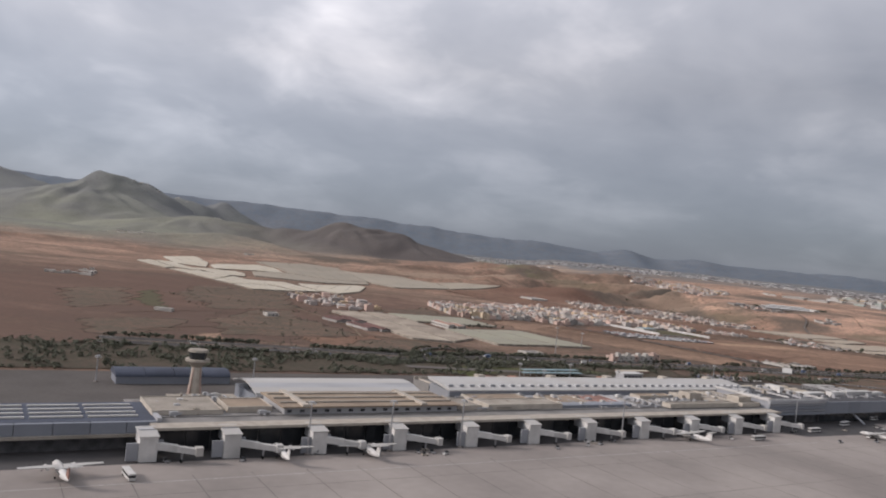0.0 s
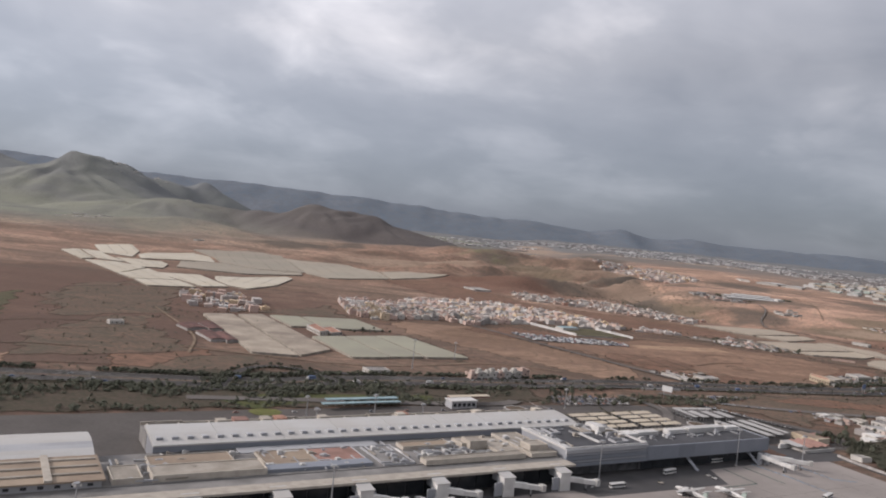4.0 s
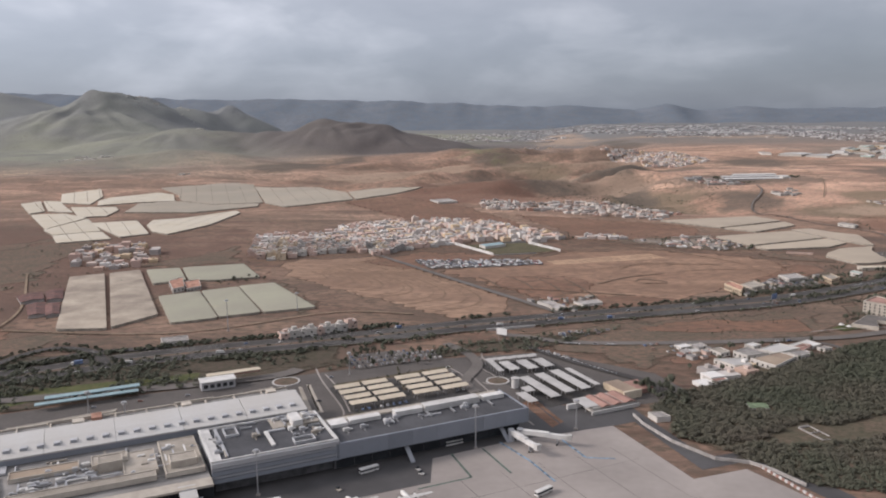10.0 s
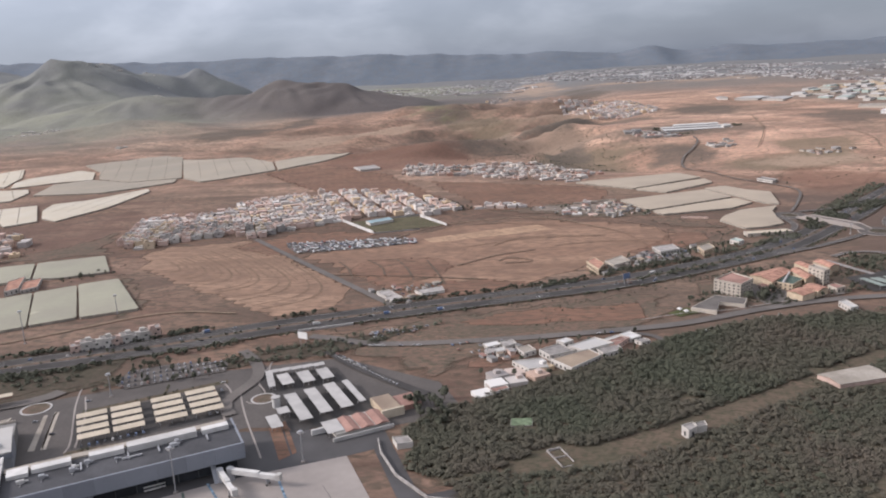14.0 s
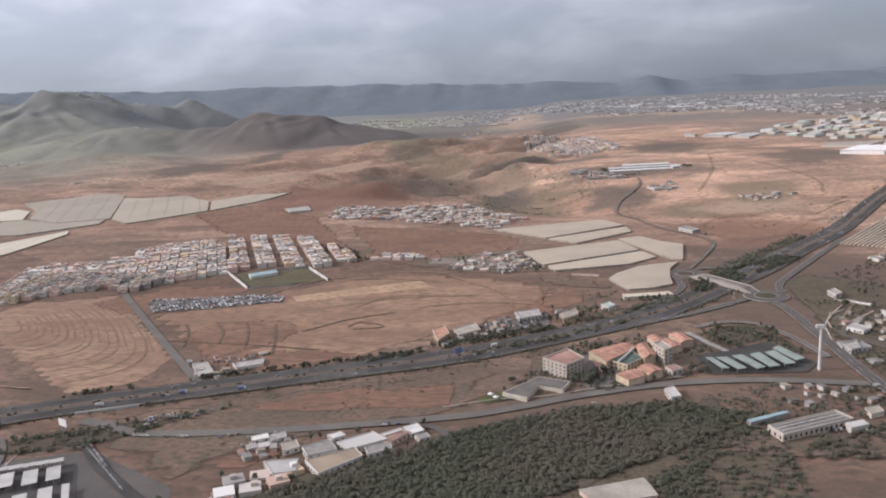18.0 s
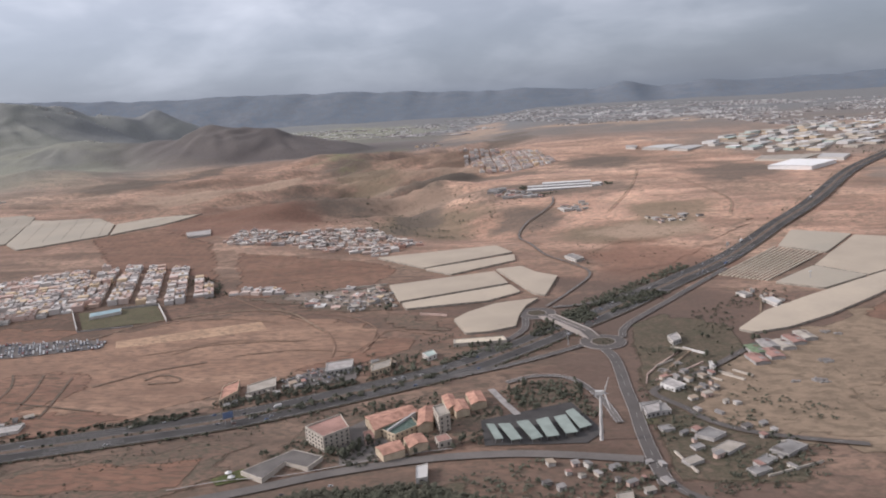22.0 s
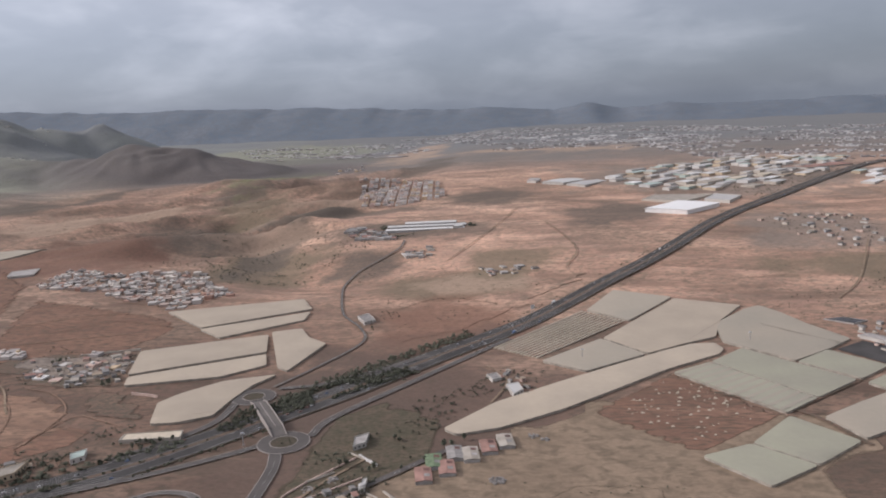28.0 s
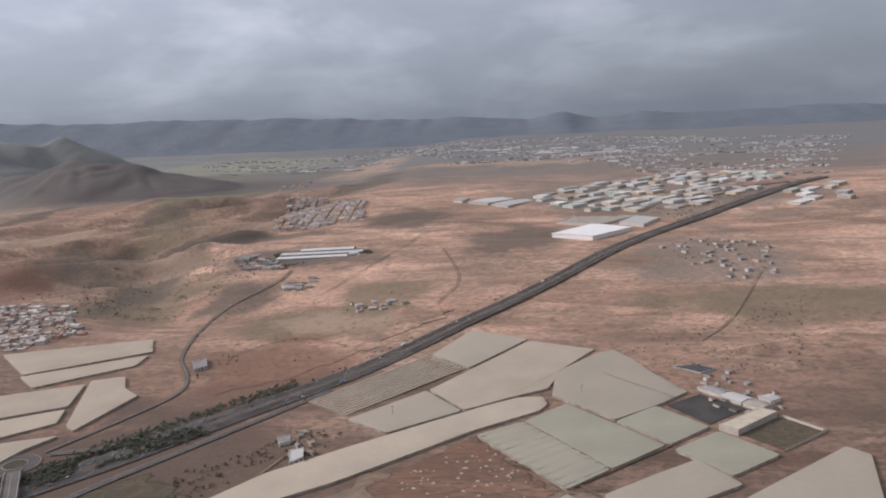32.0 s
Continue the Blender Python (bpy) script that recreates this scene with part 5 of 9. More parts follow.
for u0, u1, v0, v1 in ((8, 13, 21, 29), (30, 38, 4, 9)):
    s = Shape().box(u0, u1, v0, v0 + 0.5, 12.2, 13.1).box(u0, u1, v1 - 0.5, v1, 12.2, 13.1).box(u0, u0 + 0.5, v0 + 0.5, v1 - 0.5, 12.2, 13.1).box(u1 - 0.5, u1, v0 + 0.5, v1 - 0.5, 12.2, 13.1)
    put("well_rim", s, "pale_panel", blk)
    # flat dark plate that paints the depth of the well
    put("well", Shape().box(u0 + 0.5, u1 - 0.5, v0 + 0.5, v1 - 0.5, 12.2, 12.26), "dark", blk)
put("gutter_band", Shape().box(0.6, 3.4, 1.2, 31.4, 12.2, 12.7), "white", blk)
put("gutter_band", Shape().box(5.0, 6.2, 4, 31.4, 12.2, 12.6), "pale_panel", blk)
put("divider", Shape().box(22, 23.4, 6, 20, 12.2, 12.8), "white", blk)
put("divider", Shape().box(23.4, 30, 19, 20.2, 12.2, 12.8), "pale_panel", blk)
put("plant_deck", Shape().box(26, 44, 21, 31, 12.2, 12.8), "beige_roof", blk)
put("plant_box", Shape().box(33, 37, 19, 28, 12.8, 15.2), "white", blk)
plant(blk, 26, 44, 21, 31, 12.8, 16)
plant(blk, 30, 44, 10, 20, 12.2, 10)
plant(blk, 1, 6, 3, 26, 12.2, 8)
plant(blk, 14, 21, 14, 31, 12.2, 4)

# low pier
pier = unit("terminal_pier", 380, 225, "low departure pier with grey fascia over dark glazing", "pier")
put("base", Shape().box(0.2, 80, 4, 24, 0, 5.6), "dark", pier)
for k in range(11):
    put("glazing", Shape().box(1 + k * 7.2, 7.9 + k * 7.2, 3.6, 4.0, 0.3, 5.4), "glass", pier)
put("upper", Shape().box(0.2, 82, 1.4, 25, 5.6, 10.6), "grey_panel", pier)
for k in range(8):
    put("fascia", Shape().box(0.2 + k * 10.25, 10.4 + k * 10.25, 0.6, 1.4, 5.2, 11.3), "blue_panel", pier)
put("end_fascia", Shape().box(82, 82.8, 0.6, 25.4, 5.2, 11.3), "blue_panel", pier)
put("roof", Shape().box(0.2, 82, 1.4, 25, 10.6, 10.9), "dark_roof", pier)
for u0, u1, v0, v1, h in ((11, 24, 17, 21, 1.6), (30, 42, 16.5, 20, 2.0), (43, 68, 16, 20.5, 2.4), (70, 80, 16.5, 20, 1.8), (3, 10, 16, 22, 1.4)):
    put("roof_duct", Shape().box(u0, u1, v0, v1, 10.9, 10.9 + h), "white", pier)
put("back_ledge", Shape().box(2, 80, 21.5, 25, 10.9, 11.5), "beige_roof", pier)
plant(pier, 4, 80, 10, 16, 10.9, 14, ("white", "metal", "pale_panel"))
for u in (28, 70):
    put("stair", Shape().add([(u, -4, 0), (u + 1.8, -4, 0), (u + 1.8, 3, 4.2), (u, 3, 4.2), (u, -4, 0.4), (u + 1.8, -4, 0.4), (u + 1.8, 3, 4.6), (u, 3, 4.6)],
                            [(0, 3, 2, 1), (4, 5, 6, 7), (0, 1, 5, 4), (1, 2, 6, 5), (2, 3, 7, 6), (3, 0, 4, 7)]), "grey_panel", pier)

# older terminal wing with dark roof
old = unit("terminal_building", -14, 226, "older terminal wing with dark blue roof and pale rooflights", "terminal")
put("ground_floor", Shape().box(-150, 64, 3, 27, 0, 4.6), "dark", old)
put("eaves_band", Shape().box(-150, 65.5, -0.6, 3, 4.4, 5.2), "beige_roof", old)
for k in range(22):
    put("front_panel", Shape().box(-150 + k * 9.8, -140.4 + k * 9.8, 0.6, 2.2, 5.2, 8.6), "blue_panel", old)
put("upper", Shape().box(-150, 65, 2.2, 27, 4.6, 8.4), "blue_panel", old)
put("roof", Shape().box(-150, 65, 2.2, 27, 8.4, 8.7), "blue_roof", old)
put("parapet", Shape().box(64.2, 65.6, 0.6, 27, 8.4, 9.6), "pale_panel", old)
for v in (6.5, 11.5, 16.5, 21.5):
    for k in range(8):
        put("rooflight", Shape().box(-62 + k * 15.4, -48 + k * 15.4, v, v + 1.1, 8.7, 9.2), "white_roof", old)

# jet bridges
def jet_bridge():
    j = unit("jet_bridge", 0, 0, "white passenger boarding bridge on a column", "jet bridge", "boarding bridges")
    put("tower", Shape().prism([(-2.5, -1.9), (2.5, -1.9), (2.5, 2.4), (-2.5, 2.4)], 0, 7.2), "white", j)
    put("tower_roof", Shape().add([(-2.8, -2.2, 7.2), (2.8, -2.2, 7.2), (2.8, 5.6, 8.4), (-2.8, 5.6, 8.4), (-2.8, -2.2, 7.4), (2.8, -2.2, 7.4), (2.8, 5.6, 8.6), (-2.8, 5.6, 8.6)],
                                   [(0, 3, 2, 1), (4, 5, 6, 7), (0, 1, 5, 4), (1, 2, 6, 5), (2, 3, 7, 6), (3, 0, 4, 7)]), "white_roof", j)
    put("side_screen", Shape().box(-5.8, -2.5, -1.2, -0.6, 0.4, 5.4), "grey_panel", j)
    put("side_screen", Shape().box(2.5, 4.6, 0.6, 1.2, 2.6, 5.6), "grey_panel", j)
    put("link", Shape().box(-2.2, 2.2, 2.6, 6.4, 4.6, 8.4), "pale_panel", j)
    a, b = Vector((2.2, -1.2, 3.6)), Vector((13.0, -4.6, 2.5))
    d = (b - a).normalized()
    s = Vector((-d.y, d.x, 0)).normalized() * 0.95
    up = Vector((0, 0, 1.9))
    for k, (p, q, g) in enumerate(((0, 0.52, 1.0), (0.48, 1.0, 0.88))):
        p, q = a + (b - a) * p, a + (b - a) * q
        vs = [p - s * g, p + s * g, q + s * g, q - s * g]
        put("tunnel", Shape().add([tuple(w) for w in vs] + [tuple(w + up * g) for w in vs], [(3, 2, 1, 0), (4, 5, 6, 7), (0, 1, 5, 4), (1, 2, 6, 5), (2, 3, 7, 6), (3, 0, 4, 7)]), "white", j)
    put("cab", Shape().prism([(b.x - 0.5, b.y - 1.4), (b.x + 1.6, b.y - 1.1), (b.x + 1.6, b.y + 1.0), (b.x - 0.5, b.y + 1.2)], 2.2, 4.6), "white_roof", j)
    put("cab_window", Shape().box(b.x + 1.6, b.x + 1.7, b.y - 0.9, b.y + 0.8, 2.6, 4.2), "glass", j)
    put("drive_column", Shape().tube((9.2, -3.4, 0.9), (9.2, -3.4, 3.0), 0.28, 0.35), "metal", j)
    put("wheel", Shape().tube((8.8, -4.0, 0.4), (9.1, -4.2, 0.4), 0.4, 0.4, 12), "rubber", j)
    put("wheel", Shape().tube((9.0, -2.8, 0.4), (9.3, -3.0, 0.4), 0.4, 0.4, 12), "rubber", j)
    return j


jb = jet_bridge()
spots = (326.5, 299.5, 270.7, 241, 212, 184, 156, 127, 98, 70, 46)
for i, u in enumerate(spots):
    x, y = at(u, 216 - 0.2 * (i == 9))
    m = pose(x, y, 0, 0, 0, AIR)
    if i:
        copy_thing(jb, m)
    else:
        jb.matrix_basis = m


def pier_bridge(a, b):
    """A slim boarding bridge from the pier's end: two telescoping tunnels, a cab and a wheeled column."""
    (ax, ay), (bx, by) = at(*a), at(*b)
    L = math.dist((ax, ay), (bx, by))
    j = thing("jet_bridge", ax, ay, math.degrees(math.atan2(by - ay, bx - ax)), 0, "slim white boarding bridge at the pier's end", "jet bridge", "pier bridges")
    put("rotunda", Shape().tube((0, 0, 0), (0, 0, 5.2), 1.3, 1.3, 12), "pale_panel", j)
    put("tunnel", Shape().box(0.8, L * 0.62, -0.9, 0.9, 3.0, 4.9), "white", j)
    put("tunnel", Shape().box(L * 0.62, L, -0.75, 0.75, 2.8, 4.5), "white", j)
    put("cab", Shape().prism([(L, -1.1), (L + 1.7, -0.9), (L + 1.7, 1.2), (L, 1.2)], 2.6, 4.9), "white_roof", j)
    put("drive_column", Shape().box(L * 0.8 - 0.2, L * 0.8 + 0.2, -1.0, 1.0, 0.4, 2.9), "metal", j)
    for q in (-1, 1):
        put("wheel", Shape().tube((L * 0.8, q * 0.8, 0.4), (L * 0.8, q * 1.1, 0.4), 0.4, 0.4, 10), "rubber", j)


pier_bridge((452.5, 222), (454.3, 206))
pier_bridge((456, 221), (470, 208))


# parked turboprops
def aircraft(u, v, heading, tail, label):
    a = unit("aircraft", u, v, label, "aircraft", "parked aircraft", heading - AIR)
    sec = [(-9.5, 0.15, 2.2), (-8, 0.55, 2.1), (-4, 1.1, 1.9), (4.5, 1.2, 1.9), (7.5, 0.95, 1.8), (9.2, 0.45, 1.6), (9.8, 0.1, 1.5)]
    v_, f_, n = [], [], 12
    for x, r, z in sec:
        v_ += [(x, r * math.cos(2 * math.pi * i / n), z + r * math.sin(2 * math.pi * i / n)) for i in range(n)]
    f_ = [(k * n + i, k * n + (i + 1) % n, (k + 1) * n + (i + 1) % n, (k + 1) * n + i) for k in range(len(sec) - 1) for i in range(n)]
    piece("fuselage", mesh("fuselage", v_, f_, M["white"], True), a)
    for s in (-1, 1):
        put("wing", Shape().add([(1.6, 0.6 * s, 3.0), (-1.0, 0.6 * s, 3.0), (-0.3, 10.2 * s, 3.2), (0.9, 10.2 * s, 3.2), (1.6, 0.6 * s, 3.25), (-1.0, 0.6 * s, 3.2), (-0.3, 10.2 * s, 3.3), (0.9, 10.2 * s, 3.32)],
                                [(0, 1, 2, 3), (7, 6, 5, 4), (0, 4, 5, 1), (1, 5, 6, 2), (2, 6, 7, 3), (3, 7, 4, 0)]), "white_roof", a)
        nac = put("engine", Shape().tube((2.9, 3.4 * s, 2.6), (-1.2, 3.4 * s, 2.8), 0.55, 0.3, 10), "white", a)
        put("propeller_hub", Shape().tube((2.9, 3.4 * s, 2.6), (3.4, 3.4 * s, 2.6), 0.3, 0.08), "dark", nac)
        for k in range(6):
            g = k * math.pi / 3
            put("blade", Shape().tube((3.1, 3.4 * s, 2.6), (3.1, 3.4 * s + 1.5 * math.cos(g), 2.6 + 1.5 * math.sin(g)), 0.09, 0.06, 4), "dark", nac)
        put("tailplane", Shape().add([(-8.0, 0, 5.2), (-9.3, 0, 5.2), (-9.4, 3.2 * s, 5.3), (-8.7, 3.2 * s, 5.3), (-8.0, 0, 5.4), (-9.3, 0, 5.4), (-9.4, 3.2 * s, 5.4), (-8.7, 3.2 * s, 5.4)],
                                     [(0, 1, 2, 3), (7, 6, 5, 4), (0, 4, 5, 1), (1, 5, 6, 2), (2, 6, 7, 3), (3, 7, 4, 0)]), "white_roof", a)
        put("main_wheel", Shape().tube((-0.4, 1.3 * s, 0.35), (-0.4, 1.6 * s, 0.35), 0.35, 0.35, 10), "rubber", a)
    put("fin", Shape().add([(-6.2, -0.12, 2.8), (-9.3, -0.12, 2.4), (-9.6, -0.12, 5.4), (-8.2, -0.12, 5.4), (-6.2, 0.12, 2.8), (-9.3, 0.12, 2.4), (-9.6, 0.12, 5.4), (-8.2, 0.12, 5.4)],
                           [(0, 1, 2, 3), (7, 6, 5, 4), (0, 4, 5, 1), (1, 5, 6, 2), (2, 6, 7, 3), (3, 7, 4, 0)]), tail, a)
    for k in range(9):
        for s in (-1, 1):
            put("cabin_window", Shape().box(-4 + k * 1.0, -3.7 + k * 1.0, s * 1.16 - 0.05, s * 1.16 + 0.05, 2.0, 2.4), "glass", a)
    put("nose_wheel", Shape().tube((6.6, -0.12, 0.3), (6.6, 0.12, 0.3), 0.3, 0.3, 10), "rubber", a)
    put("gear_leg", Shape().tube((6.6, 0, 0.3), (6.6, 0, 1.2), 0.1, 0.1, 6), "metal", a)
    size = 0.84 if u > 300 else 1.0
    a.scale = (size, size, size)
    return a


WT = "white twin-propeller airliner parked on the apron"
aircraft(23, 204, AIR + 95, "red_roof", "white propeller airliner with a red tail on the apron")
aircraft(85, 212.5, 117, "white", WT)
aircraft(113.5, 211, 121, "white", WT)
aircraft(263.6, 209.4, 130, "white", WT)
aircraft(377, 196, 125, "green_canopy", "white propeller airliner with a pale green tail")
aircraft(395, 191.6, 121, "green_canopy", "white propeller airliner with a pale green tail")


# apron buses, tugs and light masts
def bus(u, v, turn, n=0):
    b = unit("bus", u, v, "white apron bus with dark windows", "bus", "apron buses", turn)
    put("body", Shape().box(-5.2, 5.2, -1.25, 1.25, 0.5, 1.5).box(-5.2, 5.2, -1.25, 1.25, 2.5, 3.0), "white", b)
    put("window_band", Shape().box(-5.1, 5.1, -1.2, 1.2, 1.5, 2.5), "glass", b)
    for x in (-3.4, 3.2):
        for s in (-1, 1):
            put("wheel", Shape().tube((x, s * 1.0, 0.5), (x, s * 1.28, 0.5), 0.5, 0.5, 10), "rubber", b)
    b.scale = (0.72, 0.72, 0.72)


for q in ((391, 221, 8), (430, 229, 2), (376, 199, 20), (440, 178, 15), (352, 212, 0), (39, 201, 95), (300, 204, 0)):
    bus(*q)


def cart(u, v, key):
    c = unit("baggage_tug", u, v, "small white ground service vehicle", "service vehicle", "ground service vehicles", rg.uniform(0, 180))
    put("chassis", Shape().box(-1.5, 1.5, -0.8, 0.8, 0.35, 1.0), key, c)
    put("cab", Shape().box(0.1, 1.3, -0.75, 0.75, 1.0, 1.9), "glass", c)
    for x in (-1, 1):
        for s in (-1, 1):
            put("wheel", Shape().tube((x, s * 0.6, 0.35), (x, s * 0.85, 0.35), 0.35, 0.35, 8), "rubber", c)
    c.scale = (0.7, 0.7, 0.7)


for i in range(26):
    u = rg.uniform(30, 440)
    cart(u, rg.uniform(205, 216) if u < 335 else rg.uniform(190, 215), rg.choice(("white", "white", "canopy", "metal", "metal", "hut")))


def mast(x, y, h, n=4):
    m = thing("light_mast", x, y, 0, label="tall grey steel floodlight mast", category="light mast", group="light masts")
    put("pole", Shape().tube((0, 0, 0), (0, 0, h), 0.32, 0.16), "metal", m)
    put("footing", Shape().box(-0.7, 0.7, -0.7, 0.7, 0, 0.5), "concrete", m)
    put("head_ring", Shape().tube((0, 0, h - 0.4), (0, 0, h), 0.9, 0.9, 10), "metal", m)
    for k in range(n):
        g = k * 2 * math.pi / n
        put("floodlight", Shape().box(math.cos(g) - 0.3, math.cos(g) + 0.3, math.sin(g) - 0.3, math.sin(g) + 0.3, h - 0.9, h - 0.4), "white", m)


for u, v, h in ((436.5, 224 - 1.5, 18), (483, 220.5, 13), (350, 221, 17), (94, 214, 17), (123, 214, 17), (151, 214, 17), (228, 214, 17), (378.9, 442.8, 20), (255, 300, 13), (312, 306, 12), (420, 330, 12)):
    mast(*at(u, v), h)
for u in (-20, 46, 112, 262, 298):
    mast(*at(u, 330), 11)

# control tower
ct = unit("control_tower", 76, 289, "beige concrete control tower with flared glazed cab", "control tower")
put("shaft", Shape().tube((0, 0, 0), (0, 0, 15.5), 2.6, 1.9, 12), "hut", ct)
for k in range(4):
    g = k * math.pi / 2 + 0.6
    put("buttress", Shape().tube((3.4 * math.cos(g), 3.4 * math.sin(g), 0), (1.7 * math.cos(g), 1.7 * math.sin(g), 14), 0.5, 0.4, 6), "wall_pink", ct)
put("neck", Shape().tube((0, 0, 14), (0, 0, 16.4), 1.9, 4.3, 12), "beige_roof", ct)
put("balcony", Shape().tube((0, 0, 16.4), (0, 0, 17.2), 4.6, 4.6, 16), "hut", ct)
put("cab_glass", Shape().tube((0, 0, 17.2), (0, 0, 20.0), 3.0, 3.6, 12), "glass", ct)
put("cab_roof", Shape().tube((0, 0, 20.0), (0, 0, 20.8), 4.0, 3.6, 12), "beige_roof", ct)
put("mast", Shape().tube((0, 0, 20.8), (0, 0, 24), 0.1, 0.05, 6), "metal", ct)
base = unit("terminal_building", 76, 262, "low beige service block at the tower's foot", "building")
put("wall", Shape().box(-12, 12, 4, 18, 0, 5), "hut", base)
put("roof", Shape().box(-12.4, 12.4, 3.6, 18.4, 5, 5.4), "beige_roof", base)
plant(base, -11, 11, 5, 17, 5.4, 16)
low = unit("hangar", 128, 325, "low shed with a dark blue arched roof", "shed")
put("wall", Shape().box(-75, -28, 0, 13, 0, 3.2), "blue_panel", low)
arch = [(7.0 + 7.4 * math.cos(math.pi * k / 10), 3.2 + 2.6 * math.sin(math.pi * k / 10)) for k in range(11)]
for k in range(4):
    put("roof_bay", Shape().add([(u, y, z) for u in (-75.4 + 11.9 * k, -63.7 + 11.9 * k) for y, z in arch], [tuple(range(11)), tuple(range(21, 10, -1))] + [(i, 11 + i, 12 + i, i + 1) for i in range(10)] + [(10, 21, 11, 0)]), "blue_roof", low)


# car-park canopies
def canopy(u0, u1, v0, v1, key, label, h=2.6, turn=0.0):
    c = unit("parking_canopy", (u0 + u1) / 2, (v0 + v1) / 2, label, "parking canopy", "parking canopies", turn)
    a, b = (u1 - u0) / 2, (v1 - v0) / 2
    put("roof", Shape().add([(-a, -b, h), (a, -b, h), (a, b, h + 0.4), (-a, b, h + 0.4), (-a, -b, h + 0.12), (a, -b, h + 0.12), (a, b, h + 0.52), (-a, b, h + 0.52)],
                            [(3, 2, 1, 0), (4, 5, 6, 7), (0, 1, 5, 4), (1, 2, 6, 5), (2, 3, 7, 6), (3, 0, 4, 7)]), key, c)
    for x in (-a * 0.8, 0, a * 0.8):
        for y in (-b * 0.7, b * 0.7):
            put("post", Shape().box(x - 0.1, x + 0.1, y - 0.1, y + 0.1, 0, h), "metal", c)


deck = tagged(sheet("pavement", plot((402, 280), (466, 277), (469, 313), (404, 316)), M["asphalt"], 0.1), "dark asphalt car park under canopies", "car park", kind="structure")
for k in range(4):
    for u0, u1 in ((405, 417.5), (419, 431.5), (436, 449), (451, 464.5)):
        canopy(u0, u1, 282.5 + 7.6 * k, 286.6 + 7.6 * k, "cream_roof", "cream fabric car-park canopy")
tagged(sheet("pavement", plot((486, 246), (524, 248), (524, 306), (488, 318), (484, 300)), M["asphalt"], 0.1), "dark asphalt car park with pale canopies", "car park", kind="structure")
for u0, u1, v0, v1 in ((490.5, 496, 251, 280.5), (500, 505.5, 253.5, 281.5), (509.5, 515, 254, 282.5), (518.5, 521.5, 256, 282), (493.3, 499, 293, 306), (502.5, 508.5, 290.5, 304), (511.8, 517.6, 289.8, 302.5), (478, 483, 250, 262), (484, 489, 262, 268), (497, 504, 233, 244)):
    canopy(u0, u1, v0, v1, "canopy", "pale flat car-park canopy")
for k in range(5):
    canopy(487.2 + k * 0.6, 490.4 + k * 0.6, 294 + k * 4, 298 + k * 4, "canopy", "pale flat car-park canopy")
for k in range(5):
    canopy(490.5 + k * 5.6, 496 + k * 5.6, 311 - k * 0.8, 314 - k * 0.8, "canopy", "pale flat car-park canopy")

# forecourt: roundabouts, bus shelter, taxi office
for u, v, r in ((483, 288, 5.0), (388, 334, 6.0)):
    s = unit("traffic_island", u, v, "round kerbed traffic island with dry planting", "roundabout", kind="structure")
    ring = Shape()
    n = 28
    for i in range(n):
        a, b = 2 * math.pi * i / n, 2 * math.pi * (i + 1) / n
        ring.prism([(r * math.cos(a), r * math.sin(a)), ((r + 0.9) * math.cos(a), (r + 0.9) * math.sin(a)), ((r + 0.9) * math.cos(b), (r + 0.9) * math.sin(b)), (r * math.cos(b), r * math.sin(b))], 0, 0.35)
    put("kerb", ring, "canopy", s)
    put("bed", Shape().tube((0, 0, 0), (0, 0, 0.3), r, r, 24), "dark_earth", s)
bs = unit("bus_shelter", 300, 348, "long blue-green bus station canopy", "bus shelter")
put("roof", Shape().box(-20, 21, 1, 5, 3.6, 4.0), "cyan", bs)
put("lower_roof", Shape().box(-24, 20, -4, -0.5, 2.8, 3.2), "cyan", bs)
for k in range(9):
    put("post", Shape().box(-19 + k * 4.7, -18.7 + k * 4.7, 2.8, 3.1, 0, 3.6), "metal", bs)
tx = unit("office_building", 360, 342, "small pale office with a long red-edged canopy", "office")
put("wall", Shape().box(-12, 4, -4, 3, 0, 4), "pale_panel", tx)
put("roof", Shape().box(-12.5, 4.5, -4.5, 3.5, 4, 4.5), "white", tx)
put("canopy", Shape().box(-8, 18, 4, 8, 3.6, 4.4), "red_roof", tx)
put("canopy_top", Shape().box(-8.2, 18.2, 3.8, 8.2, 4.4, 4.7), "cream_roof", tx)
for k in range(5):
    put("window", Shape().box(-11 + k * 3, -9 + k * 3, -4.1, -4.0, 1.2, 3.0), "glass", tx)
kiosk = unit("kiosk", 486, 276, "small white cylindrical kiosk", "kiosk")
put("wall", Shape().tube((0, 0, 0), (0, 0, 4.6), 1.8, 1.8, 14), "white", kiosk)
put("cap", Shape().tube((0, 0, 4.6), (0, 0, 5.0), 2.1, 2.1, 14), "canopy", kiosk)

# orange-roofed fire station
fs = unit("fire_station", 528, 238, "low building with terracotta roofs and cream end wall", "building")
put("wall", Shape().box(-28, -5, -6, 8, 0, 2.2), "wall_white", fs)
for k in range(3):
    put("roof_bay", Shape().add([(-24 + k * 6.4, -7, 2.4), (-18 + k * 6.4, -7, 2.4), (-18 + k * 6.4, 7, 2.4), (-24 + k * 6.4, 7, 2.4), (-21 + k * 6.4, -7, 3.3), (-21 + k * 6.4, 7, 3.3)], [(0, 3, 2, 1), (0, 1, 4), (2, 3, 5), (1, 2, 5, 4), (3, 0, 4, 5)]), "red_roof", fs)
put("end_block", Shape().box(-4.8, 4, 2, 18, 0, 3.2), "wall_ochre", fs)
put("end_roof", Shape().box(-4.4, 3.6, 2.4, 17.6, 3.2, 3.4), "ochre_roof", fs)
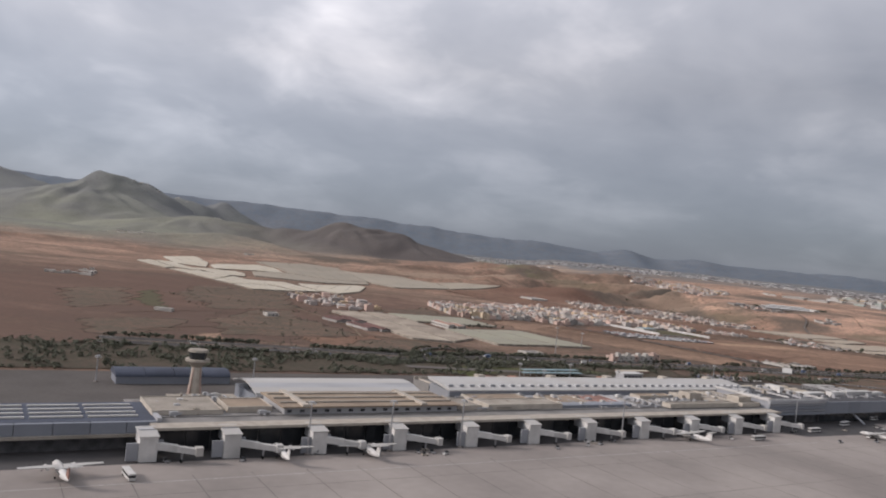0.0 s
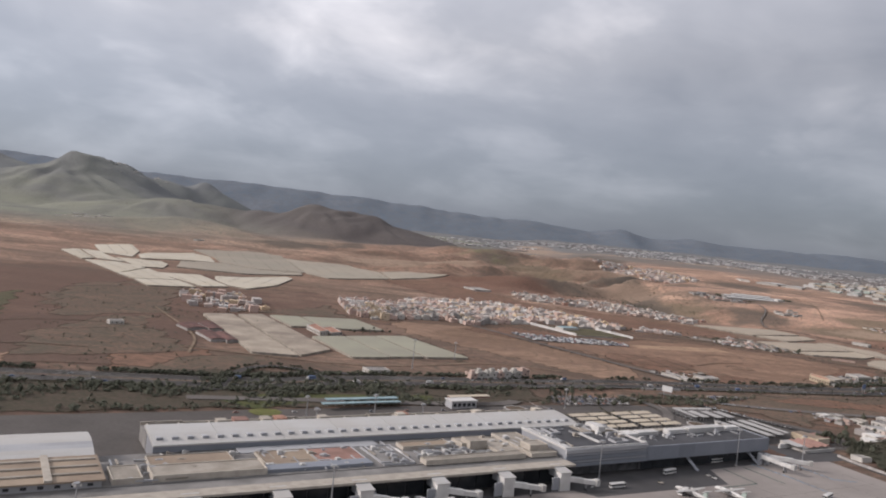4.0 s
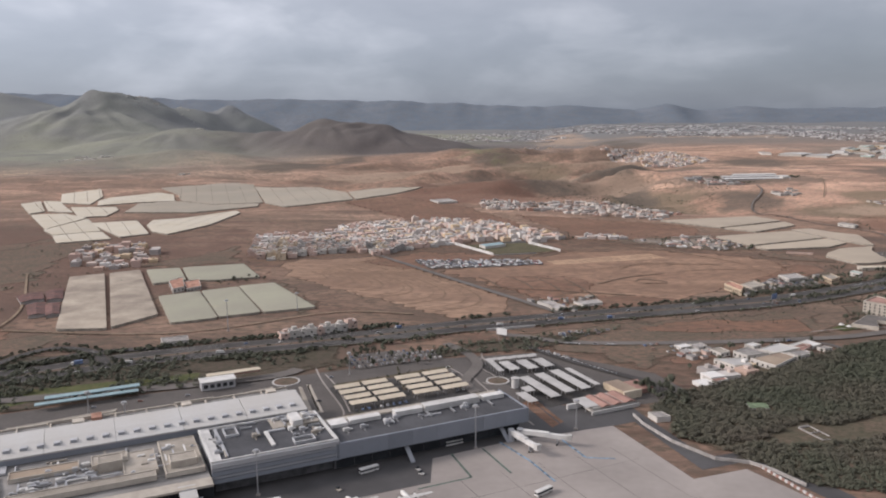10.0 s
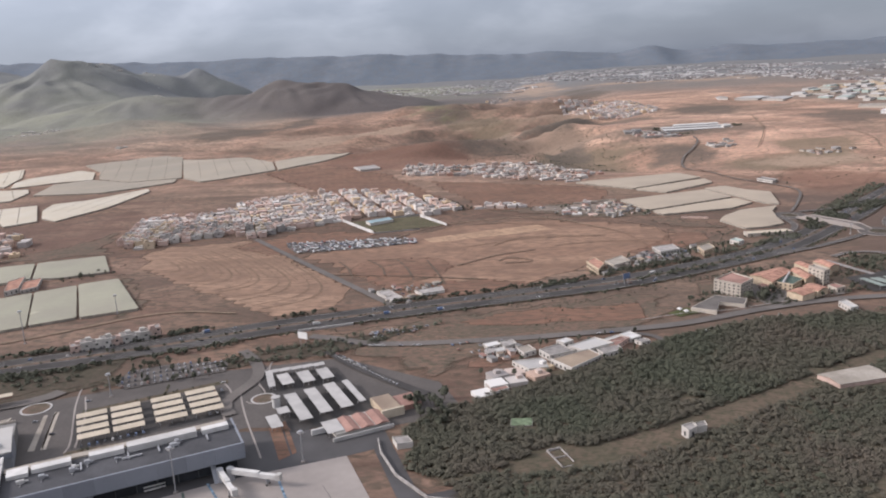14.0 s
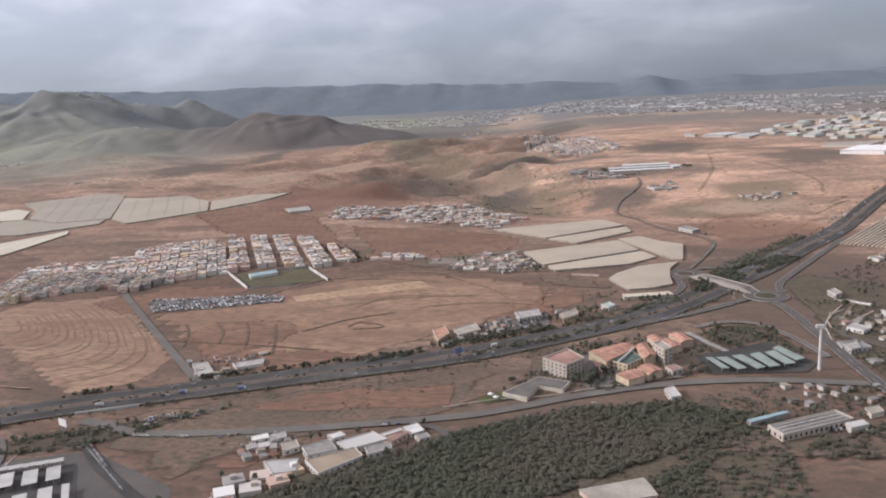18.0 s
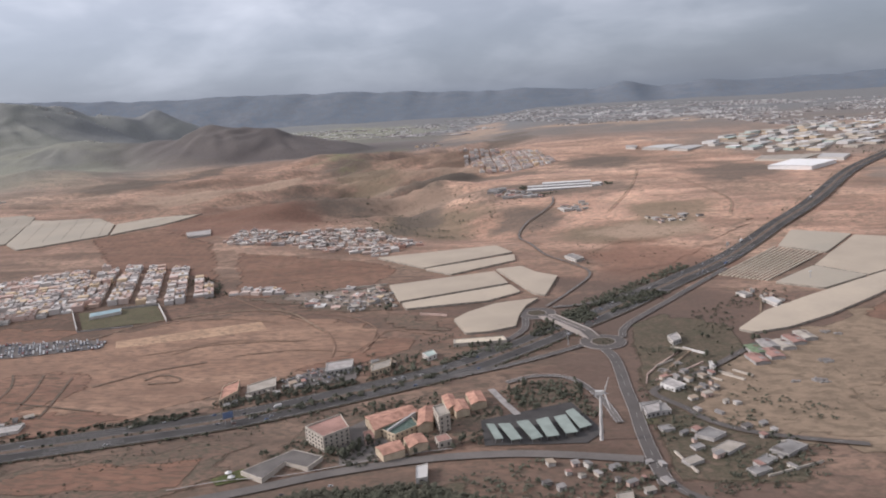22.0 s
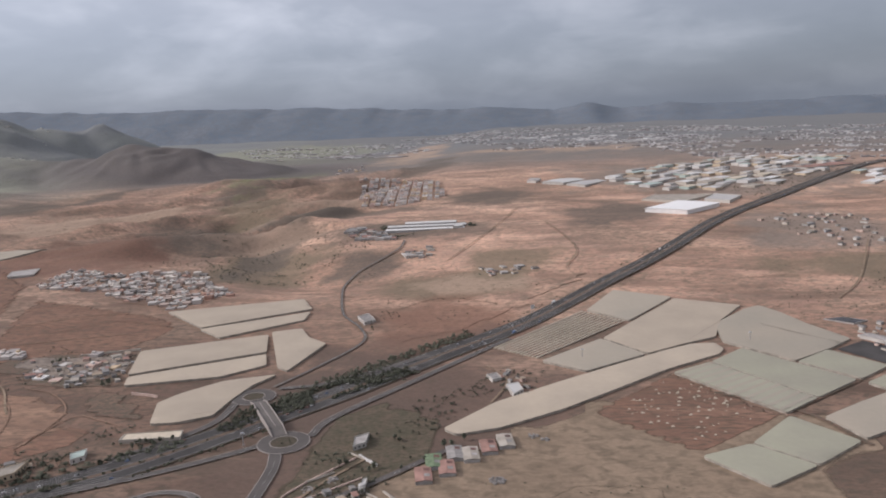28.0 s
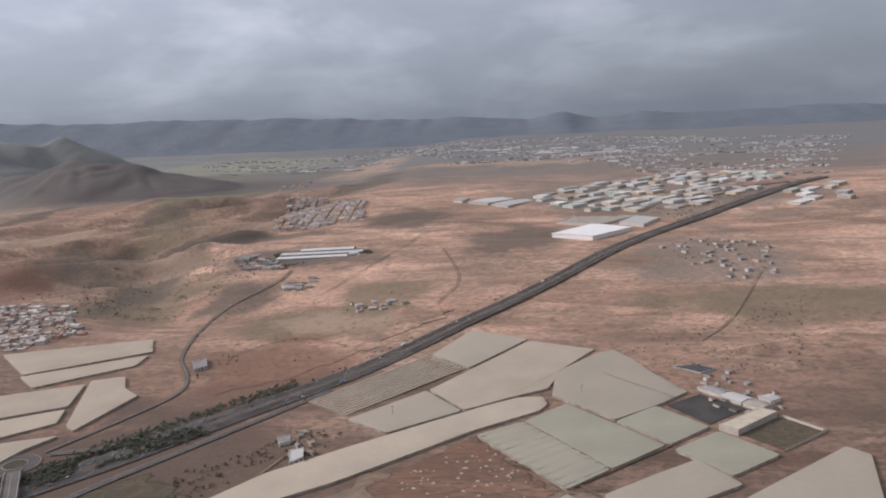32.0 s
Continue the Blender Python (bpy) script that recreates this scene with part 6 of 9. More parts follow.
put("end_wall", Shape().box(-5.6, 4.6, 0.8, 1.8, 0, 3.8), "cream_roof", fs)
put("low_roof", Shape().box(4.2, 14, 4, 16, 0, 2.4), "red_roof", fs)
put("forecourt_wall", Shape().box(-30, -4, -8.4, -7.6, 0, 1.6), "canopy", fs)
put("yard_wall", Shape().box(-36, -28, 2, 3, 0, 2.4), "white", fs)

# striped barrier beyond the apron
b0, b1 = [(357.0, 415.9), (371.0, 387.5)]
for k in range(22):
    q = k / 22
    r = thing("barrier", b0[0] + (b1[0] - b0[0]) * q, b0[1] + (b1[1] - b0[1]) * q, math.degrees(math.atan2(b1[1] - b0[1], b1[0] - b0[0])), label="red and white plastic barrier on asphalt", category="barrier", group="barriers")
    L = math.dist(b0, b1) / 22
    put("block", Shape().profile([(0, 0), (L * 0.9, 0), (L * 0.86, 0.9), (L * 0.04, 0.9)], -0.3, 0.3), "white" if k % 2 else "red_roof", r)

# ---- houses ----
rh = random.Random(11)
WALLS = ("wall_white", "wall_pink", "wall_grey", "wall_white", "wall_pink", "wall_ochre", "wall_grey", "wall_pink")
WORDS = {"wall_white": "white", "wall_grey": "bare grey block", "wall_pink": "pinkish", "wall_ochre": "ochre", "hut": "cream"}


def house(name, x, y, ang, w, d, h, key, windows=2, roof="terrace", group="village houses"):
    e = thing(name, x, y, ang, label="%s flat-roofed %d-storey house with roof terrace" % (WORDS[key], max(1, round(h / 2.1))), category="house", group=group)
    s = Shape().box(-w / 2, w / 2, -d / 2, d / 2, -1.5, h)
    s.box(-w / 2, w / 2, -d / 2, -d / 2 + 0.3, h, h + 0.55).box(-w / 2, w / 2, d / 2 - 0.3, d / 2, h, h + 0.55)
    s.box(-w / 2, -w / 2 + 0.3, -d / 2 + 0.3, d / 2 - 0.3, h, h + 0.55).box(w / 2 - 0.3, w / 2, -d / 2 + 0.3, d / 2 - 0.3, h, h + 0.55)
    put("wall", s, key, e)
    put("roof", Shape().box(-w / 2 + 0.3, w / 2 - 0.3, -d / 2 + 0.3, d / 2 - 0.3, h, h + 0.08), roof, e)
    a, b = rh.choice((-1, 1)), rh.choice((-1, 1))
    put("stair_hut", Shape().box(a * w * 0.2 - 1.4, a * w * 0.2 + 1.4, b * d * 0.2 - 1.3, b * d * 0.2 + 1.3, h, h + 1.7), key, e)
    for k in range(windows):
        z = 0.7 + 2.1 * (k % max(1, round(h / 2.1)))
        q = -w * 0.28 + 0.56 * w * ((k * 7 % 5) / 4)
        put("window", Shape().box(q - 0.6, q + 0.6, -d / 2 - 0.06, -d / 2, z, z + 0.9), "glass", e)
    return e


PROTO = {}
MASS = Shape()      # village houses too far to pick apart
COUNT = 0


def place_house(x, y, ang, kinds=10, low=1.0, windows=2, near=False):
    global COUNT
    sx, sy, sz = rh.uniform(0.9, 1.1), rh.uniform(0.93, 1.04), rh.uniform(0.8, 1.25)
    k = (rh.randrange(kinds), low, windows)
    w, d, h = rh.uniform(7.4, 9.2), rh.uniform(7.8, 8.6), rh.choice((2.2, 3.6, 3.8, 4.2, 5.4)) * low
    if not near or COUNT > 190:
        c, s = math.cos(radians(ang)), math.sin(radians(ang))
        z, w, d, h = land(x, y), w * sx / 2, d * sy / 2, h * sz
        MASS.prism([(x + c * i - s * j, y + s * i + c * j) for i, j in ((-w, -d), (w, -d), (w, d), (-w, d))], z - 2, z + h)
        if rh.random() < 0.7:
            a, b = rh.uniform(-0.6, 0.2) * w, rh.uniform(-0.6, 0.2) * d
            MASS.prism([(x + c * i - s * j, y + s * i + c * j) for i, j in ((a, b), (a + 2.6, b), (a + 2.6, b + 2.4), (a, b + 2.4))], z + h, z + h + 1.6)
        return
    COUNT += 1
    m = pose(x, y, land(x, y) - 0.3, 0, 0, ang) @ Matrix.Diagonal((sx, sy, sz, 1))
    if k in PROTO:
        copy_thing(PROTO[k], m)
    else:
        PROTO[k] = house("house", x, y, ang, w, d, h, WALLS[k[0] % len(WALLS)], windows)


def street_grid(poly, axis, gap=24.0, step=8.4, low=1.0, windows=2, miss=0.06, near=0.0):
    """Back-to-back houses in straight blocks between streets."""
    d = (Vector((*axis[1], 0)) - Vector((*axis[0], 0))).normalized()
    n = Vector((-d.y, d.x, 0))
    o = Vector((*axis[0], 0))
    ang = math.degrees(math.atan2(d.y, d.x)) - 90
    for i in range(-24, 25):
        for side in (-1, 1):
            for j in range(-30, 31):
                q = o + n * (i * gap + side * 4.6) + d * (j * step)
                if inside(q.x, q.y, poly) and rh.random() > miss:
                    place_house(q.x, q.y, ang + (180 if side > 0 else 0), 10, low, windows, q.y < near)


def scatter(poly, count, gap, low=0.8, windows=1, turn=None, near=False):
    x0, x1, y0, y1 = min(p[0] for p in poly), max(p[0] for p in poly), min(p[1] for p in poly), max(p[1] for p in poly)
    done, tries = [], 0
    while len(done) < count and tries < count * 60:
        tries += 1
        x, y = rh.uniform(x0, x1), rh.uniform(y0, y1)
        if inside(x, y, poly) and all((x - a) ** 2 + (y - b) ** 2 > gap * gap for a, b in done):
            done.append((x, y))
            place_house(x, y, (turn if turn is not None else 0) + rh.choice((0, 90)) + rh.uniform(-12, 12), 8, low, windows, near)


V1_WEST = [(78, 879), (55, 942), (41, 1017), (81, 1073), (104, 1082), (150, 990), (196, 922), (187, 916), (144, 878), (121, 842)]
V1_EAST = [(104, 1082), (132, 1094), (211, 1082), (262, 1018), (306, 959), (271, 934), (219, 940), (196, 922), (150, 990)]
street_grid(V1_WEST, [(216, 940), (154, 1077)], 18.6, 8.4, near=905)
street_grid(V1_EAST, [(216, 940), (154, 1077)], 25.0, 8.4, near=905)
street_grid([(2, 834), (-30, 912), (-21, 950), (29, 954), (78, 905), (89, 860), (49, 832), (28, 808)], [(32, 817), (-8, 953)], 19, 8.2, near=905)
street_grid([(10, 824), (-13, 890), (26, 961), (52, 990), (77, 890), (71, 853)], [(65, 835), (26, 966)], 19, 8.2, near=905)
scatter([(-140, 765), (-184, 855), (-178, 888), (-114, 870), (-74, 802), (-77, 771), (-88, 746)], 46, 8.5, 1.0, 2, 20, True)
HAMLET = [(195, 1218), (187, 1299), (281, 1282), (375, 1287), (407, 1231), (455, 1179), (418, 1120), (381, 1133), (284, 1200)]
MASS, keep_mass = Shape(), MASS
scatter(HAMLET, 190, 7.3, 0.62, 1, 15)
tagged(piece("village", MASS.done("village", M["red_village"])), "hamlet of low houses with white walls and reddish roofs", "village", kind="stuff")
MASS = keep_mass
scatter([(311, 969), (348, 983), (366, 960), (324, 957)], 12, 9, 0.7, 1)
scatter([(388, 959), (431, 979), (465, 936), (462, 898), (409, 918)], 8, 13, 0.45, 1)
street_grid([(477, 1675), (408, 1952), (564, 1960), (609, 1751), (560, 1694)], [(514, 1723), (487, 1914)], 22, 9, 0.9, 0)
scatter([(214, 2446), (257, 2617), (341, 2237), (259, 2258)], 12, 14, 0.9, 0)

# ---- vegetation ----
def crown(r, h, z, n, size, seed, up=0.55):
    g, s = random.Random(seed), Shape()
    lobes = [(g.uniform(-0.45, 0.45) * r, g.uniform(-0.45, 0.45) * r, z + g.uniform(0.25, 0.8) * h, g.uniform(0.45, 0.75) * r) for _ in range(6)]
    for i in range(n):
        cx, cy, cz, cr = lobes[i % 6]
        d = Vector((g.gauss(0, 1), g.gauss(0, 1), g.gauss(0, 0.8))).normalized() * cr * g.uniform(0.6, 1.0)
        c = Vector((cx, cy, max(z * 0.8, cz + d.z * h / (2 * r))))
        c.x += d.x
        c.y += d.y
        a = (d.normalized() * 1.1 + Vector((g.gauss(0, 0.45), g.gauss(0, 0.45), up + g.gauss(0, 0.35)))).normalized()
        b = a.orthogonal().normalized()
        e = a.cross(b)
        q = size * g.uniform(0.6, 1.3)
        s.add([c + b * q, c + e * q * 0.7, c - b * q, c - e * q * 0.7], [(0, 1, 2, 3)])
    return s


TREES = []
for k in range(5):
    r, h, z = (2.0, 3.2, 1.4) if k < 3 else (1.5, 4.2, 1.8)
    t = thing("tree", 0, 0, z=0, label="dark green bushy tree in dry ground", category="tree", group="trees")
    tr = Shape().tube((0, 0, -0.3), (0.1, 0, z + 0.5), 0.2, 0.13, 6)
    for q in range(4):
        g = q * 1.6 + k
        tr.tube((0.1, 0, z), (0.9 * math.cos(g), 0.9 * math.sin(g), z + h * 0.5), 0.1, 0.04, 5)
    put("trunk", tr, "bark", t)
    put("crown", crown(r, h, z, 130, 0.55, 40 + k), "leaf", t)
    TREES.append([t, False])


AVOID = [[(463, 620), (483, 647), (502, 639), (497, 625), (479, 613)], [(484, 658), (499, 676), (510, 658), (498, 644)], [(510, 678), (531, 695), (546, 694), (550, 672), (530, 656), (519, 660)], [(522, 645), (534, 655), (546, 662), (551, 651), (530, 634)], [(546, 681), (552, 687), (560, 672), (552, 666)], [(546, 712), (570, 719), (575, 702), (556, 686)], [(571, 685), (618, 710), (634, 672), (625, 659), (576, 655)]]


def plant_tree(x, y, s=1.0):
    if any(inside(x, y, q) for q in AVOID):
        return
    k = TREES[rh.randrange(5)]
    s *= 0.8
    m = pose(x, y, land(x, y), 0, 0, rh.uniform(0, 360)) @ Matrix.Diagonal((s, s, s * rh.uniform(0.85, 1.2), 1))
    if k[1]:
        copy_thing(k[0], m)
    else:
        k[0].matrix_basis, k[1] = m, True


def grove(poly, count, lo=0.7, hi=1.3):
    x0, x1, y0, y1 = min(p[0] for p in poly), max(p[0] for p in poly), min(p[1] for p in poly), max(p[1] for p in poly)
    n = 0
    while n < count:
        x, y = rh.uniform(x0, x1), rh.uniform(y0, y1)
        if inside(x, y, poly):
            plant_tree(x, y, rh.uniform(lo, hi))
            n += 1


BARE = []      # car parks and yards kept free of bushes


def woods(name, poly, count, label, lo, hi, key="forest", leaves=88, keep=0.0):
    """Trees and bushes that nobody could count, as one."""
    x0, x1, y0, y1 = min(p[0] for p in poly), max(p[0] for p in poly), min(p[1] for p in poly), max(p[1] for p in poly)
    kinds = [crown(1.0, 1.2, 0.4, leaves, 0.33 - 0.0012 * leaves, 70 + i, 2.4 if key == "forest" else 1.3) for i in range(7)]
    arr = [np.array(c.v) for c in kinds]
    vs, n = [], 0
    while n < count:
        x, y = rh.uniform(x0, x1), rh.uniform(y0, y1)
        if not inside(x, y, poly) or any(inside(x, y, q) for q in BARE + AVOID) or noise.noise((x * 0.035, y * 0.035, 9.0)) < keep:
            if rh.random() < 0.004:
                n += 1
            continue
        s, g = rh.uniform(lo, hi), rh.uniform(0, 6.28)
        a = arr[n % 7] * (s, s, s * rh.uniform(0.8, 1.25))
        c_, s_ = math.cos(g), math.sin(g)
        vs.append(np.stack([a[:, 0] * c_ - a[:, 1] * s_ + x, a[:, 0] * s_ + a[:, 1] * c_ + y, a[:, 2] + land(x, y) - 0.25 * s], 1))
        n += 1
    v = np.concatenate(vs)
    me = quads(name, v, M[key])
    return tagged(piece(name, me), label, "woodland", kind="stuff")


LOT3 = [(173.7, 515.7), (171.1, 534.3), (189.0, 543.5), (218.7, 547.8), (223.3, 533.7), (202.8, 524.2), (181.6, 511.4)]
BARE += [LOT3, [(566, 1416), (679, 1429), (682, 1523), (563, 1513)]]
GLADE = [(386, 454), (402, 459), (435, 481), (486, 518), (504, 530), (508, 524), (470, 496), (442, 474), (408, 449), (394, 444)]
BARE += [[(366, 482), (378, 483), (379, 472), (366, 472)], [(383, 462), (391, 460), (396, 443), (386, 440)], GLADE, [(500, 536), (530, 538), (535, 519), (505, 509)], [(318, 466), (334, 462), (330, 448), (320, 446)]]
WOOD = [(324, 470), (334, 487), (352, 500), (366, 509), (388, 526), (412, 546), (434, 566), (446, 577), (470, 590), (500, 607), (530, 612), (556, 616), (576, 602), (560, 574), (520, 545), (500, 528), (470, 505), (436, 482), (402, 460), (382, 458), (364, 440), (346, 432), (330, 440)]
field([(318, 470), (366, 512), (446, 580), (500, 610), (560, 620), (600, 600), (590, 520), (520, 462), (464, 396), (372, 398), (344, 424)], "wood_floor", "dark woodland floor beside the apron")
woods("woodland", WOOD, 7400, "dense dark green wood of bushy trees", 0.9, 2.1, leaves=60, keep=-0.75)
THIN = [(346, 430), (364, 438), (384, 440), (404, 444), (444, 470), (468, 490), (508, 520), (540, 545), (560, 560), (520, 470), (463, 400), (416, 395), (372, 402)]
woods("scrub_wood", THIN, 5200, "dark bushes and low trees on scrubby ground", 0.6, 1.7, leaves=52, keep=-0.62)
EAST = [(540, 612), (500, 520), (460, 400), (560, 440), (588, 520), (594, 604)]
field(EAST, "wood_floor", "dark scrubby ground beyond the wood")
woods("scrub_wood", EAST, 1500, "scattered dark trees on scrubby ground", 0.7, 1.8, leaves=52, keep=-0.35)
RIGHT = [(574, 606), (556.1, 558.9), (640.7, 557.0), (676, 567), (654, 604), (613, 577)]
field(RIGHT, "dark_earth", "dark dry ground round the works")
woods("scrub_wood", RIGHT, 220, "scattered dark bushes on dry ground", 0.8, 2.0, keep=0.0)

# bushes along the motorway and its slip roads
def hedge(name, line, offset, spread, every, lo, hi, label):
    kinds = [np.array(crown(1.0, 1.2, 0.35, 30, 0.36, 90 + i).v) for i in range(5)]
    vs = []
    for i in range(len(line) - 1):
        d = line[i + 1] - line[i]
        nrm = Vector((-d.y, d.x, 0)).normalized()
        for _ in range(max(1, int(d.length / every))):
            q = line[i] + d * rh.random() + nrm * (offset + rh.uniform(-spread, spread))
            if noise.noise((q.x * 0.03, q.y * 0.03, offset)) < -0.05 - 0.28 * (abs(offset) < 9):
                continue
            if rh.random() < 0.55 * sm(820, 980, q.y):
                continue
            s = rh.uniform(lo, hi) * (1 - 0.5 * sm(880, 1150, q.y))
            vs.append(kinds[rh.randrange(5)] * (s, s, s) + (q.x, q.y, land(q.x, q.y)))
    v = np.concatenate(vs)
    me = quads(name, v, M["leaf"])
    return tagged(piece(name, me), label, "bushes", kind="stuff")


hedge("hedge", HW, 0, 0.7, 4, 0.5, 1.3, "low dark bushes on the motorway's median")
hedge("hedge", HW, 16.2, 2.4, 1.5, 0.8, 2.2, "dark bushes and trees along the motorway")
hedge("hedge", HW, -16.0, 1.8, 4.0, 0.6, 1.6, "dark bushes and trees along the motorway")
NEAR_HW = [p for p in HW if p.x < 215]
hedge("hedge", NEAR_HW, 17.5, 3.0, 1.1, 0.9, 2.2, "dense dark trees along the motorway")
hedge("hedge", NEAR_HW, -17.0, 3.0, 1.1, 0.9, 2.2, "dense dark trees along the motorway")
VERGE = [(-80.0, 424.4), (-37.0, 461.2), (-13.9, 493.6), (64.7, 518.7), (151.6, 541.2), (151.0, 521.4), (92.9, 478.8), (33.7, 459.3), (-13.2, 425.0)]
woods("shrubbery", VERGE, 620, "dark shrubs and palms beside the airport road", 0.7, 1.9, "leaf", keep=-0.1)
grove(VERGE, 20)
woods("shrubbery", LANDSIDE, 1900, "dark trees and shrubs beside the airport road", 0.8, 2.2, "leaf", 34, keep=-0.15)
grove(LANDSIDE, 24, 0.8, 1.4)
grove([(159.8, 525.4), (175.0, 541.1), (210.5, 550.6), (239.8, 546.4), (222.3, 525.3), (175.0, 515.3)], 36, 0.8, 1.3)
grove([(320.9, 497.7), (328.8, 509.3), (340.0, 503.5), (344.1, 469.7), (330.6, 474.2)], 26, 1.0, 1.7)
grove([(578, 727), (599, 746), (622, 742), (630, 720), (627, 700), (587, 695)], 20, 0.6, 1.1)
grove([(505, 648), (514, 657), (520, 639), (511, 636)], 6, 0.8, 1.2)
grove([(14, 715), (44, 745), (54, 729), (27, 699)], 22, 0.6, 1.0)
grove([(548, 804), (565, 812), (571, 802), (554, 794)], 8, 0.8, 1.2)
grove([(594, 855), (625, 878), (623, 847), (598, 833)], 10)
grove([(636, 1020), (630, 1091), (651, 1020)], 3)
grove([(131, 561), (168, 580), (171, 564), (137.7, 546.8)], 12, 0.7, 1.1)
SCRUB = [(667, 675), (694, 737), (757, 769), (827, 786), (875, 794), (827, 670), (678, 664)]
woods("scrub", SCRUB, 260, "small dry bushes on pale grassland", 0.25, 0.8, "leaf", 24, keep=0.0)
woods("scrub", [(552, 1264), (612, 1339), (809, 1261), (771, 1160), (663, 1034)], 240, "small dry bushes on a bare slope", 0.4, 1.3, "leaf", 24, keep=0.1)
woods("scrub", [(155, 1671), (236, 1893), (422, 1688), (552, 1264), (487, 1228), (353, 1328)], 420, "dry bushes in a gully", 0.6, 2.0, "leaf", 24, keep=0.0)
woods("scrub", [(988, 1108), (1084, 1208), (1188, 1258), (1112, 1058), (1036, 1033)], 300, "small dry bushes on scrubland", 0.4, 1.2, "leaf", 24, keep=0.0)
woods("scrub", [(-85.3, 430.5), (-292, 757), (-192, 958), (-62, 804), (-23, 622), (-18.4, 501.8)], 420, "small dark bushes on the dry plain", 0.4, 1.3, "leaf", 24, keep=0.05)
woods("scrub", [(234.3, 558.2), (253, 586), (336, 628), (460, 662), (448, 604), (368, 567), (323.6, 518.6), (297.5, 549.5)], 240, "low dry bushes on waste ground", 0.2, 0.6, "leaf", 24, keep=0.0)

for poly, n_, lo_, hi_ in (([(419, 707), (454, 728), (511, 753), (513, 746), (458, 718), (423, 701)], 150, 0.7, 1.9), ([(373, 676), (409, 696), (413, 688), (379, 671)], 80, 0.8, 2.0), ([(659, 675), (716, 733), (752, 700), (725, 628), (662, 625)], 260, 0.5, 1.5),
                           ([(260, 1347), (383, 1382), (519, 1399), (622, 1453), (591, 1382), (513, 1288), (407, 1228), (298, 1279)], 420, 0.5, 1.5), ([(344, 918), (363, 996), (461, 972), (475, 909), (420, 885)], 130, 0.5, 1.4), ([(934, 1870), (1123, 1777), (1335, 1935), (1264, 2002), (1015, 1956)], 160, 0.6, 1.4)):
    woods("scrub", poly, n_, "dark bushes and small trees on dry ground", lo_, hi_, "leaf", 26, keep=-0.1)

MOUND = [(331, 606), (362, 626), (437, 640), (440, 612), (370, 596)]
field(MOUND, "red_earth", "rough reddish earth mound between motorway and road", 6)
woods("scrub", MOUND, 60, "low bushes on a rough earth mound", 0.3, 0.9, "leaf", 24, keep=0.0)
woods("scrub", [(747, 925), (760, 948), (790, 940), (786, 895), (765, 885)], 60, "dark trees round a small farm", 0.6, 1.7, "leaf", 28, keep=-0.4)
woods("scrub", [(1010, 1620), (1100, 1780), (1300, 2000), (1340, 1990), (1120, 1660)], 200, "dark trees between motorway and estate", 0.8, 2.0, "leaf", 28, keep=-0.2)
woods("scrub", [(580, 612), (640, 640), (690, 620), (660, 570), (600, 580)], 170, "dark bushes round the works", 0.5, 1.6, "leaf", 28, keep=-0.2)

for poly, n_ in (([(505, 750), (520, 776), (560, 800), (580, 812), (584, 804), (560, 786), (525, 760)], 90), ([(590, 830), (612, 872), (640, 905), (652, 898), (622, 856), (600, 822)], 90), ([(440, 690), (500, 726), (545, 762), (548, 757), (505, 720), (445, 684)], 80)):
    woods("shrubbery", poly, n_, "dark trees along the motorway's edge", 1.0, 2.3, "leaf", 30, keep=-0.35)

woods("scrub", [(665, 832), (700, 880), (758, 945), (760, 905), (728, 832), (690, 815)], 150, "dark bushes on brown ground below the nets", 0.5, 1.5, "leaf", 28, keep=0.0)
woods("scrub", [(480, 790), (500, 840), (545, 830), (540, 800), (500, 770)], 60, "dark bushes beside the roadside buildings", 0.5, 1.4, "leaf", 28, keep=0.0)

for x, y, q in ((380, 566, 1.2), (398, 549, 1.1), (405, 575, 1.0), (419, 552, 1.2), (427, 560, 1.1), (371, 548, 1.2), (383, 570, 0.9), (436, 560, 1.2), (400, 576, 1.0), (362, 522, 1.1), (368, 528, 1.0), (384, 527, 1.2), (411, 545, 1.3), (352, 530, 1.0), (430, 586, 1.0), (414, 582, 0.9)):
    plant_tree(x, y, q)

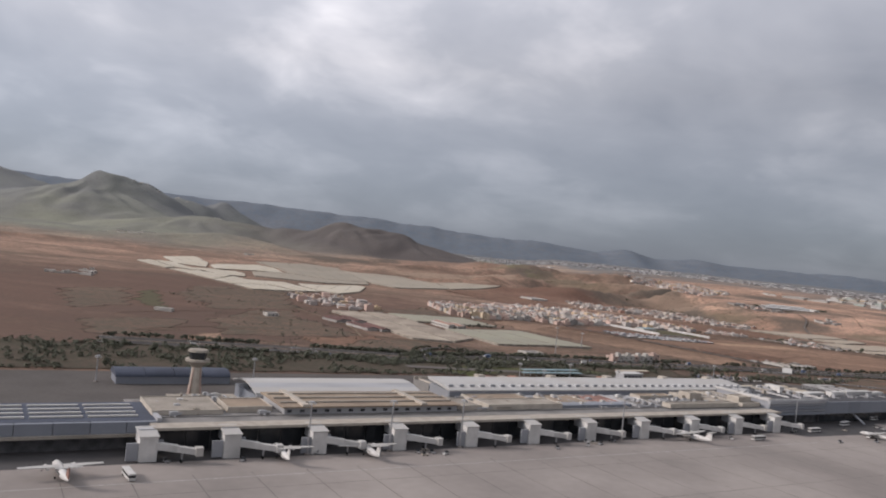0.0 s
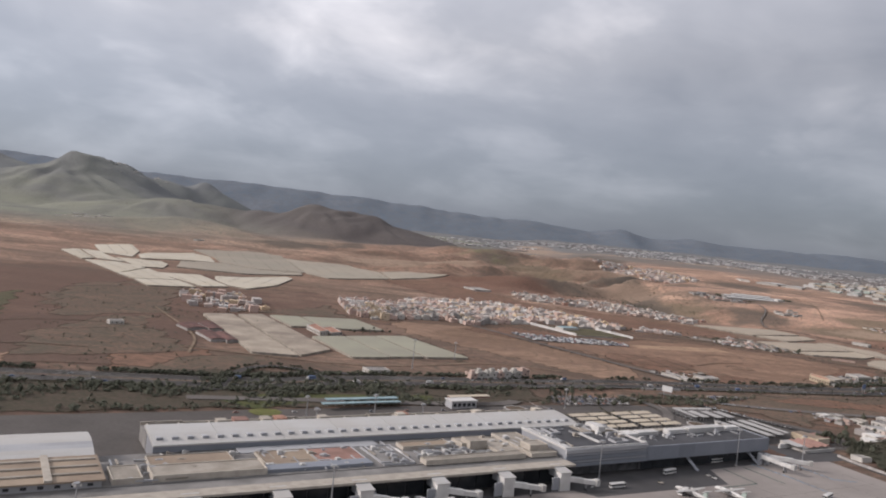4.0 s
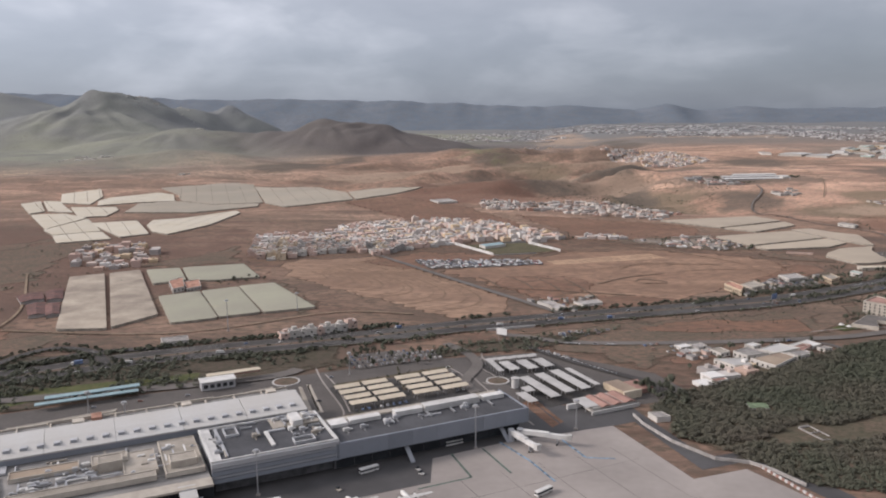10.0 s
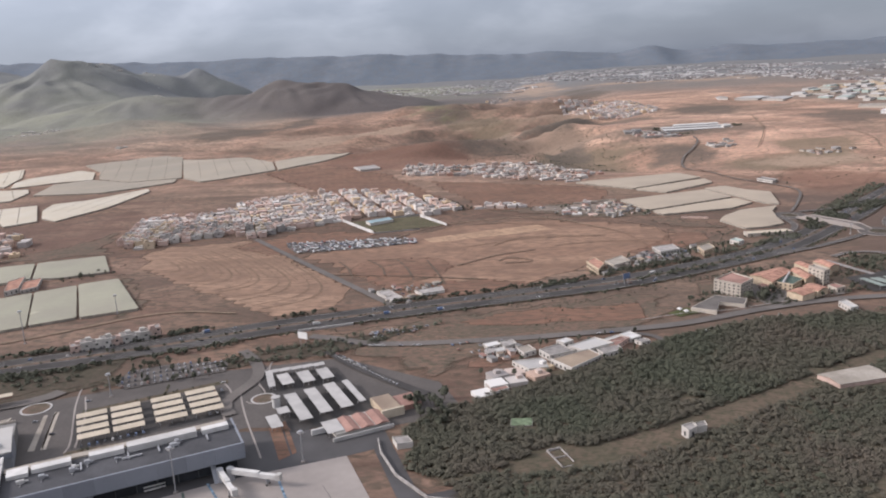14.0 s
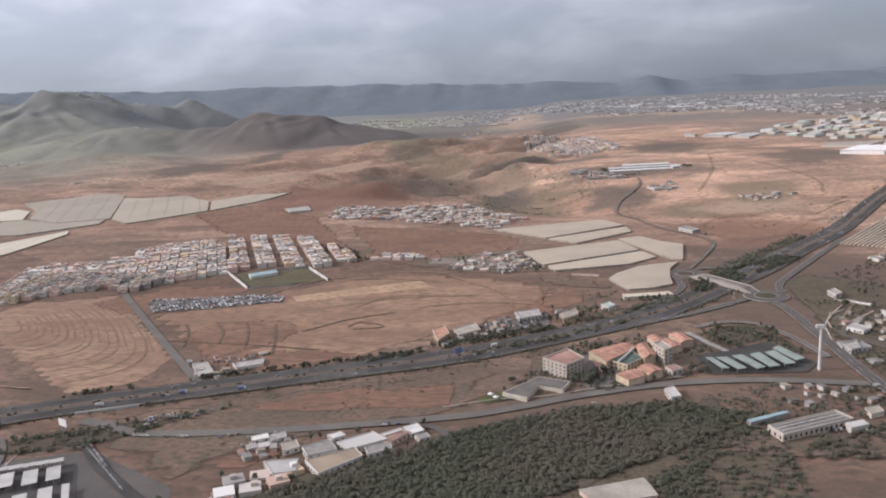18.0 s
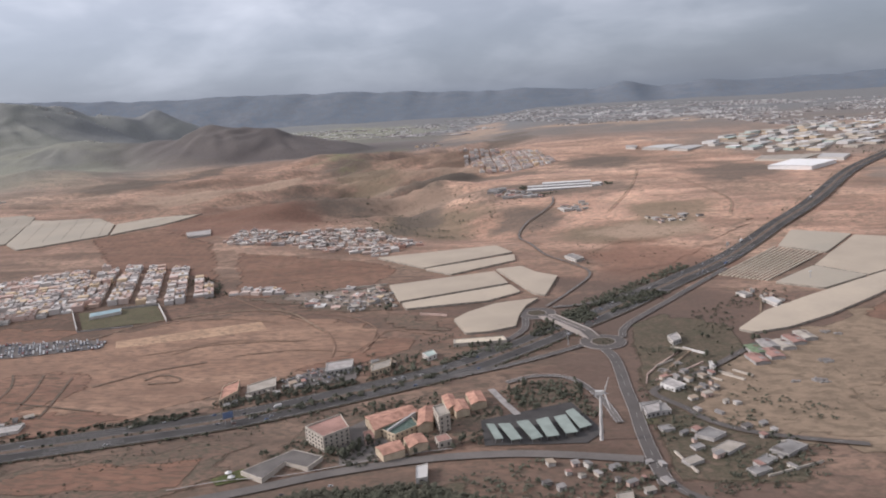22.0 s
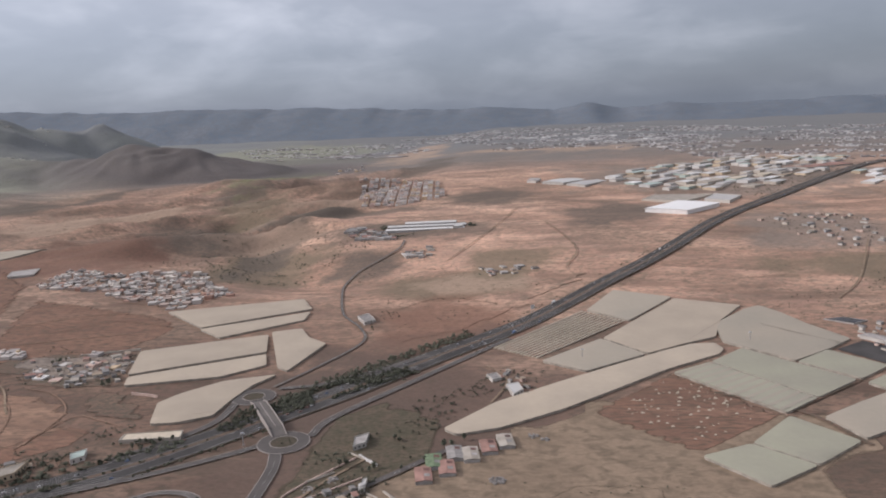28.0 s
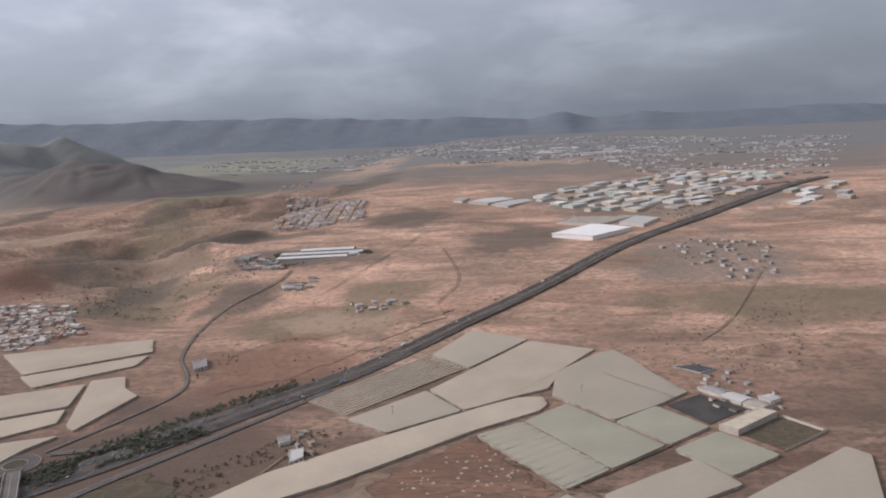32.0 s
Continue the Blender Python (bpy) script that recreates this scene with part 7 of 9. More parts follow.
# ---- field banks and furrows ----
heart, rim = Vector((74, 752)), [Vector(p) for p in ((118, 832), (188, 762), (240, 690), (244, 650), (216, 626))]
for k in range(17):   # furrows curve round the field's headland
    q = 0.16 + 0.8 * (k + 0.3 * noise.noise((k * 3.7, 0.0, 0.0))) / 16
    pts = [tuple(heart + (p - heart) * q) for p in rim]
    if k % 3 == 1:
        pts = pts[:3]
    tagged(ribbon("furrow", spline(pts, 6), 0.8 + 0.8 * (k % 3 == 0), M["bank"], 0, 0.2), "curved plough furrow in brown earth", "furrow", kind="structure")
for pts in ([(225, 753), (237, 733), (248, 703)], [(247, 757), (263, 733), (270, 709)], [(270, 757), (283, 728), (293, 697)], [(294, 752), (307, 715), (316, 685)], [(223, 716), (287, 707), (344, 696)],
            [(319, 734), (345, 762), (376, 779)], [(349, 745), (355, 755), (370, 750), (373, 743), (354, 739)], [(320, 794), (370, 818), (432, 824)], [(391, 792), (433, 803), (475, 797)],
            [(266, 1126), (303, 1155), (386, 1136)], [(344, 1039), (381, 1075), (449, 1056)],
            [(285, 1049), (333, 1091), (389, 1104)], [(314, 988), (364, 1013), (422, 1034)], [(290, 860), (329, 885), (394, 871)], [(341, 793), (365, 824), (428, 824)],
            [(643, 1100), (683, 1156), (743, 1131)], [(-189.1, 461.2), (-164.9, 512.6), (-116.4, 528.9)], [(-235.9, 540.1), (-198, 608), (-141, 631)], [(-144.7, 410.6), (-126.5, 467.0), (-74.6, 490.7)]):
    tagged(ribbon("field_bank", spline(pts, 8), 1.7 if pts[0][1] < 760 else 1.0, M["dark_earth"] if pts[0][1] < 760 else M["bank"], 0, 0.5), "dark earth bank between bare fields", "bank", kind="structure")

# ---- junction and lanes ----
LANES = (("road", [(252, 584), (268, 580), (281, 574), (296, 571), (318, 572), (345, 575), (371, 579), (400, 585), (430, 592), (452, 598), (476, 609), (499, 621), (525, 632), (553, 641), (585, 646), (613, 646), (650, 642)], 7.0, "pale_asphalt"), ("road", [(423, 585), (435, 583), (442, 575), (440, 563), (432, 557)], 4, "mid_asphalt"),
         ("road", [(125, 842), (209, 737), (289, 639)], 5.5, "pale_asphalt"),
         ("road", [(-24.0, 447.8), (-5.8, 463.7), (-0.1, 500.7), (43.4, 532.4), (106.8, 531.4)], 7, "asphalt"),
         ("road", [(-18.2, 431.8), (39.6, 454.4), (93.6, 474.5), (140.5, 496.0), (150.2, 508.5)], 8, "pale_asphalt"),
         ("road", [(245.6, 483.3), (238.0, 497.1), (242.5, 525.2), (233.7, 546.5), (221, 562)], 6, "pale_asphalt"),
         ("road", [(268, 561), (289.4, 538.7), (317.1, 515.4), (329.3, 506.4)], 5, "asphalt"),
         ("road", [(573, 728), (583, 706), (590, 692)], 4, "terrace"),
         ("track", [(741, 1616), (712, 1420), (672, 1289)], 1.4, "scrub"), ("track", [(781, 1483), (822, 1325), (810, 1242)], 1.5, "scrub"),
         ("track", [(244, 814), (291, 883), (378, 906), (438, 846)], 1.5, "scrub"), 
         ("track", [(748, 951), (765, 920), (753, 862)], 1.3, "scrub"), ("track", [(695, 794), (677, 761), (667, 732)], 1.7, "scrub"), ("track", [(-58.3, 543.6), (-83, 616), (-159, 733)], 1.7, "scrub"),
         ("track", [(-71, 562), (51, 568), (137, 627), (191, 628)], 1.7, "scrub"), ("track", [(1151, 1335), (1090, 1189), (1052, 1130)], 1.5, "scrub"),
         ("road", [(900, 901), (945, 870), (967, 824)], 3, "dark_earth"), ("road", [(938, 871), (998, 928)], 4, "dark_earth"))
for i, (name, pts, w, key) in enumerate(LANES):
    r = ribbon(name, spline(pts, 6), w, M[key], 0, 0.64 + 0.006 * i)
    tagged(r, "narrow worn asphalt road across dry land" if name == "road" else "pale dusty track across bare ground", "road", kind="structure")


def kerbed(pts, w, label, key="mid_asphalt", lift=0.8, edge="terrace"):
    """A road with pale kerbs along both edges."""
    r = thing("road", 0, 0, z=0, label=label, category="road", kind="structure")
    line = spline(pts, 5)
    ribbon("carriageway", line, w, M[key], 0, lift, parent=r)
    for q in (-1, 1):
        ribbon("kerb", line, 0.28, M[edge], q * (w / 2 + 0.2), lift + 0.06, parent=r)
    ribbon("centre_line", line, 0.14, M["white_line"], 0, lift + 0.04, (3, 6), parent=r)
    return r


ARC = [(-10.5, 464.6), (-14.2, 503.1), (-3.4, 529.0), (22.8, 527.1), (46.6, 504.1)]
kerbed(ARC, 5.0, "curved ramp between rows of dark trees", "asphalt", 0.8, "dark_earth")
hedge("hedge", spline(ARC, 5), 5.0, 1.2, 1.6, 0.9, 1.6, "row of dark trees along the curved ramp")
hedge("hedge", spline(ARC, 5), -5.0, 1.2, 1.6, 0.9, 1.6, "row of dark trees along the curved ramp")
SLIP = "slip road with pale kerbs beside the motorway"
kerbed([(641, 798), (646, 780), (648, 755), (649, 728), (651, 700), (652, 672), (654, 645), (657, 618)], 6.4, "approach road with pale kerbs and dividing line")
kerbed([(654, 821), (660, 849), (695, 909), (761, 1019)], 4.6, SLIP)
kerbed([(629, 807), (603, 785), (576, 765), (549, 748)], 4.6, SLIP)
kerbed([(607, 899), (637, 909), (667, 938), (700, 975)], 4.2, SLIP)
kerbed([(587, 873), (587, 843), (576, 818), (548, 782)], 4.6, SLIP)
kerbed([(602, 902), (620, 945), (640, 1008), (628, 1050), (600, 1097), (578, 1172), (565, 1229), (570, 1271), (589, 1311), (604, 1352), (605, 1388)], 2.4, "lane climbing from the junction to the plateau", "pale_asphalt", 0.8, "dark_earth")
kerbed([(743, 813), (705, 766), (680, 740), (663, 723), (677, 701), (687, 684)] + [(708, 670), (752, 659)], 4.2, "narrow lane between farm walls", "mid_asphalt", 0.78, "dark_earth")
kerbed([(581, 738), (598, 749), (619, 744), (635, 712), (642, 682)], 3.4, "pale paved drive round the college garden", "pale_asphalt", 0.78, "canopy")
kerbed([(656, 630), (664, 612), (684, 600), (709, 586)], 4.6, "road with low kerbs beside the works", "mid_asphalt", 0.78, "dark_earth")
GARDEN = [(578, 729), (607, 745), (623, 735), (635, 688), (593, 691)]
field(GARDEN, "dark_earth", "dark planted garden behind the college", 3)
woods("shrubbery", GARDEN, 300, "dark shrubs and trees in the college garden", 0.6, 1.6, "leaf", 34, keep=-0.6)
grove(GARDEN, 16, 0.9, 1.6)
WEDGE = [(613, 882), (685, 945), (702, 937), (627, 853)]
field(WEDGE, "dark_earth", "dark planted wedge between slip road and motorway", 2)
woods("shrubbery", WEDGE, 420, "dark bushes on the junction's banks", 1.0, 2.3, "leaf", 30, keep=-0.3)
WEDGE = [(593, 858), (608, 866), (609, 831), (595, 824)]
field(WEDGE, "dark_earth", "dark planted bank beside the overpass", 2)
woods("shrubbery", WEDGE, 80, "dark bushes on the junction's banks", 0.9, 2.0, "leaf", 30, keep=-0.3)


def roundabout(x, y, r0, r1, label):
    rnd = thing("roundabout", x, y, z=land(x, y) + 0.46, label=label, category="roundabout", kind="structure")
    ring, kerb, rim, n = Shape(), Shape(), Shape(), 40
    for i in range(n):
        a, b = 2 * math.pi * i / n, 2 * math.pi * (i + 1) / n
        for s, q0, q1, z0, z1 in ((ring, r0, r1, -0.2, 0.42), (kerb, r0 - 0.45, r0, -0.2, 0.6), (rim, r1, r1 + 0.45, -0.2, 0.36)):
            s.prism([(q0 * math.cos(a), q0 * math.sin(a)), (q1 * math.cos(a), q1 * math.sin(a)), (q1 * math.cos(b), q1 * math.sin(b)), (q0 * math.cos(b), q0 * math.sin(b))], z0, z1)
    put("carriageway", ring, "mid_asphalt", rnd)
    put("kerb", kerb, "concrete", rnd)
    put("outer_kerb", rim, "concrete", rnd)
    put("island", Shape().tube((0, 0, -0.2), (0, 0, 0.5), r0 - 0.45, r0 - 0.45, 28), "planted", rnd)


WEDGE = [(625, 856), (650, 900), (685, 965), (732, 1027), (724, 1043), (668, 965), (634, 920), (611, 875)]
field(WEDGE, "planted", "dark planted ground between slip road and motorway", 2)
woods("shrubbery", WEDGE, 400, "dark bushes between slip road and motorway", 0.8, 2.1, "leaf", 30, keep=-0.3)
woods("scrub", HAMLET, 260, "dark garden trees among hamlet houses", 0.8, 1.9, "leaf", 30, keep=-0.4)
woods("scrub", [(555, 1466), (573, 1490), (671, 1508), (691, 1462), (587, 1408)], 70, "dark trees round the factory", 1.0, 2.6, "leaf", 30, keep=-0.5)
rb, rc = (641, 812), (595, 883)
roundabout(*rb, 8.3, 15.0, "asphalt roundabout with kerbed planted island")
roundabout(*rc, 7.5, 14.5, "second roundabout across the motorway with planted island")
mx, my = (rb[0] + rc[0]) / 2, (rb[1] + rc[1]) / 2
span = math.dist(rb, rc) / 2 - 14
ov = thing("overpass", mx, my, math.degrees(math.atan2(rb[1] - rc[1], rb[0] - rc[0])), label="concrete road bridge over the motorway with pale parapets", category="bridge")
put("deck", Shape().profile([(-span - 4, 0), (span + 4, 0), (span + 4, 0.6), (span - 6, 3.2), (-span + 6, 3.2), (-span - 4, 0.6)], -4.2, 4.2), "pale_asphalt", ov)
for q in (-1, 1):
    put("parapet", Shape().profile([(-span - 4, 0.3), (span + 4, 0.3), (span + 4, 1.3), (span - 6, 4.0), (-span + 6, 4.0), (-span - 4, 1.3)], q * 4.4 - 0.22, q * 4.4 + 0.22), "concrete", ov)
put("median_kerb", Shape().box(-span + 6, span - 6, -0.2, 0.2, 3.2, 3.4), "concrete", ov)
grove([(rb[0] + 6 * math.cos(k), rb[1] + 6 * math.sin(k)) for k in range(6)], 4, 0.4, 0.7)
sg = (253, 568)


def board(name, x, y, ang, w, h, z, key, label):
    b = thing(name, x, y, ang, label=label, category="road sign", group="road signs")
    put("panel", Shape().box(-w / 2, w / 2, -0.1, 0.1, z, z + h), key, b)
    put("frame", Shape().box(-w / 2 - 0.1, w / 2 + 0.1, 0.1, 0.2, z - 0.1, z + h + 0.1), "metal", b)
    for s in (-1, 1):
        put("post", Shape().tube((s * w * 0.3, 0.25, 0), (s * w * 0.3, 0.25, z + h), 0.14, 0.14, 6), "metal", b)


board("billboard", sg[0], sg[1], -25, 6.5, 3.6, 5.0, "sign_white", "white blank advertising board beside the motorway")
sg = (435, 678)
board("gantry_sign", sg[0], sg[1], 40, 5.5, 3.6, 4.2, "blue", "blue motorway direction sign on posts")
sg = (778, 1095)
board("gantry_sign", sg[0], sg[1], 50, 4.5, 3.0, 5.0, "white", "pale motorway sign on posts")
br = (252, 611)
bridge = thing("bridge", br[0], br[1], 22.3, label="low concrete motorway bridge over a lane", category="bridge")
put("parapet", Shape().box(-16, 16, -13.6, -13.0, -0.5, 1.3), "canopy", bridge)
put("abutment", Shape().box(-16, -8, -13.0, -12.4, -2, 0.6), "concrete", bridge)
# solid dark box, the underpass's shade painted on the face
put("opening", Shape().box(-8, 14, -13.02, -12.6, -2, 0.2), "dark", bridge)


# ---- larger buildings ----
def block(name, poly, h, wall, roof, label, category, storeys=0, rim=0.6, group=""):
    """A building on a quadrilateral plan, with a parapet and rows of windows."""
    cx, cy = sum(p[0] for p in poly) / len(poly), sum(p[1] for p in poly) / len(poly)
    if sum(a[0] * b[1] - b[0] * a[1] for a, b in zip(poly, poly[1:] + poly[:1])) < 0:
        poly = poly[::-1]
    z = min(land(*p) for p in poly)
    e = thing(name, cx, cy, z=z, label=label, category=category, group=group)
    loc = [(p[0] - cx, p[1] - cy) for p in poly]
    put("wall", Shape().prism(loc, -1.5, h), wall, e)
    inn = [(x * 0.96, y * 0.96) for x, y in loc]
    put("roof", Shape().prism(inn, h, h + 0.1), roof, e)
    if rim:
        for a, b, c, d in zip(loc, loc[1:] + loc[:1], inn[1:] + inn[:1], inn):
            put("parapet", Shape().prism([a, b, c, d], h, h + rim), wall, e)
    for a, b in zip(loc, loc[1:] + loc[:1]):
        L = math.dist(a, b)
        if not storeys or L < 4:
            continue
        d = ((b[0] - a[0]) / L, (b[1] - a[1]) / L)
        o = (d[1] * 0.08, -d[0] * 0.08)
        m = max(1, int(L / 2.8))
        for s in range(storeys):
            for k in range(m):
                q = (k + 0.5) * L / m
                p0, p1 = (a[0] + d[0] * (q - 0.5), a[1] + d[1] * (q - 0.5)), (a[0] + d[0] * (q + 0.5), a[1] + d[1] * (q + 0.5))
                put("window", Shape().prism([p0, p1, (p1[0] + o[0], p1[1] + o[1]), (p0[0] + o[0], p0[1] + o[1])], h / storeys * (s + 0.3), h / storeys * (s + 0.75)), "glass", e)
    return e


def gable(name, poly, h, rise, wall, roof, label, category, group=""):
    """A shed on a quadrilateral plan with a ridge along its longer sides."""
    if math.dist(poly[0], poly[1]) < math.dist(poly[1], poly[2]):
        poly = poly[1:] + poly[:1]
    cx, cy = sum(p[0] for p in poly) / 4, sum(p[1] for p in poly) / 4
    z = min(land(*p) for p in poly)
    e = thing(name, cx, cy, z=z, label=label, category=category, group=group)
    a, b, c, d = [(p[0] - cx, p[1] - cy) for p in poly]
    put("wall", Shape().prism([a, b, c, d], -1.5, h), wall, e)
    m0, m1 = ((a[0] + d[0]) / 2, (a[1] + d[1]) / 2, h + rise), ((b[0] + c[0]) / 2, (b[1] + c[1]) / 2, h + rise)
    for p, q in ((a, b), (d, c)):
        v = [(p[0] * 1.03, p[1] * 1.03, h), (q[0] * 1.03, q[1] * 1.03, h), m1, m0]
        put("roof_slope", Shape().add(v + [(x, y, w + 0.2) for x, y, w in v], [(0, 1, 2, 3), (7, 6, 5, 4), (0, 4, 5, 1), (1, 5, 6, 2), (2, 6, 7, 3), (3, 7, 4, 0)]), roof, e)
    put("gable_end", Shape().add([(*a, h), (*d, h), m0], [(0, 1, 2), (2, 1, 0)]), wall, e)
    put("gable_end", Shape().add([(*b, h), (*c, h), m1], [(0, 1, 2), (2, 1, 0)]), wall, e)
    return e


# college beside the motorway
woods("shrubbery", [(465, 625), (476, 684), (505, 708), (570, 733), (585, 689), (576, 655), (535, 639), (502, 619)], 300, "dark garden shrubs round the college", 0.6, 1.5, "leaf", 30, keep=0.0)
woods("scrub", [(656, 676), (655, 760), (664, 800), (700, 812), (728, 790), (690, 728), (690, 690), (728, 660), (720, 616), (661, 610)], 380, "dark bushes among the farmyards", 0.4, 1.4, "leaf", 28, keep=0.02)
woods("scrub", [(600, 640), (650, 638), (655, 606), (590, 600), (560, 622)], 220, "dark bushes between sheds and road", 0.5, 1.6, "leaf", 28, keep=-0.1)
woods("scrub", [(410, 700), (425, 738), (455, 762), (520, 792), (524, 778), (462, 728), (424, 695)], 240, "dark roadside trees among sheds", 0.6, 1.6, "leaf", 30, keep=-0.05)
woods("scrub", [(265, 676), (318, 690), (345, 676), (300, 644), (285, 638)], 90, "dark bushes round the workshops", 0.6, 1.5, "leaf", 28, keep=-0.05)
woods("scrub", [(255, 604), (330, 630), (430, 676), (500, 712), (500, 690), (430, 650), (330, 606), (258, 590)], 260, "low dark bushes below the motorway", 0.25, 0.9, "leaf", 24, keep=0.05)
field([(465, 625), (476, 684), (505, 708), (570, 733), (585, 689), (576, 655), (535, 639), (502, 619)], "dark_earth", "dark garden ground round the college", 3)
grove([(480, 654), (484, 663), (506, 654), (514, 667), (522, 648), (507, 639), (493, 633)], 16, 1.0, 1.7)
grove([(495, 685), (506, 704), (545, 720), (540, 710), (512, 690), (502, 680)], 14, 0.9, 1.5)
grove([(533, 648), (549, 655), (576, 665), (582, 658), (550, 646), (537, 641)], 10, 0.8, 1.4)
grove([(464, 626), (469, 644), (480, 654), (478, 642), (477, 623)], 8, 0.8, 1.3)
block("college_block", [(485, 658), (499, 674), (508, 658), (498, 646)], 8, "hut", "red_roof", "cream four-storey block with a red roof", "college", 4, 0.8)
gable("college_building", [(511, 678), (531, 693), (538, 685), (520, 661)], 5.2, 1.5, "wall_ochre", "tile", "ochre college building with terracotta roof", "college", "college wings")
gable("college_building", [(538, 687), (545, 693), (548, 672), (541, 666)], 5.2, 1.3, "wall_ochre", "tile", "ochre college building with terracotta roof", "college", "college wings")
block("college_court", [(522, 665), (533, 685), (541, 670), (531, 658)], 4.2, "wall_ochre", "green_line", "ochre college court with green glazed roof", "college", 2, 0.4)
block("college_spine", [(526.2, 662), (536.6, 685), (537.4, 684.4), (527, 661.2)], 5.4, "canopy", "canopy", "white roof spine across the college", "college", 0, 0)
block("college_porch", [(513, 665), (517, 668), (521, 657), (517, 653)], 2.6, "wall_pink", "red_roof", "low pink college porch", "college", 1, 0.3)
for poly in ([(524, 645), (534, 653), (539, 643), (530, 636)], [(536, 655), (544, 661), (549, 651), (541, 644)], [(547, 709), (553, 712), (558, 696), (553, 690)], [(560, 713), (568, 717), (573, 702), (565, 697)], [(553, 700), (560, 705), (565, 691), (558, 687)]):
    gable("college_house", poly, 4.0, 1.0, "wall_ochre", "tile", "ochre house with a terracotta roof", "college", "college houses")
block("college_tower", [(547, 681), (552, 685), (557, 673), (552, 668)], 9, "hut", "beige_roof", "slim cream stair tower of the college", "college", 4, 0.8)
block("college_tower", [(551, 658), (556, 662), (560, 655), (554, 651)], 3.5, "hut", "red_roof", "low college annex with red roof", "college", 1, 0.4)
block("low_building", [(465, 622), (483, 645), (500, 638), (496, 627), (483, 632), (478, 615)], 2.4, "hut", "slate", "low building with dark angular roof", "building", 0, 0.12)
for poly in ([(575, 675), (579, 675), (585, 658), (581, 657)], [(581, 675), (587, 676), (594, 658), (589, 656)], [(590, 678), (596, 680), (604, 660), (599, 657)], [(600, 680), (606, 684), (612, 662), (606, 660)], [(609, 684), (615, 687), (621, 666), (615, 664)], [(615, 691), (619, 695), (628, 674), (622, 670)]):
    cx, cy = sum(p[0] for p in poly) / 4, sum(p[1] for p in poly) / 4
    c = thing("parking_canopy", cx, cy, label="pale green car-park canopy on posts", category="parking canopy", group="college canopies")
    loc = [(p[0] - cx, p[1] - cy) for p in poly]
    put("roof", Shape().prism(loc, 2.7, 2.95), "solar", c)
    for x, y in loc:
        put("post", Shape().tube((x * 0.85, y * 0.85, 0), (x * 0.85, y * 0.85, 2.7), 0.1, 0.1, 6), "metal", c)
field([(571, 685), (618, 710), (634, 672), (625, 659), (576, 655)], "asphalt", "asphalt car park under canopies")
field([(499, 670), (511, 688), (533, 648), (519, 636), (509, 633)], "pale_asphalt", "paved college yard")

field([(451, 618), (463, 629), (474, 621), (457, 612)], "grass", "small lawn beside the low building", 1)
for x, y in ((459, 622), (462, 618)):
    u_ = thing("parasol", x, y, label="round white parasol on a lawn", category="parasol", group="parasols")
    put("canopy", Shape().tube((0, 0, 1.7), (0, 0, 2.6), 1.7, 0.15, 12), "white", u_)
    put("pole", Shape().tube((0, 0, 0), (0, 0, 1.7), 0.08, 0.08, 6), "metal", u_)
tagged(ribbon("kerb", spline([(436, 606), (460, 616), (486, 621.5), (520, 636), (545, 646), (561, 651)], 4), 0.7, M["terrace"], 0, 0.95), "pale low wall along the college road", "kerb", kind="structure")

# wind turbine
wt = (632, 663)
tb = thing("wind_turbine", wt[0], wt[1], 0, label="white three-bladed wind turbine on a tubular tower", category="wind turbine")
put("tower", Shape().tube((0, 0, 0), (0, 0, 23.5), 0.95, 0.6, 16), "white", tb)
put("nacelle", Shape().box(-2.6, 1.2, -0.9, 0.9, 23.4, 25.2), "white", tb)
hub = put("hub", Shape().tube((1.2, 0, 24.3), (2.3, 0, 24.3), 0.7, 0.25, 12), "white", tb)
for k in range(3):
    g = radians(100 + 120 * k)
    d = Vector((0.25, math.cos(g) * 0.75, math.sin(g))).normalized()
    put("blade", Shape().tube(Vector((1.7, 0, 24.3)), Vector((1.7, 0, 24.3)) + d * 8.5, 0.42, 0.12, 6), "white", hub)

# wall and ruin at the wood's edge
WALL = [(316, 462), (319, 452), (328, 435), (342, 420), (354, 418), (361, 412), (369, 401)]
bw = thing("boundary_wall", 0, 0, z=0, label="low pale wall curving round the apron's end", category="wall")
for (ax, ay), (bx, by) in zip(WALL, WALL[1:]):
    q = Vector((ay - by, bx - ax)).normalized() * 0.25
    put("wall_panel", Shape().prism([(ax - q.x, ay - q.y), (bx - q.x, by - q.y), (bx + q.x, by + q.y), (ax + q.x, ay + q.y)], 0, 1.3), "terrace", bw)
ruin = thing("ruin", 388, 450, 25, label="roofless ruin with crumbling pale walls", category="ruin")
for x0, x1, y0, y1, h in ((-4, -3.5, -9, 8, 1.8), (3, 3.5, -6, 9, 1.4), (-3.5, 3, 7.5, 8, 2.2), (-3.5, 1, -9, -8.5, 1.2), (-3.5, 3, 0, 0.4, 1.5)):
    put("wall_panel", Shape().box(x0 * 0.8, x1 * 0.8, y0 * 0.8, y1 * 0.8, -0.2, h * 0.5), "terrace", ruin)
block("white_house", [(322, 461), (328, 462), (331, 457), (325, 455)], 2.2, "wall_white", "terrace", "low white hut beside the apron's end", "hut", 0, 0.4)

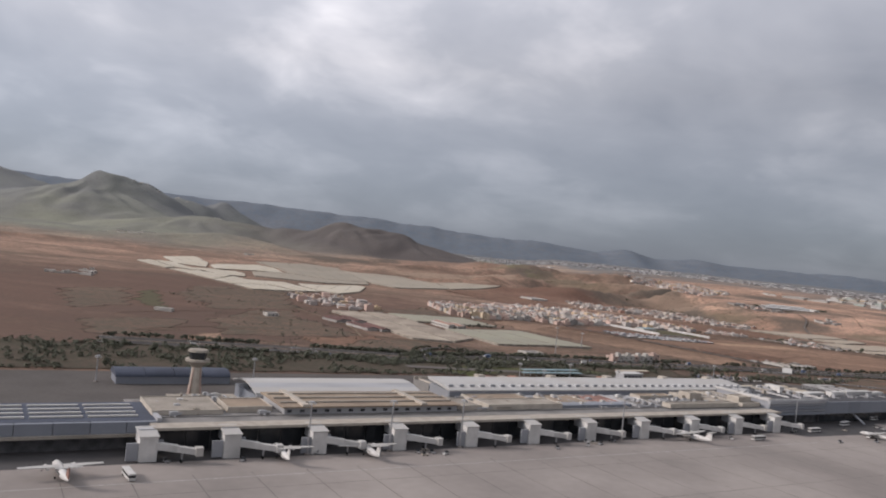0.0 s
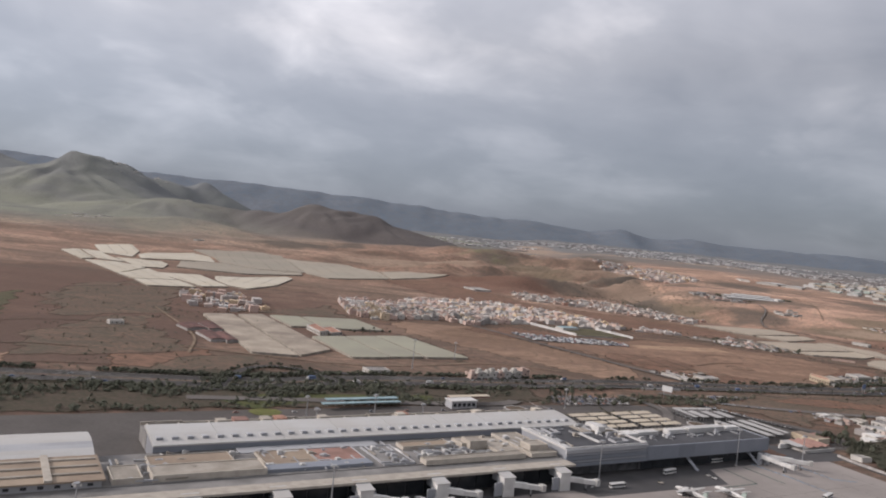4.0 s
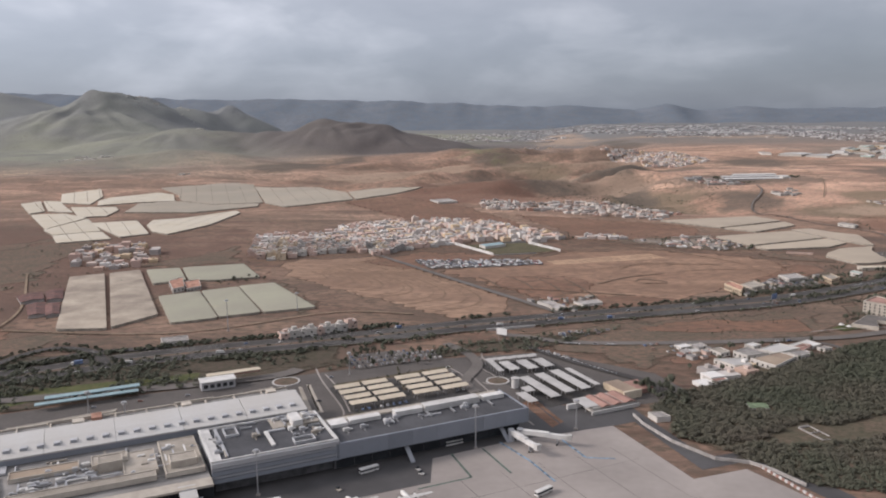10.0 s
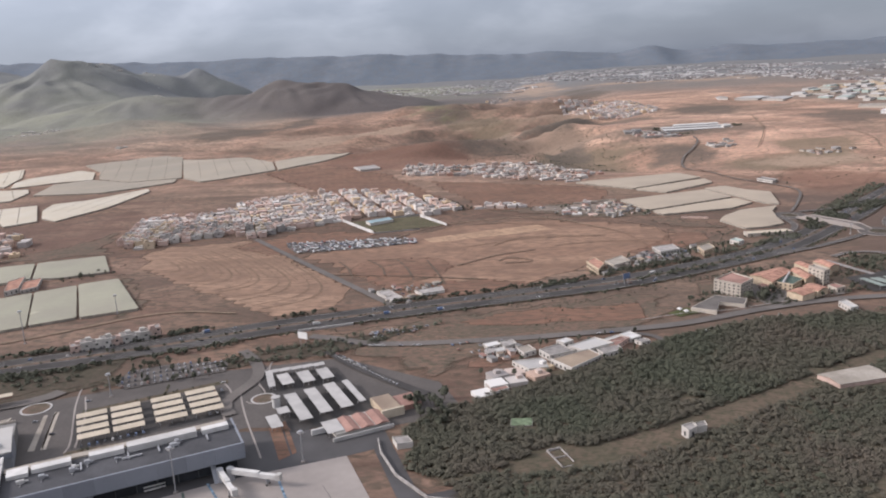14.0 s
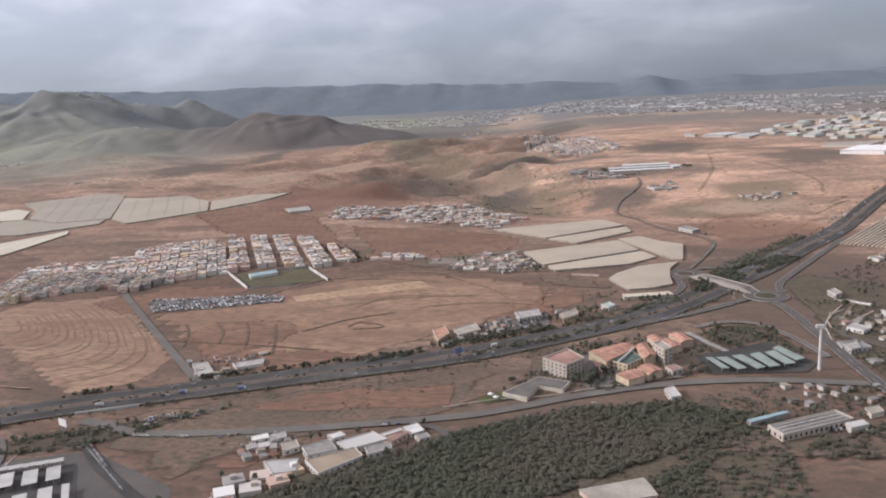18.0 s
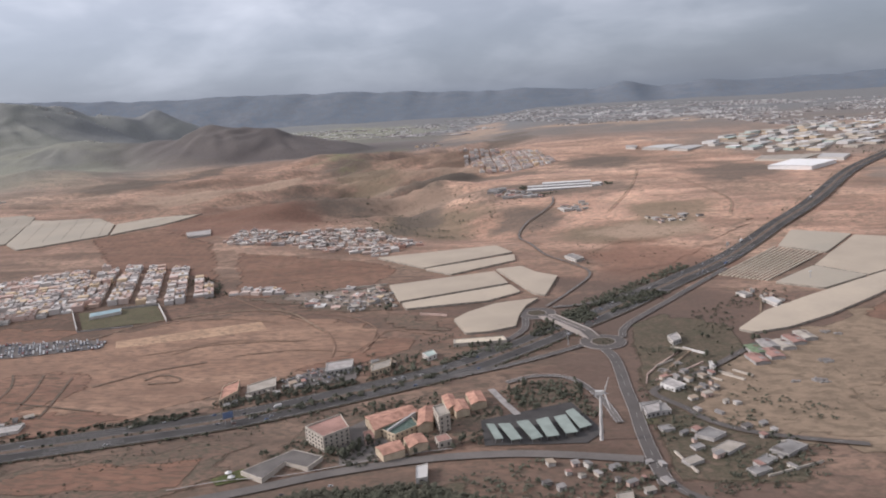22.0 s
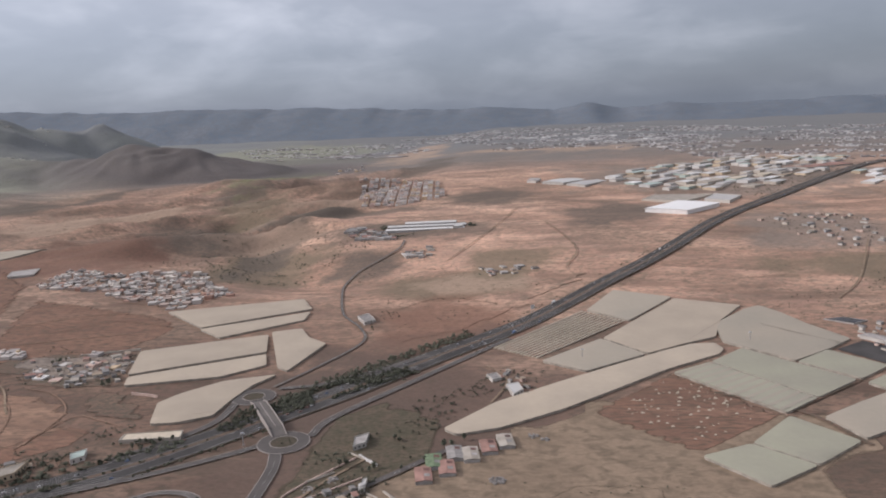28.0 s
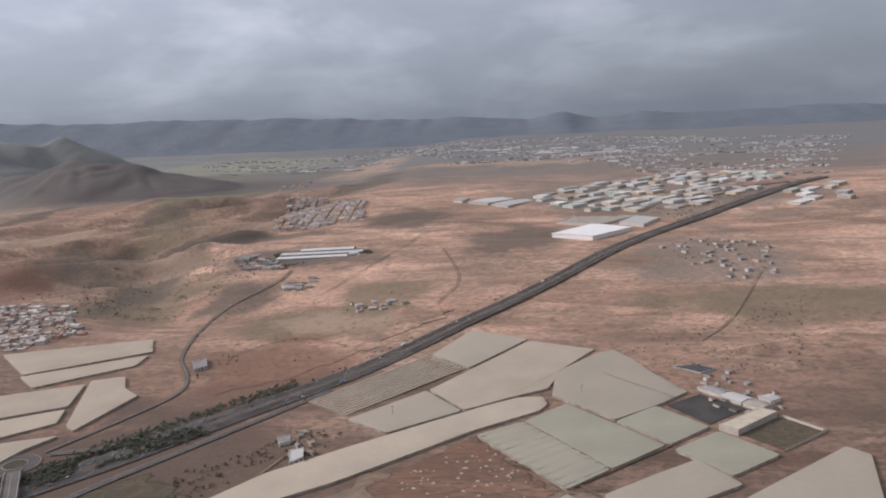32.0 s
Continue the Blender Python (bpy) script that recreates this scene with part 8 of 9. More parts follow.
# works among the trees and the white hamlet
works = block("works", [(586, 583), (620, 601), (625, 592), (590, 573)], 3.3, "hut", "grey_roof", "long flat-roofed works with cream walls and roof strips", "works", 1, 0.5)
for q, w in ((-2.4, 0.9), (0.2, 0.5), (2.6, 0.9)):   # raised strips along the roof
    put("roof_strip", Shape().prism([(-15 - q * 0.5, -8 + q), (15 - q * 0.5, 8 + q), (15 - q * 0.5, 8 + q + w), (-15 - q * 0.5, -8 + q + w)], 3.4, 3.8), "beige_roof", works)
for k in range(5):
    put("roof_unit", Shape().box(-10 + 5 * k, -8.4 + 5 * k, -5.2 + 2.6 * k, -4.2 + 2.6 * k, 3.4, 4.3), "metal", works)
block("works_annex", [(620, 588), (629, 592), (630, 587), (621, 583)], 3, "wall_white", "white_roof", "small works annex with white roof", "works", 0, 0)
block("works_shelter", [(579, 591), (599, 602), (600, 600), (580, 588)], 2.6, "metal", "cyan", "long shelter with a blue roof", "shelter", 0, 0)
gable("shed", [(502.0, 523.7), (527.1, 534.3), (531.2, 521.1), (507.9, 512.9)], 2.2, 0.9, "wall_pink", "beige_roof", "wide pale-roofed shed among trees", "shed")
block("white_house", [(434.4, 468.8), (439.0, 471.7), (440.2, 468.0), (436.3, 464.3)], 4, "wall_white", "terrace", "small white cube house among trees", "house", 1)
block("white_house", [(440.2, 473.8), (444.3, 475.8), (444.7, 472.0), (440.9, 470.1)], 2.6, "wall_white", "terrace", "low white outbuilding among trees", "outbuilding", 0)
block("sports_court", [(368, 481), (377, 482), (377, 475), (368, 474)], 0.9, "concrete", "court_green", "small green sports court among trees", "court", 0, 0)
for poly, h, wall, roof, lab in (([(379.3, 554.8), (390, 563), (396.5, 552.9), (384.7, 546.5)], 3.5, "wall_white", "terrace", "white flat-roofed building in a hamlet"), ([(394, 560), (408, 572), (417, 564), (401.7, 553.1)], 3.5, "wall_white", "white_roof", "white hamlet workshop with pale roof"),
                                 ([(385.0, 541.9), (403.9, 555.6), (409.7, 547.4), (394.7, 530.1)], 3.5, "wall_white", "ochre_roof", "hamlet hall with ochre roof and white parapet"), ([(410, 564), (422, 575), (426, 573), (418, 561)], 2.8, "wall_pink", "red_roof", "pink hamlet building with red roof"),
                                 ([(407.5, 557.6), (419, 562), (420.8, 556.2), (411.4, 549.8)], 2.8, "wall_white", "terrace", "white hamlet house with flat roof"), ([(366.4, 541.2), (381.2, 544.7), (383.9, 533.4), (374.6, 530.3)], 2.8, "wall_white", "canopy", "white hamlet house with pale grey roof"),
                                 ([(355.2, 513.0), (362.0, 518.3), (366.3, 508.6), (359.6, 503.6)], 2.8, "wall_white", "red_roof", "white hamlet house with red terrace")):
    block("hamlet_building", poly, h * 0.78, wall, roof, lab, "house", 1, 0.5, "hamlet buildings")
scatter([(352.0, 504.1), (355.9, 520.8), (369.4, 539.1), (387.3, 534.3), (376.7, 521.8), (363.8, 508.0)], 7, 8.5, 0.5, 2, 30, True)
for x, y, key, word in ((730, 774, "red_roof", "faded red"), (733, 790, "court_green", "green"), (741, 783, "red_roof", "reddish"), (743, 801, "terrace", "grey"), (752, 800, "beige_roof", "beige"), (761, 810, "red_roof", "reddish"), (770, 818, "beige_roof", "beige")):
    c, q = math.cos(radians(12)), math.sin(radians(12))
    e = gable("row_shed", [(x + c * i - q * j, y + q * i + c * j) for i, j in ((-4.4, -8), (4.4, -8), (4.4, 8), (-4.4, 8))], 2.0, 0.5, "wall_grey", key, "low farm shed with a patched %s sheet roof" % word, "shed", "row sheds")
    for k in (-0.5, 0.4):
        put("roof_patch", Shape().add([(i * c - j * q, i * q + j * c, 2.24 + 0.5 * (1 - abs(i) / 4.4)) for i, j in ((0.4, k * 7), (3.4, k * 7), (3.4, k * 7 + 3.2), (0.4, k * 7 + 3.2))], [(0, 1, 2, 3)]), "rust" if k > 0 else "terrace", e)

for poly, h, roof in (([(350, 567), (357, 571), (360, 566), (353, 562)], 2.0, "white"), ([(359, 569), (365, 573), (368, 567), (362, 563)], 2.2, "terrace"), ([(356, 560), (361, 563), (363, 558), (358, 555)], 1.8, "white_roof"), ([(368, 559), (374, 563), (378, 556), (372, 551)], 2.8, "beige_roof"),
                      ([(412, 571), (420, 578), (424, 572), (416, 566)], 2.6, "white_roof"), ([(421, 579), (427, 584), (432, 576), (426, 571)], 2.4, "white"), ([(428, 571), (433, 574), (436, 570), (431, 567)], 2.0, "terrace"), ([(388, 566), (393, 570), (397, 566), (392, 562)], 4.4, "white")):
    block("hamlet_building", poly, h * 0.8, "wall_white", roof, "small white flat-roofed hamlet building", "house", 1, 0.4, "hamlet buildings")

# roadside strip, workshops and sheds
for poly, h, wall, roof, lab in (([(412, 724), (418, 735), (424, 717), (419, 702)], 4.1, "wall_ochre", "tile", "ochre roadside house with tiled roof"), ([(425, 729), (438, 744), (443, 729), (430, 717)], 2.7, "hut", "beige_roof", "low cream roadside building"),
                                 ([(463, 768), (479, 776), (482, 761), (467, 753)], 2.7, "wall_white", "terrace", "white flat-roofed roadside showroom"), ([(495, 764), (505, 775), (507, 760), (497, 749)], 3.4, "wall_ochre", "beige_roof", "ochre roadside building with flat roof"),
                                 ([(541, 806), (540, 815), (574, 822), (577, 812)], 2.3, "hut", "cream_roof", "long low cream building beside the slip road"), ([(523, 786), (529, 793), (533, 784), (528, 778)], 2.7, "wall_white", "green_canopy", "small white roadside kiosk"),
                                 ([(273, 665), (281, 669), (293, 652), (287, 644)], 1.7, "wall_white", "terrace", "white roadside workshop with grey roof"), ([(298, 667), (315, 676), (318, 666), (304, 659)], 1.6, "wall_white", "terrace", "long white roadside workshop"),
                                 ([(683, 815), (690, 822), (691, 809), (685, 803)], 3.1, "wall_white", "terrace", "white farmhouse in a dry garden"), ([(668, 731), (674, 739), (682, 729), (675, 723)], 2.4, "white", "terrace", "white bungalow beside the lane"),
                                 ([(655, 699), (667, 703), (669, 693), (658, 690)], 2.4, "wall_grey", "grey_roof", "low grey outbuilding beside the lane"), ([(700, 765), (702, 767), (703, 756), (701, 754)], 2.7, "wall_white", "white_roof", "small white water tank house"),
                                 ([(618, 1081), (626, 1091), (637, 1070), (629, 1061)], 2.7, "wall_white", "terrace", "white farmhouse by the lane"), ([(765, 907), (773, 911), (777, 898), (771, 889)], 2.4, "wall_white", "white_roof", "small white shed beside the nets"),
                                 ([(750, 927), (757, 931), (761, 921), (755, 917)], 2.0, "wall_white", "terrace", "small white store beside nets"), ([(-16, 701), (-12, 716), (6, 682), (1, 673)], 3.4, "wall_white", "tile", "white villa with tiled roof"), ([(-5, 703), (3, 714), (16, 689), (9, 679)], 2.4, "wall_white", "tile", "villa wing with tiled roof"),
                                 ([(53.4, 549.4), (66.7, 556.7), (71.9, 547.2), (59.1, 540.2)], 2.4, "wall_white", "terrace", "small white house by the track"), ([(108, 1295), (135, 1314), (152, 1276), (125, 1264)], 2.7, "wall_white", "terrace", "white farm shed in red fields"),
                                 ([(-152, 626), (-144, 634), (-139, 627), (-147, 620)], 2.4, "wall_white", "terrace", "small white house on the dark plain"), ([(611, 1331), (633, 1341), (640, 1320), (620, 1314)], 3.4, "wall_white", "terrace", "pale farm building above the gully"),
                                 ([(547, 628), (552, 631), (554, 618), (549, 616)], 2.7, "wall_white", "white_roof", "small white house below the road"), ([(635, 607), (642, 610), (642, 603), (635, 599)], 2.0, "hut", "beige_roof", "small cream outbuilding near trees"),
                                 ([(655, 698), (664, 704), (663, 692), (656, 687)], 2.7, "wall_grey", "terrace", "grey farmhouse beside the lane")):
    block("building", poly, h, wall, roof, lab, "building", 1 if h > 2.3 else 0, 0.5)


def shed(x, y, ang, w, d, h, wall, roof):
    """A small outbuilding with a roof slab that overhangs."""
    e = thing("outbuilding", x, y, ang, label="small %s farm outbuilding with a low roof" % {"wall_white": "whitewashed", "wall_grey": "grey block", "wall_pink": "pinkish", "hut": "cream", "metal": "sheet-metal"}[wall], category="outbuilding", group="farm outbuildings")
    put("wall", Shape().box(-w / 2, w / 2, -d / 2, d / 2, -0.6, h), wall, e)
    put("roof", Shape().add([(-w / 2 - 0.2, -d / 2 - 0.2, h), (w / 2 + 0.2, -d / 2 - 0.2, h), (w / 2 + 0.2, d / 2 + 0.2, h + 0.4), (-w / 2 - 0.2, d / 2 + 0.2, h + 0.4), (-w / 2 - 0.2, -d / 2 - 0.2, h + 0.15), (w / 2 + 0.2, -d / 2 - 0.2, h + 0.15), (w / 2 + 0.2, d / 2 + 0.2, h + 0.55), (-w / 2 - 0.2, d / 2 + 0.2, h + 0.55)],
                            [(3, 2, 1, 0), (4, 5, 6, 7), (0, 1, 5, 4), (1, 2, 6, 5), (2, 3, 7, 6), (3, 0, 4, 7)]), roof, e)
    put("door", Shape().box(-0.4, 0.4, -d / 2 - 0.05, -d / 2, 0, min(h, 1.5)), "dark", e)


def yard(poly, count, ang, size=1.0):
    """A farmyard of sheds, tanks and walls."""
    x0, x1, y0, y1 = min(p[0] for p in poly), max(p[0] for p in poly), min(p[1] for p in poly), max(p[1] for p in poly)
    done = []
    for _ in range(count * 30):
        x, y = rh.uniform(x0, x1), rh.uniform(y0, y1)
        if len(done) < count and inside(x, y, poly) and all((x - a) ** 2 + (y - b) ** 2 > 30 for a, b in done):
            done.append((x, y))
            shed(x, y, ang + rh.choice((0, 90)) + rh.uniform(-10, 10), size * rh.uniform(1.6, 5.5), size * rh.uniform(1.6, 4.0), size ** 0.4 * rh.uniform(1.1, 2.3), rh.choice(("wall_white", "wall_grey", "wall_grey", "wall_pink", "hut", "metal")), rh.choice(("terrace", "terrace", "grey_roof", "beige_roof", "red_roof", "slate", "ochre_roof")))


for poly, h, roof in (([(654, 695), (654, 704), (665, 707), (667, 698)], 2.6, "grey_roof"), ([(660, 676), (666, 678), (668, 673), (662, 671)], 1.8, "grey_roof"), ([(676, 666), (684, 675), (691, 668), (684, 661)], 2.2, "grey_roof"), ([(681, 651), (690, 660), (697, 656), (688, 647)], 2.0, "beige_roof"),
                      ([(706, 650), (717, 661), (724, 655), (713, 645)], 2.4, "grey_roof"), ([(697, 640), (704, 647), (708, 643), (701, 636)], 1.6, "grey_roof"), ([(666, 640), (673, 645), (676, 640), (669, 635)], 1.8, "beige_roof"), ([(692, 632), (700, 637), (703, 632), (695, 627)], 1.8, "grey_roof"), ([(672, 655), (677, 658), (679, 654), (674, 651)], 1.6, "grey_roof")):
    block("farm_building", poly, h * 0.8, "wall_grey", roof, "plain block farm building with a flat roof", "farm building", 0, 0.35, "farm buildings")
for poly in ([(669, 764), (670, 764), (682, 776), (681, 776)], [(683, 800), (684, 800), (699, 791), (698, 790)], [(705, 751), (706, 751), (716, 742), (715, 741)], [(712, 757), (713, 757), (722, 748), (721, 747)], [(726, 641), (727, 642), (700, 628), (700, 627)], [(664, 650), (665, 650), (672, 630), (671, 630)]):
    block("boundary_wall", poly, 1.1, "hut", "beige_roof", "low pale farmyard wall", "wall", 0, 0)
yard([(667, 719), (692, 745), (727, 658), (716, 635), (685, 624), (665, 663)], 20, 35)
yard([(604, 638), (660, 640), (665, 614), (605, 607)], 16, 30)
yard([(402, 941), (468, 965), (480, 909), (436, 895), (411, 914)], 30, 35)
yard([(669, 750), (686, 765), (703, 754), (696, 726), (676, 722)], 12, 35)
yard([(747, 935), (773, 941), (784, 897), (768, 888)], 9, 50)
yard([(1027, 1047), (1060, 1059), (1088, 1014), (1072, 968), (1046, 977), (1027, 992)], 26, 40)
yard([(416, 714), (459, 756), (508, 784), (511, 769), (460, 734), (424, 698)], 18, 35)
grove([(417, 702), (459, 742), (507, 772), (510, 760), (460, 724), (425, 689)], 18, 0.8, 1.4)
yard([(265, 674), (308, 690), (321, 672), (299, 644), (287, 639)], 14, 35)
yard([(346.5, 552.9), (364, 569), (377, 560), (360.0, 544.4)], 12, 30)
grove([(671, 753), (709, 812), (746, 812), (748, 762), (708, 733), (679, 726)], 16, 0.5, 1.0)
for k in range(9):
    a, b = [(122, 562), (161, 588)]
    q = (k + 0.5) / 9
    house("row_house", a[0] + (b[0] - a[0]) * q, a[1] + (b[1] - a[1]) * q, math.degrees(math.atan2(b[1] - a[1], b[0] - a[0])), 6.2, 7.5, 3.9 + 1.0 * (k % 2) + (2.2 if k == 8 else 0), "wall_white" if k % 4 else "wall_pink", 3, "terrace", "white row houses")
for k, poly in enumerate(([(-106, 645), (-97, 662), (-81, 640), (-91, 628)], [(-82, 621), (-74, 631), (-53, 599), (-61, 593)], [(-69, 623), (-63, 631), (-44, 601), (-50, 595)], [(-95, 662), (-88, 674), (-68, 642), (-77, 637)])):
    gable("barn", poly, 2.0, 0.8, "wall_grey", "rust", "long low barn with dark red roof", "barn", "barns")

def wall_run(pts, h, key, label):
    """A thin wall in straight panels along a line."""
    w = thing("boundary_wall", pts[0][0], pts[0][1], label=label, category="wall", group="farm walls")
    z0 = land(*pts[0])
    for (ax, ay), (bx, by) in zip(pts, pts[1:]):
        L = math.dist((ax, ay), (bx, by))
        nx_, ny_ = -(by - ay) / L * 0.3, (bx - ax) / L * 0.3
        ox, oy = pts[0]
        put("wall_panel", Shape().prism([(ax - ox + nx_, ay - oy + ny_), (ax - ox - nx_, ay - oy - ny_), (bx - ox - nx_, by - oy - ny_), (bx - ox + nx_, by - oy + ny_)], -0.6, land((ax + bx) / 2, (ay + by) / 2) - z0 + h), key, w)


def heap(x, y, r, n, key, label):
    """Rubble and scrap in a loose pile."""
    pile = Shape()
    for _ in range(n):
        a, d, q = rh.uniform(0, 6.3), r * rh.random() ** 0.7, rh.uniform(0.3, 1.1)
        px_, py_, z = x + d * math.cos(a), y + d * math.sin(a), land(x, y)
        pile.prism([(px_ + q * math.cos(a + k * 1.57 + rh.uniform(-0.3, 0.3)), py_ + q * 0.7 * math.sin(a + k * 1.57)) for k in range(4)], z - 0.2, z + rh.uniform(0.3, 1.2))
    tagged(piece("rubble", pile.done("rubble", M[key])), label, "rubble", kind="stuff")


wall_run([(690, 797), (696, 791), (703, 785)], 1.6, "white", "long whitewashed wall beside a dark garden")
wall_run([(696, 748), (703, 740)], 1.0, "hut", "low pale enclosure wall")
wall_run([(704, 755), (711, 750)], 1.0, "hut", "low pale enclosure wall")
wall_run([(661, 736), (663, 750), (671, 766), (680, 780), (689, 794)], 1.1, "wall_pink", "pinkish stone wall round a farm")
wall_run([(666, 740), (678, 750), (698, 771)], 1.0, "wall_pink", "pinkish wall along a farm lane")
wall_run([(314, 959), (329, 967), (343, 985)], 1.8, "white", "white wall below the village")
wall_run([(412, 969), (434, 978), (456, 986)], 1.8, "hut", "pale wall along a dusty yard")
wall_run([(504, 886), (515, 884), (526, 881)], 1.8, "wall_pink", "pink and white wall beside nets")
tank = thing("water_tank", 701, 758, label="tall white water tank on bare ground", category="water tank")
put("body", Shape().tube((0, 0, 0), (0, 0, 3.6), 1.5, 1.5, 16), "white", tank)
put("lid", Shape().tube((0, 0, 3.6), (0, 0, 3.8), 1.6, 1.3, 16), "canopy", tank)
for x, y, r, n_ in ((769, 773, 4.5, 46), (756, 740, 4.5, 40), (742, 738, 2.5, 16), (785, 828, 3.5, 26), (793, 824, 3.0, 20), (674, 757, 4.0, 30), (683, 768, 3.5, 24)):
    heap(x, y, r, n_, "terrace", "heap of grey rubble and scrap on dry grass")
field([(655, 692), (661, 687), (662, 681), (654, 681)], "turf", "small green lawn beside a farmhouse", 0)
YARD = [(364, 945), (369, 968), (406, 966), (456, 977), (474, 934), (464, 917), (442, 907), (404, 916)]
field(YARD, "yard_grey", "dusty grey yard with parked vehicles", 5)
yard(YARD, 16, 30, 1.5)
woods("scrub", [(207, 1061), (275, 1025), (316, 958), (297, 950), (249, 1006)], 170, "dark trees at the village edge", 0.8, 2.2, "leaf", 30, keep=-0.5)
for x, y, q in ((683, 782, 1.6), (686, 784, 1.3), (702, 782, 1.2), (700, 779, 1.0), (706, 819, 1.3), (709, 817, 1.0), (727, 794, 1.1), (736, 810, 1.4), (740, 813, 1.3), (746, 821, 1.3), (717, 781, 0.9), (400, 950, 1.5), (404, 954, 1.4), (408, 956, 1.2), (477, 903, 1.6), (474, 900, 1.4), (515, 773, 1.2), (520, 778, 1.3), (527, 782, 1.2), (506, 751, 1.2),
                (539, 804, 1.0), (544, 804, 0.9), (552, 806, 1.0), (554, 807, 0.9), (558, 809, 1.0), (566, 811, 1.1), (572, 812, 1.0)):
    plant_tree(x, y, q)
for pts in ([(323, 950), (370, 906), (407, 879), (435, 852), (454, 817), (461, 786)], [(417, 894), (444, 885), (471, 860), (479, 838), (482, 801)], [(480, 794), (486, 844), (507, 840), (528, 831)]):
    tagged(ribbon("track", spline(pts, 6), 0.9, M["plough"], 0, 0.62), "pale dusty track across bare ground", "road", kind="structure")
field([(471, 880), (482, 895), (527, 864), (536, 837), (493, 851)], "dark_earth", "dark stony ground between nets and track", 6)

# football ground and car park
pitch = field([(233, 858), (197, 909), (258, 930), (292, 882)], "turf", "green football pitch with white walls")
for (a, b), h in (([(186, 916), (231, 854)], 2.6), ([(262, 928), (294, 880)], 2.6), ([(231, 854), (271, 868)], 1.0), ([(231, 921), (260, 932)], 2.0)):
    d = Vector((b[0] - a[0], b[1] - a[1], 0))
    w = thing("boundary_wall", a[0], a[1], math.degrees(math.atan2(d.y, d.x)), label="white painted wall round the football pitch", category="wall", group="pitch walls")
    n = max(1, int(d.length / 6))
    for k in range(n):
        put("wall_panel", Shape().box(d.length * k / n, d.length * (k + 1) / n - 0.1, -0.25, 0.25, -0.5, h), "white" if h > 2.2 else "wall_grey", w)
block("grandstand", [(214, 899), (234, 915), (240, 904), (221, 887)], 3, "wall_white", "cyan", "low grandstand with pale blue roof", "grandstand", 0, 0)
LOT = [(166, 807), (162, 820), (242, 831), (271, 831), (278, 812), (222, 792), (180, 785)]
field(LOT, "pale_asphalt", "asphalt car park full of cars")
LOT2 = [(440, 743), (459, 766), (487, 770), (488, 744), (456, 732)]
field(LOT2, "pale_asphalt", "roadside yard full of parked cars")
field(LOT3, "pale_asphalt", "car park beside the airport road", 0)

# ---- vehicles ----
CARS = {}


def car(x, y, ang, key, wheels=True, kind="car", lift=0.66):
    k = (key, wheels, kind)
    m = pose(x, y, land(x, y) + lift, 0, 0, ang) @ Matrix.Diagonal((0.75, 0.75, 0.75, 1))
    if k in CARS:
        return copy_thing(CARS[k], m)
    word = {"white": "white", "metal": "silver", "dark_roof": "dark", "red_roof": "red", "blue": "blue", "grey_panel": "grey"}[key]
    c = thing(kind, x, y, ang, land(x, y) + 0.2, "%s %s on asphalt" % (word, "hatchback parked or driving" if kind == "car" else "box van or lorry"), kind, "cars" if kind == "car" else "lorries")
    if kind == "car":
        put("body", Shape().profile([(-2.05, 0.3), (2.05, 0.3), (2.1, 0.75), (1.1, 0.9), (-1.9, 0.95), (-2.1, 0.7)], -0.85, 0.85), key, c)
        put("cabin", Shape().profile([(1.0, 0.9), (0.45, 1.42), (-1.3, 1.45), (-1.85, 0.95)], -0.75, 0.75), "glass", c)
        put("roof", Shape().box(-1.25, 0.4, -0.72, 0.72, 1.42, 1.48), key, c)
    else:
        put("box", Shape().box(-4.2, 1.6, -1.15, 1.15, 0.8, 3.2), key, c)
        put("cab", Shape().profile([(1.7, 0.5), (3.5, 0.5), (3.5, 1.5), (3.1, 2.5), (1.7, 2.6)], -1.05, 1.05), "white", c)
        put("windscreen", Shape().box(3.3, 3.42, -0.9, 0.9, 1.5, 2.2), "glass", c)
    if wheels:
        for wx in ((-1.3, 1.3) if kind == "car" else (-3, 2.6)):
            for s in (-1, 1):
                put("wheel", Shape().tube((wx, s * 0.65, 0.32), (wx, s * 0.88, 0.32), 0.32, 0.32, 8), "rubber", c)
    CARS[k] = c
    c.matrix_basis = m
    return c


PAINT = ("white", "white", "white", "metal", "metal", "grey_panel", "dark_roof", "grey_panel", "red_roof", "blue")


def cars_in(poly, count, ang, pitch_=2.9, rows=6.2):
    x0, x1, y0, y1 = min(p[0] for p in poly), max(p[0] for p in poly), min(p[1] for p in poly), max(p[1] for p in poly)
    d, n = Vector((math.cos(radians(ang)), math.sin(radians(ang)), 0)), Vector((-math.sin(radians(ang)), math.cos(radians(ang)), 0))
    o = Vector(((x0 + x1) / 2, (y0 + y1) / 2, 0))
    spots_ = [o + d * (i * pitch_) + n * (j * rows) for i in range(-60, 61) for j in range(-12, 13)]
    spots_ = [q for q in spots_ if inside(q.x, q.y, poly)]
    rh.shuffle(spots_)
    for q in spots_[:count]:
        car(q.x, q.y, ang + 90 + rh.uniform(-4, 4), rh.choice(PAINT), False)


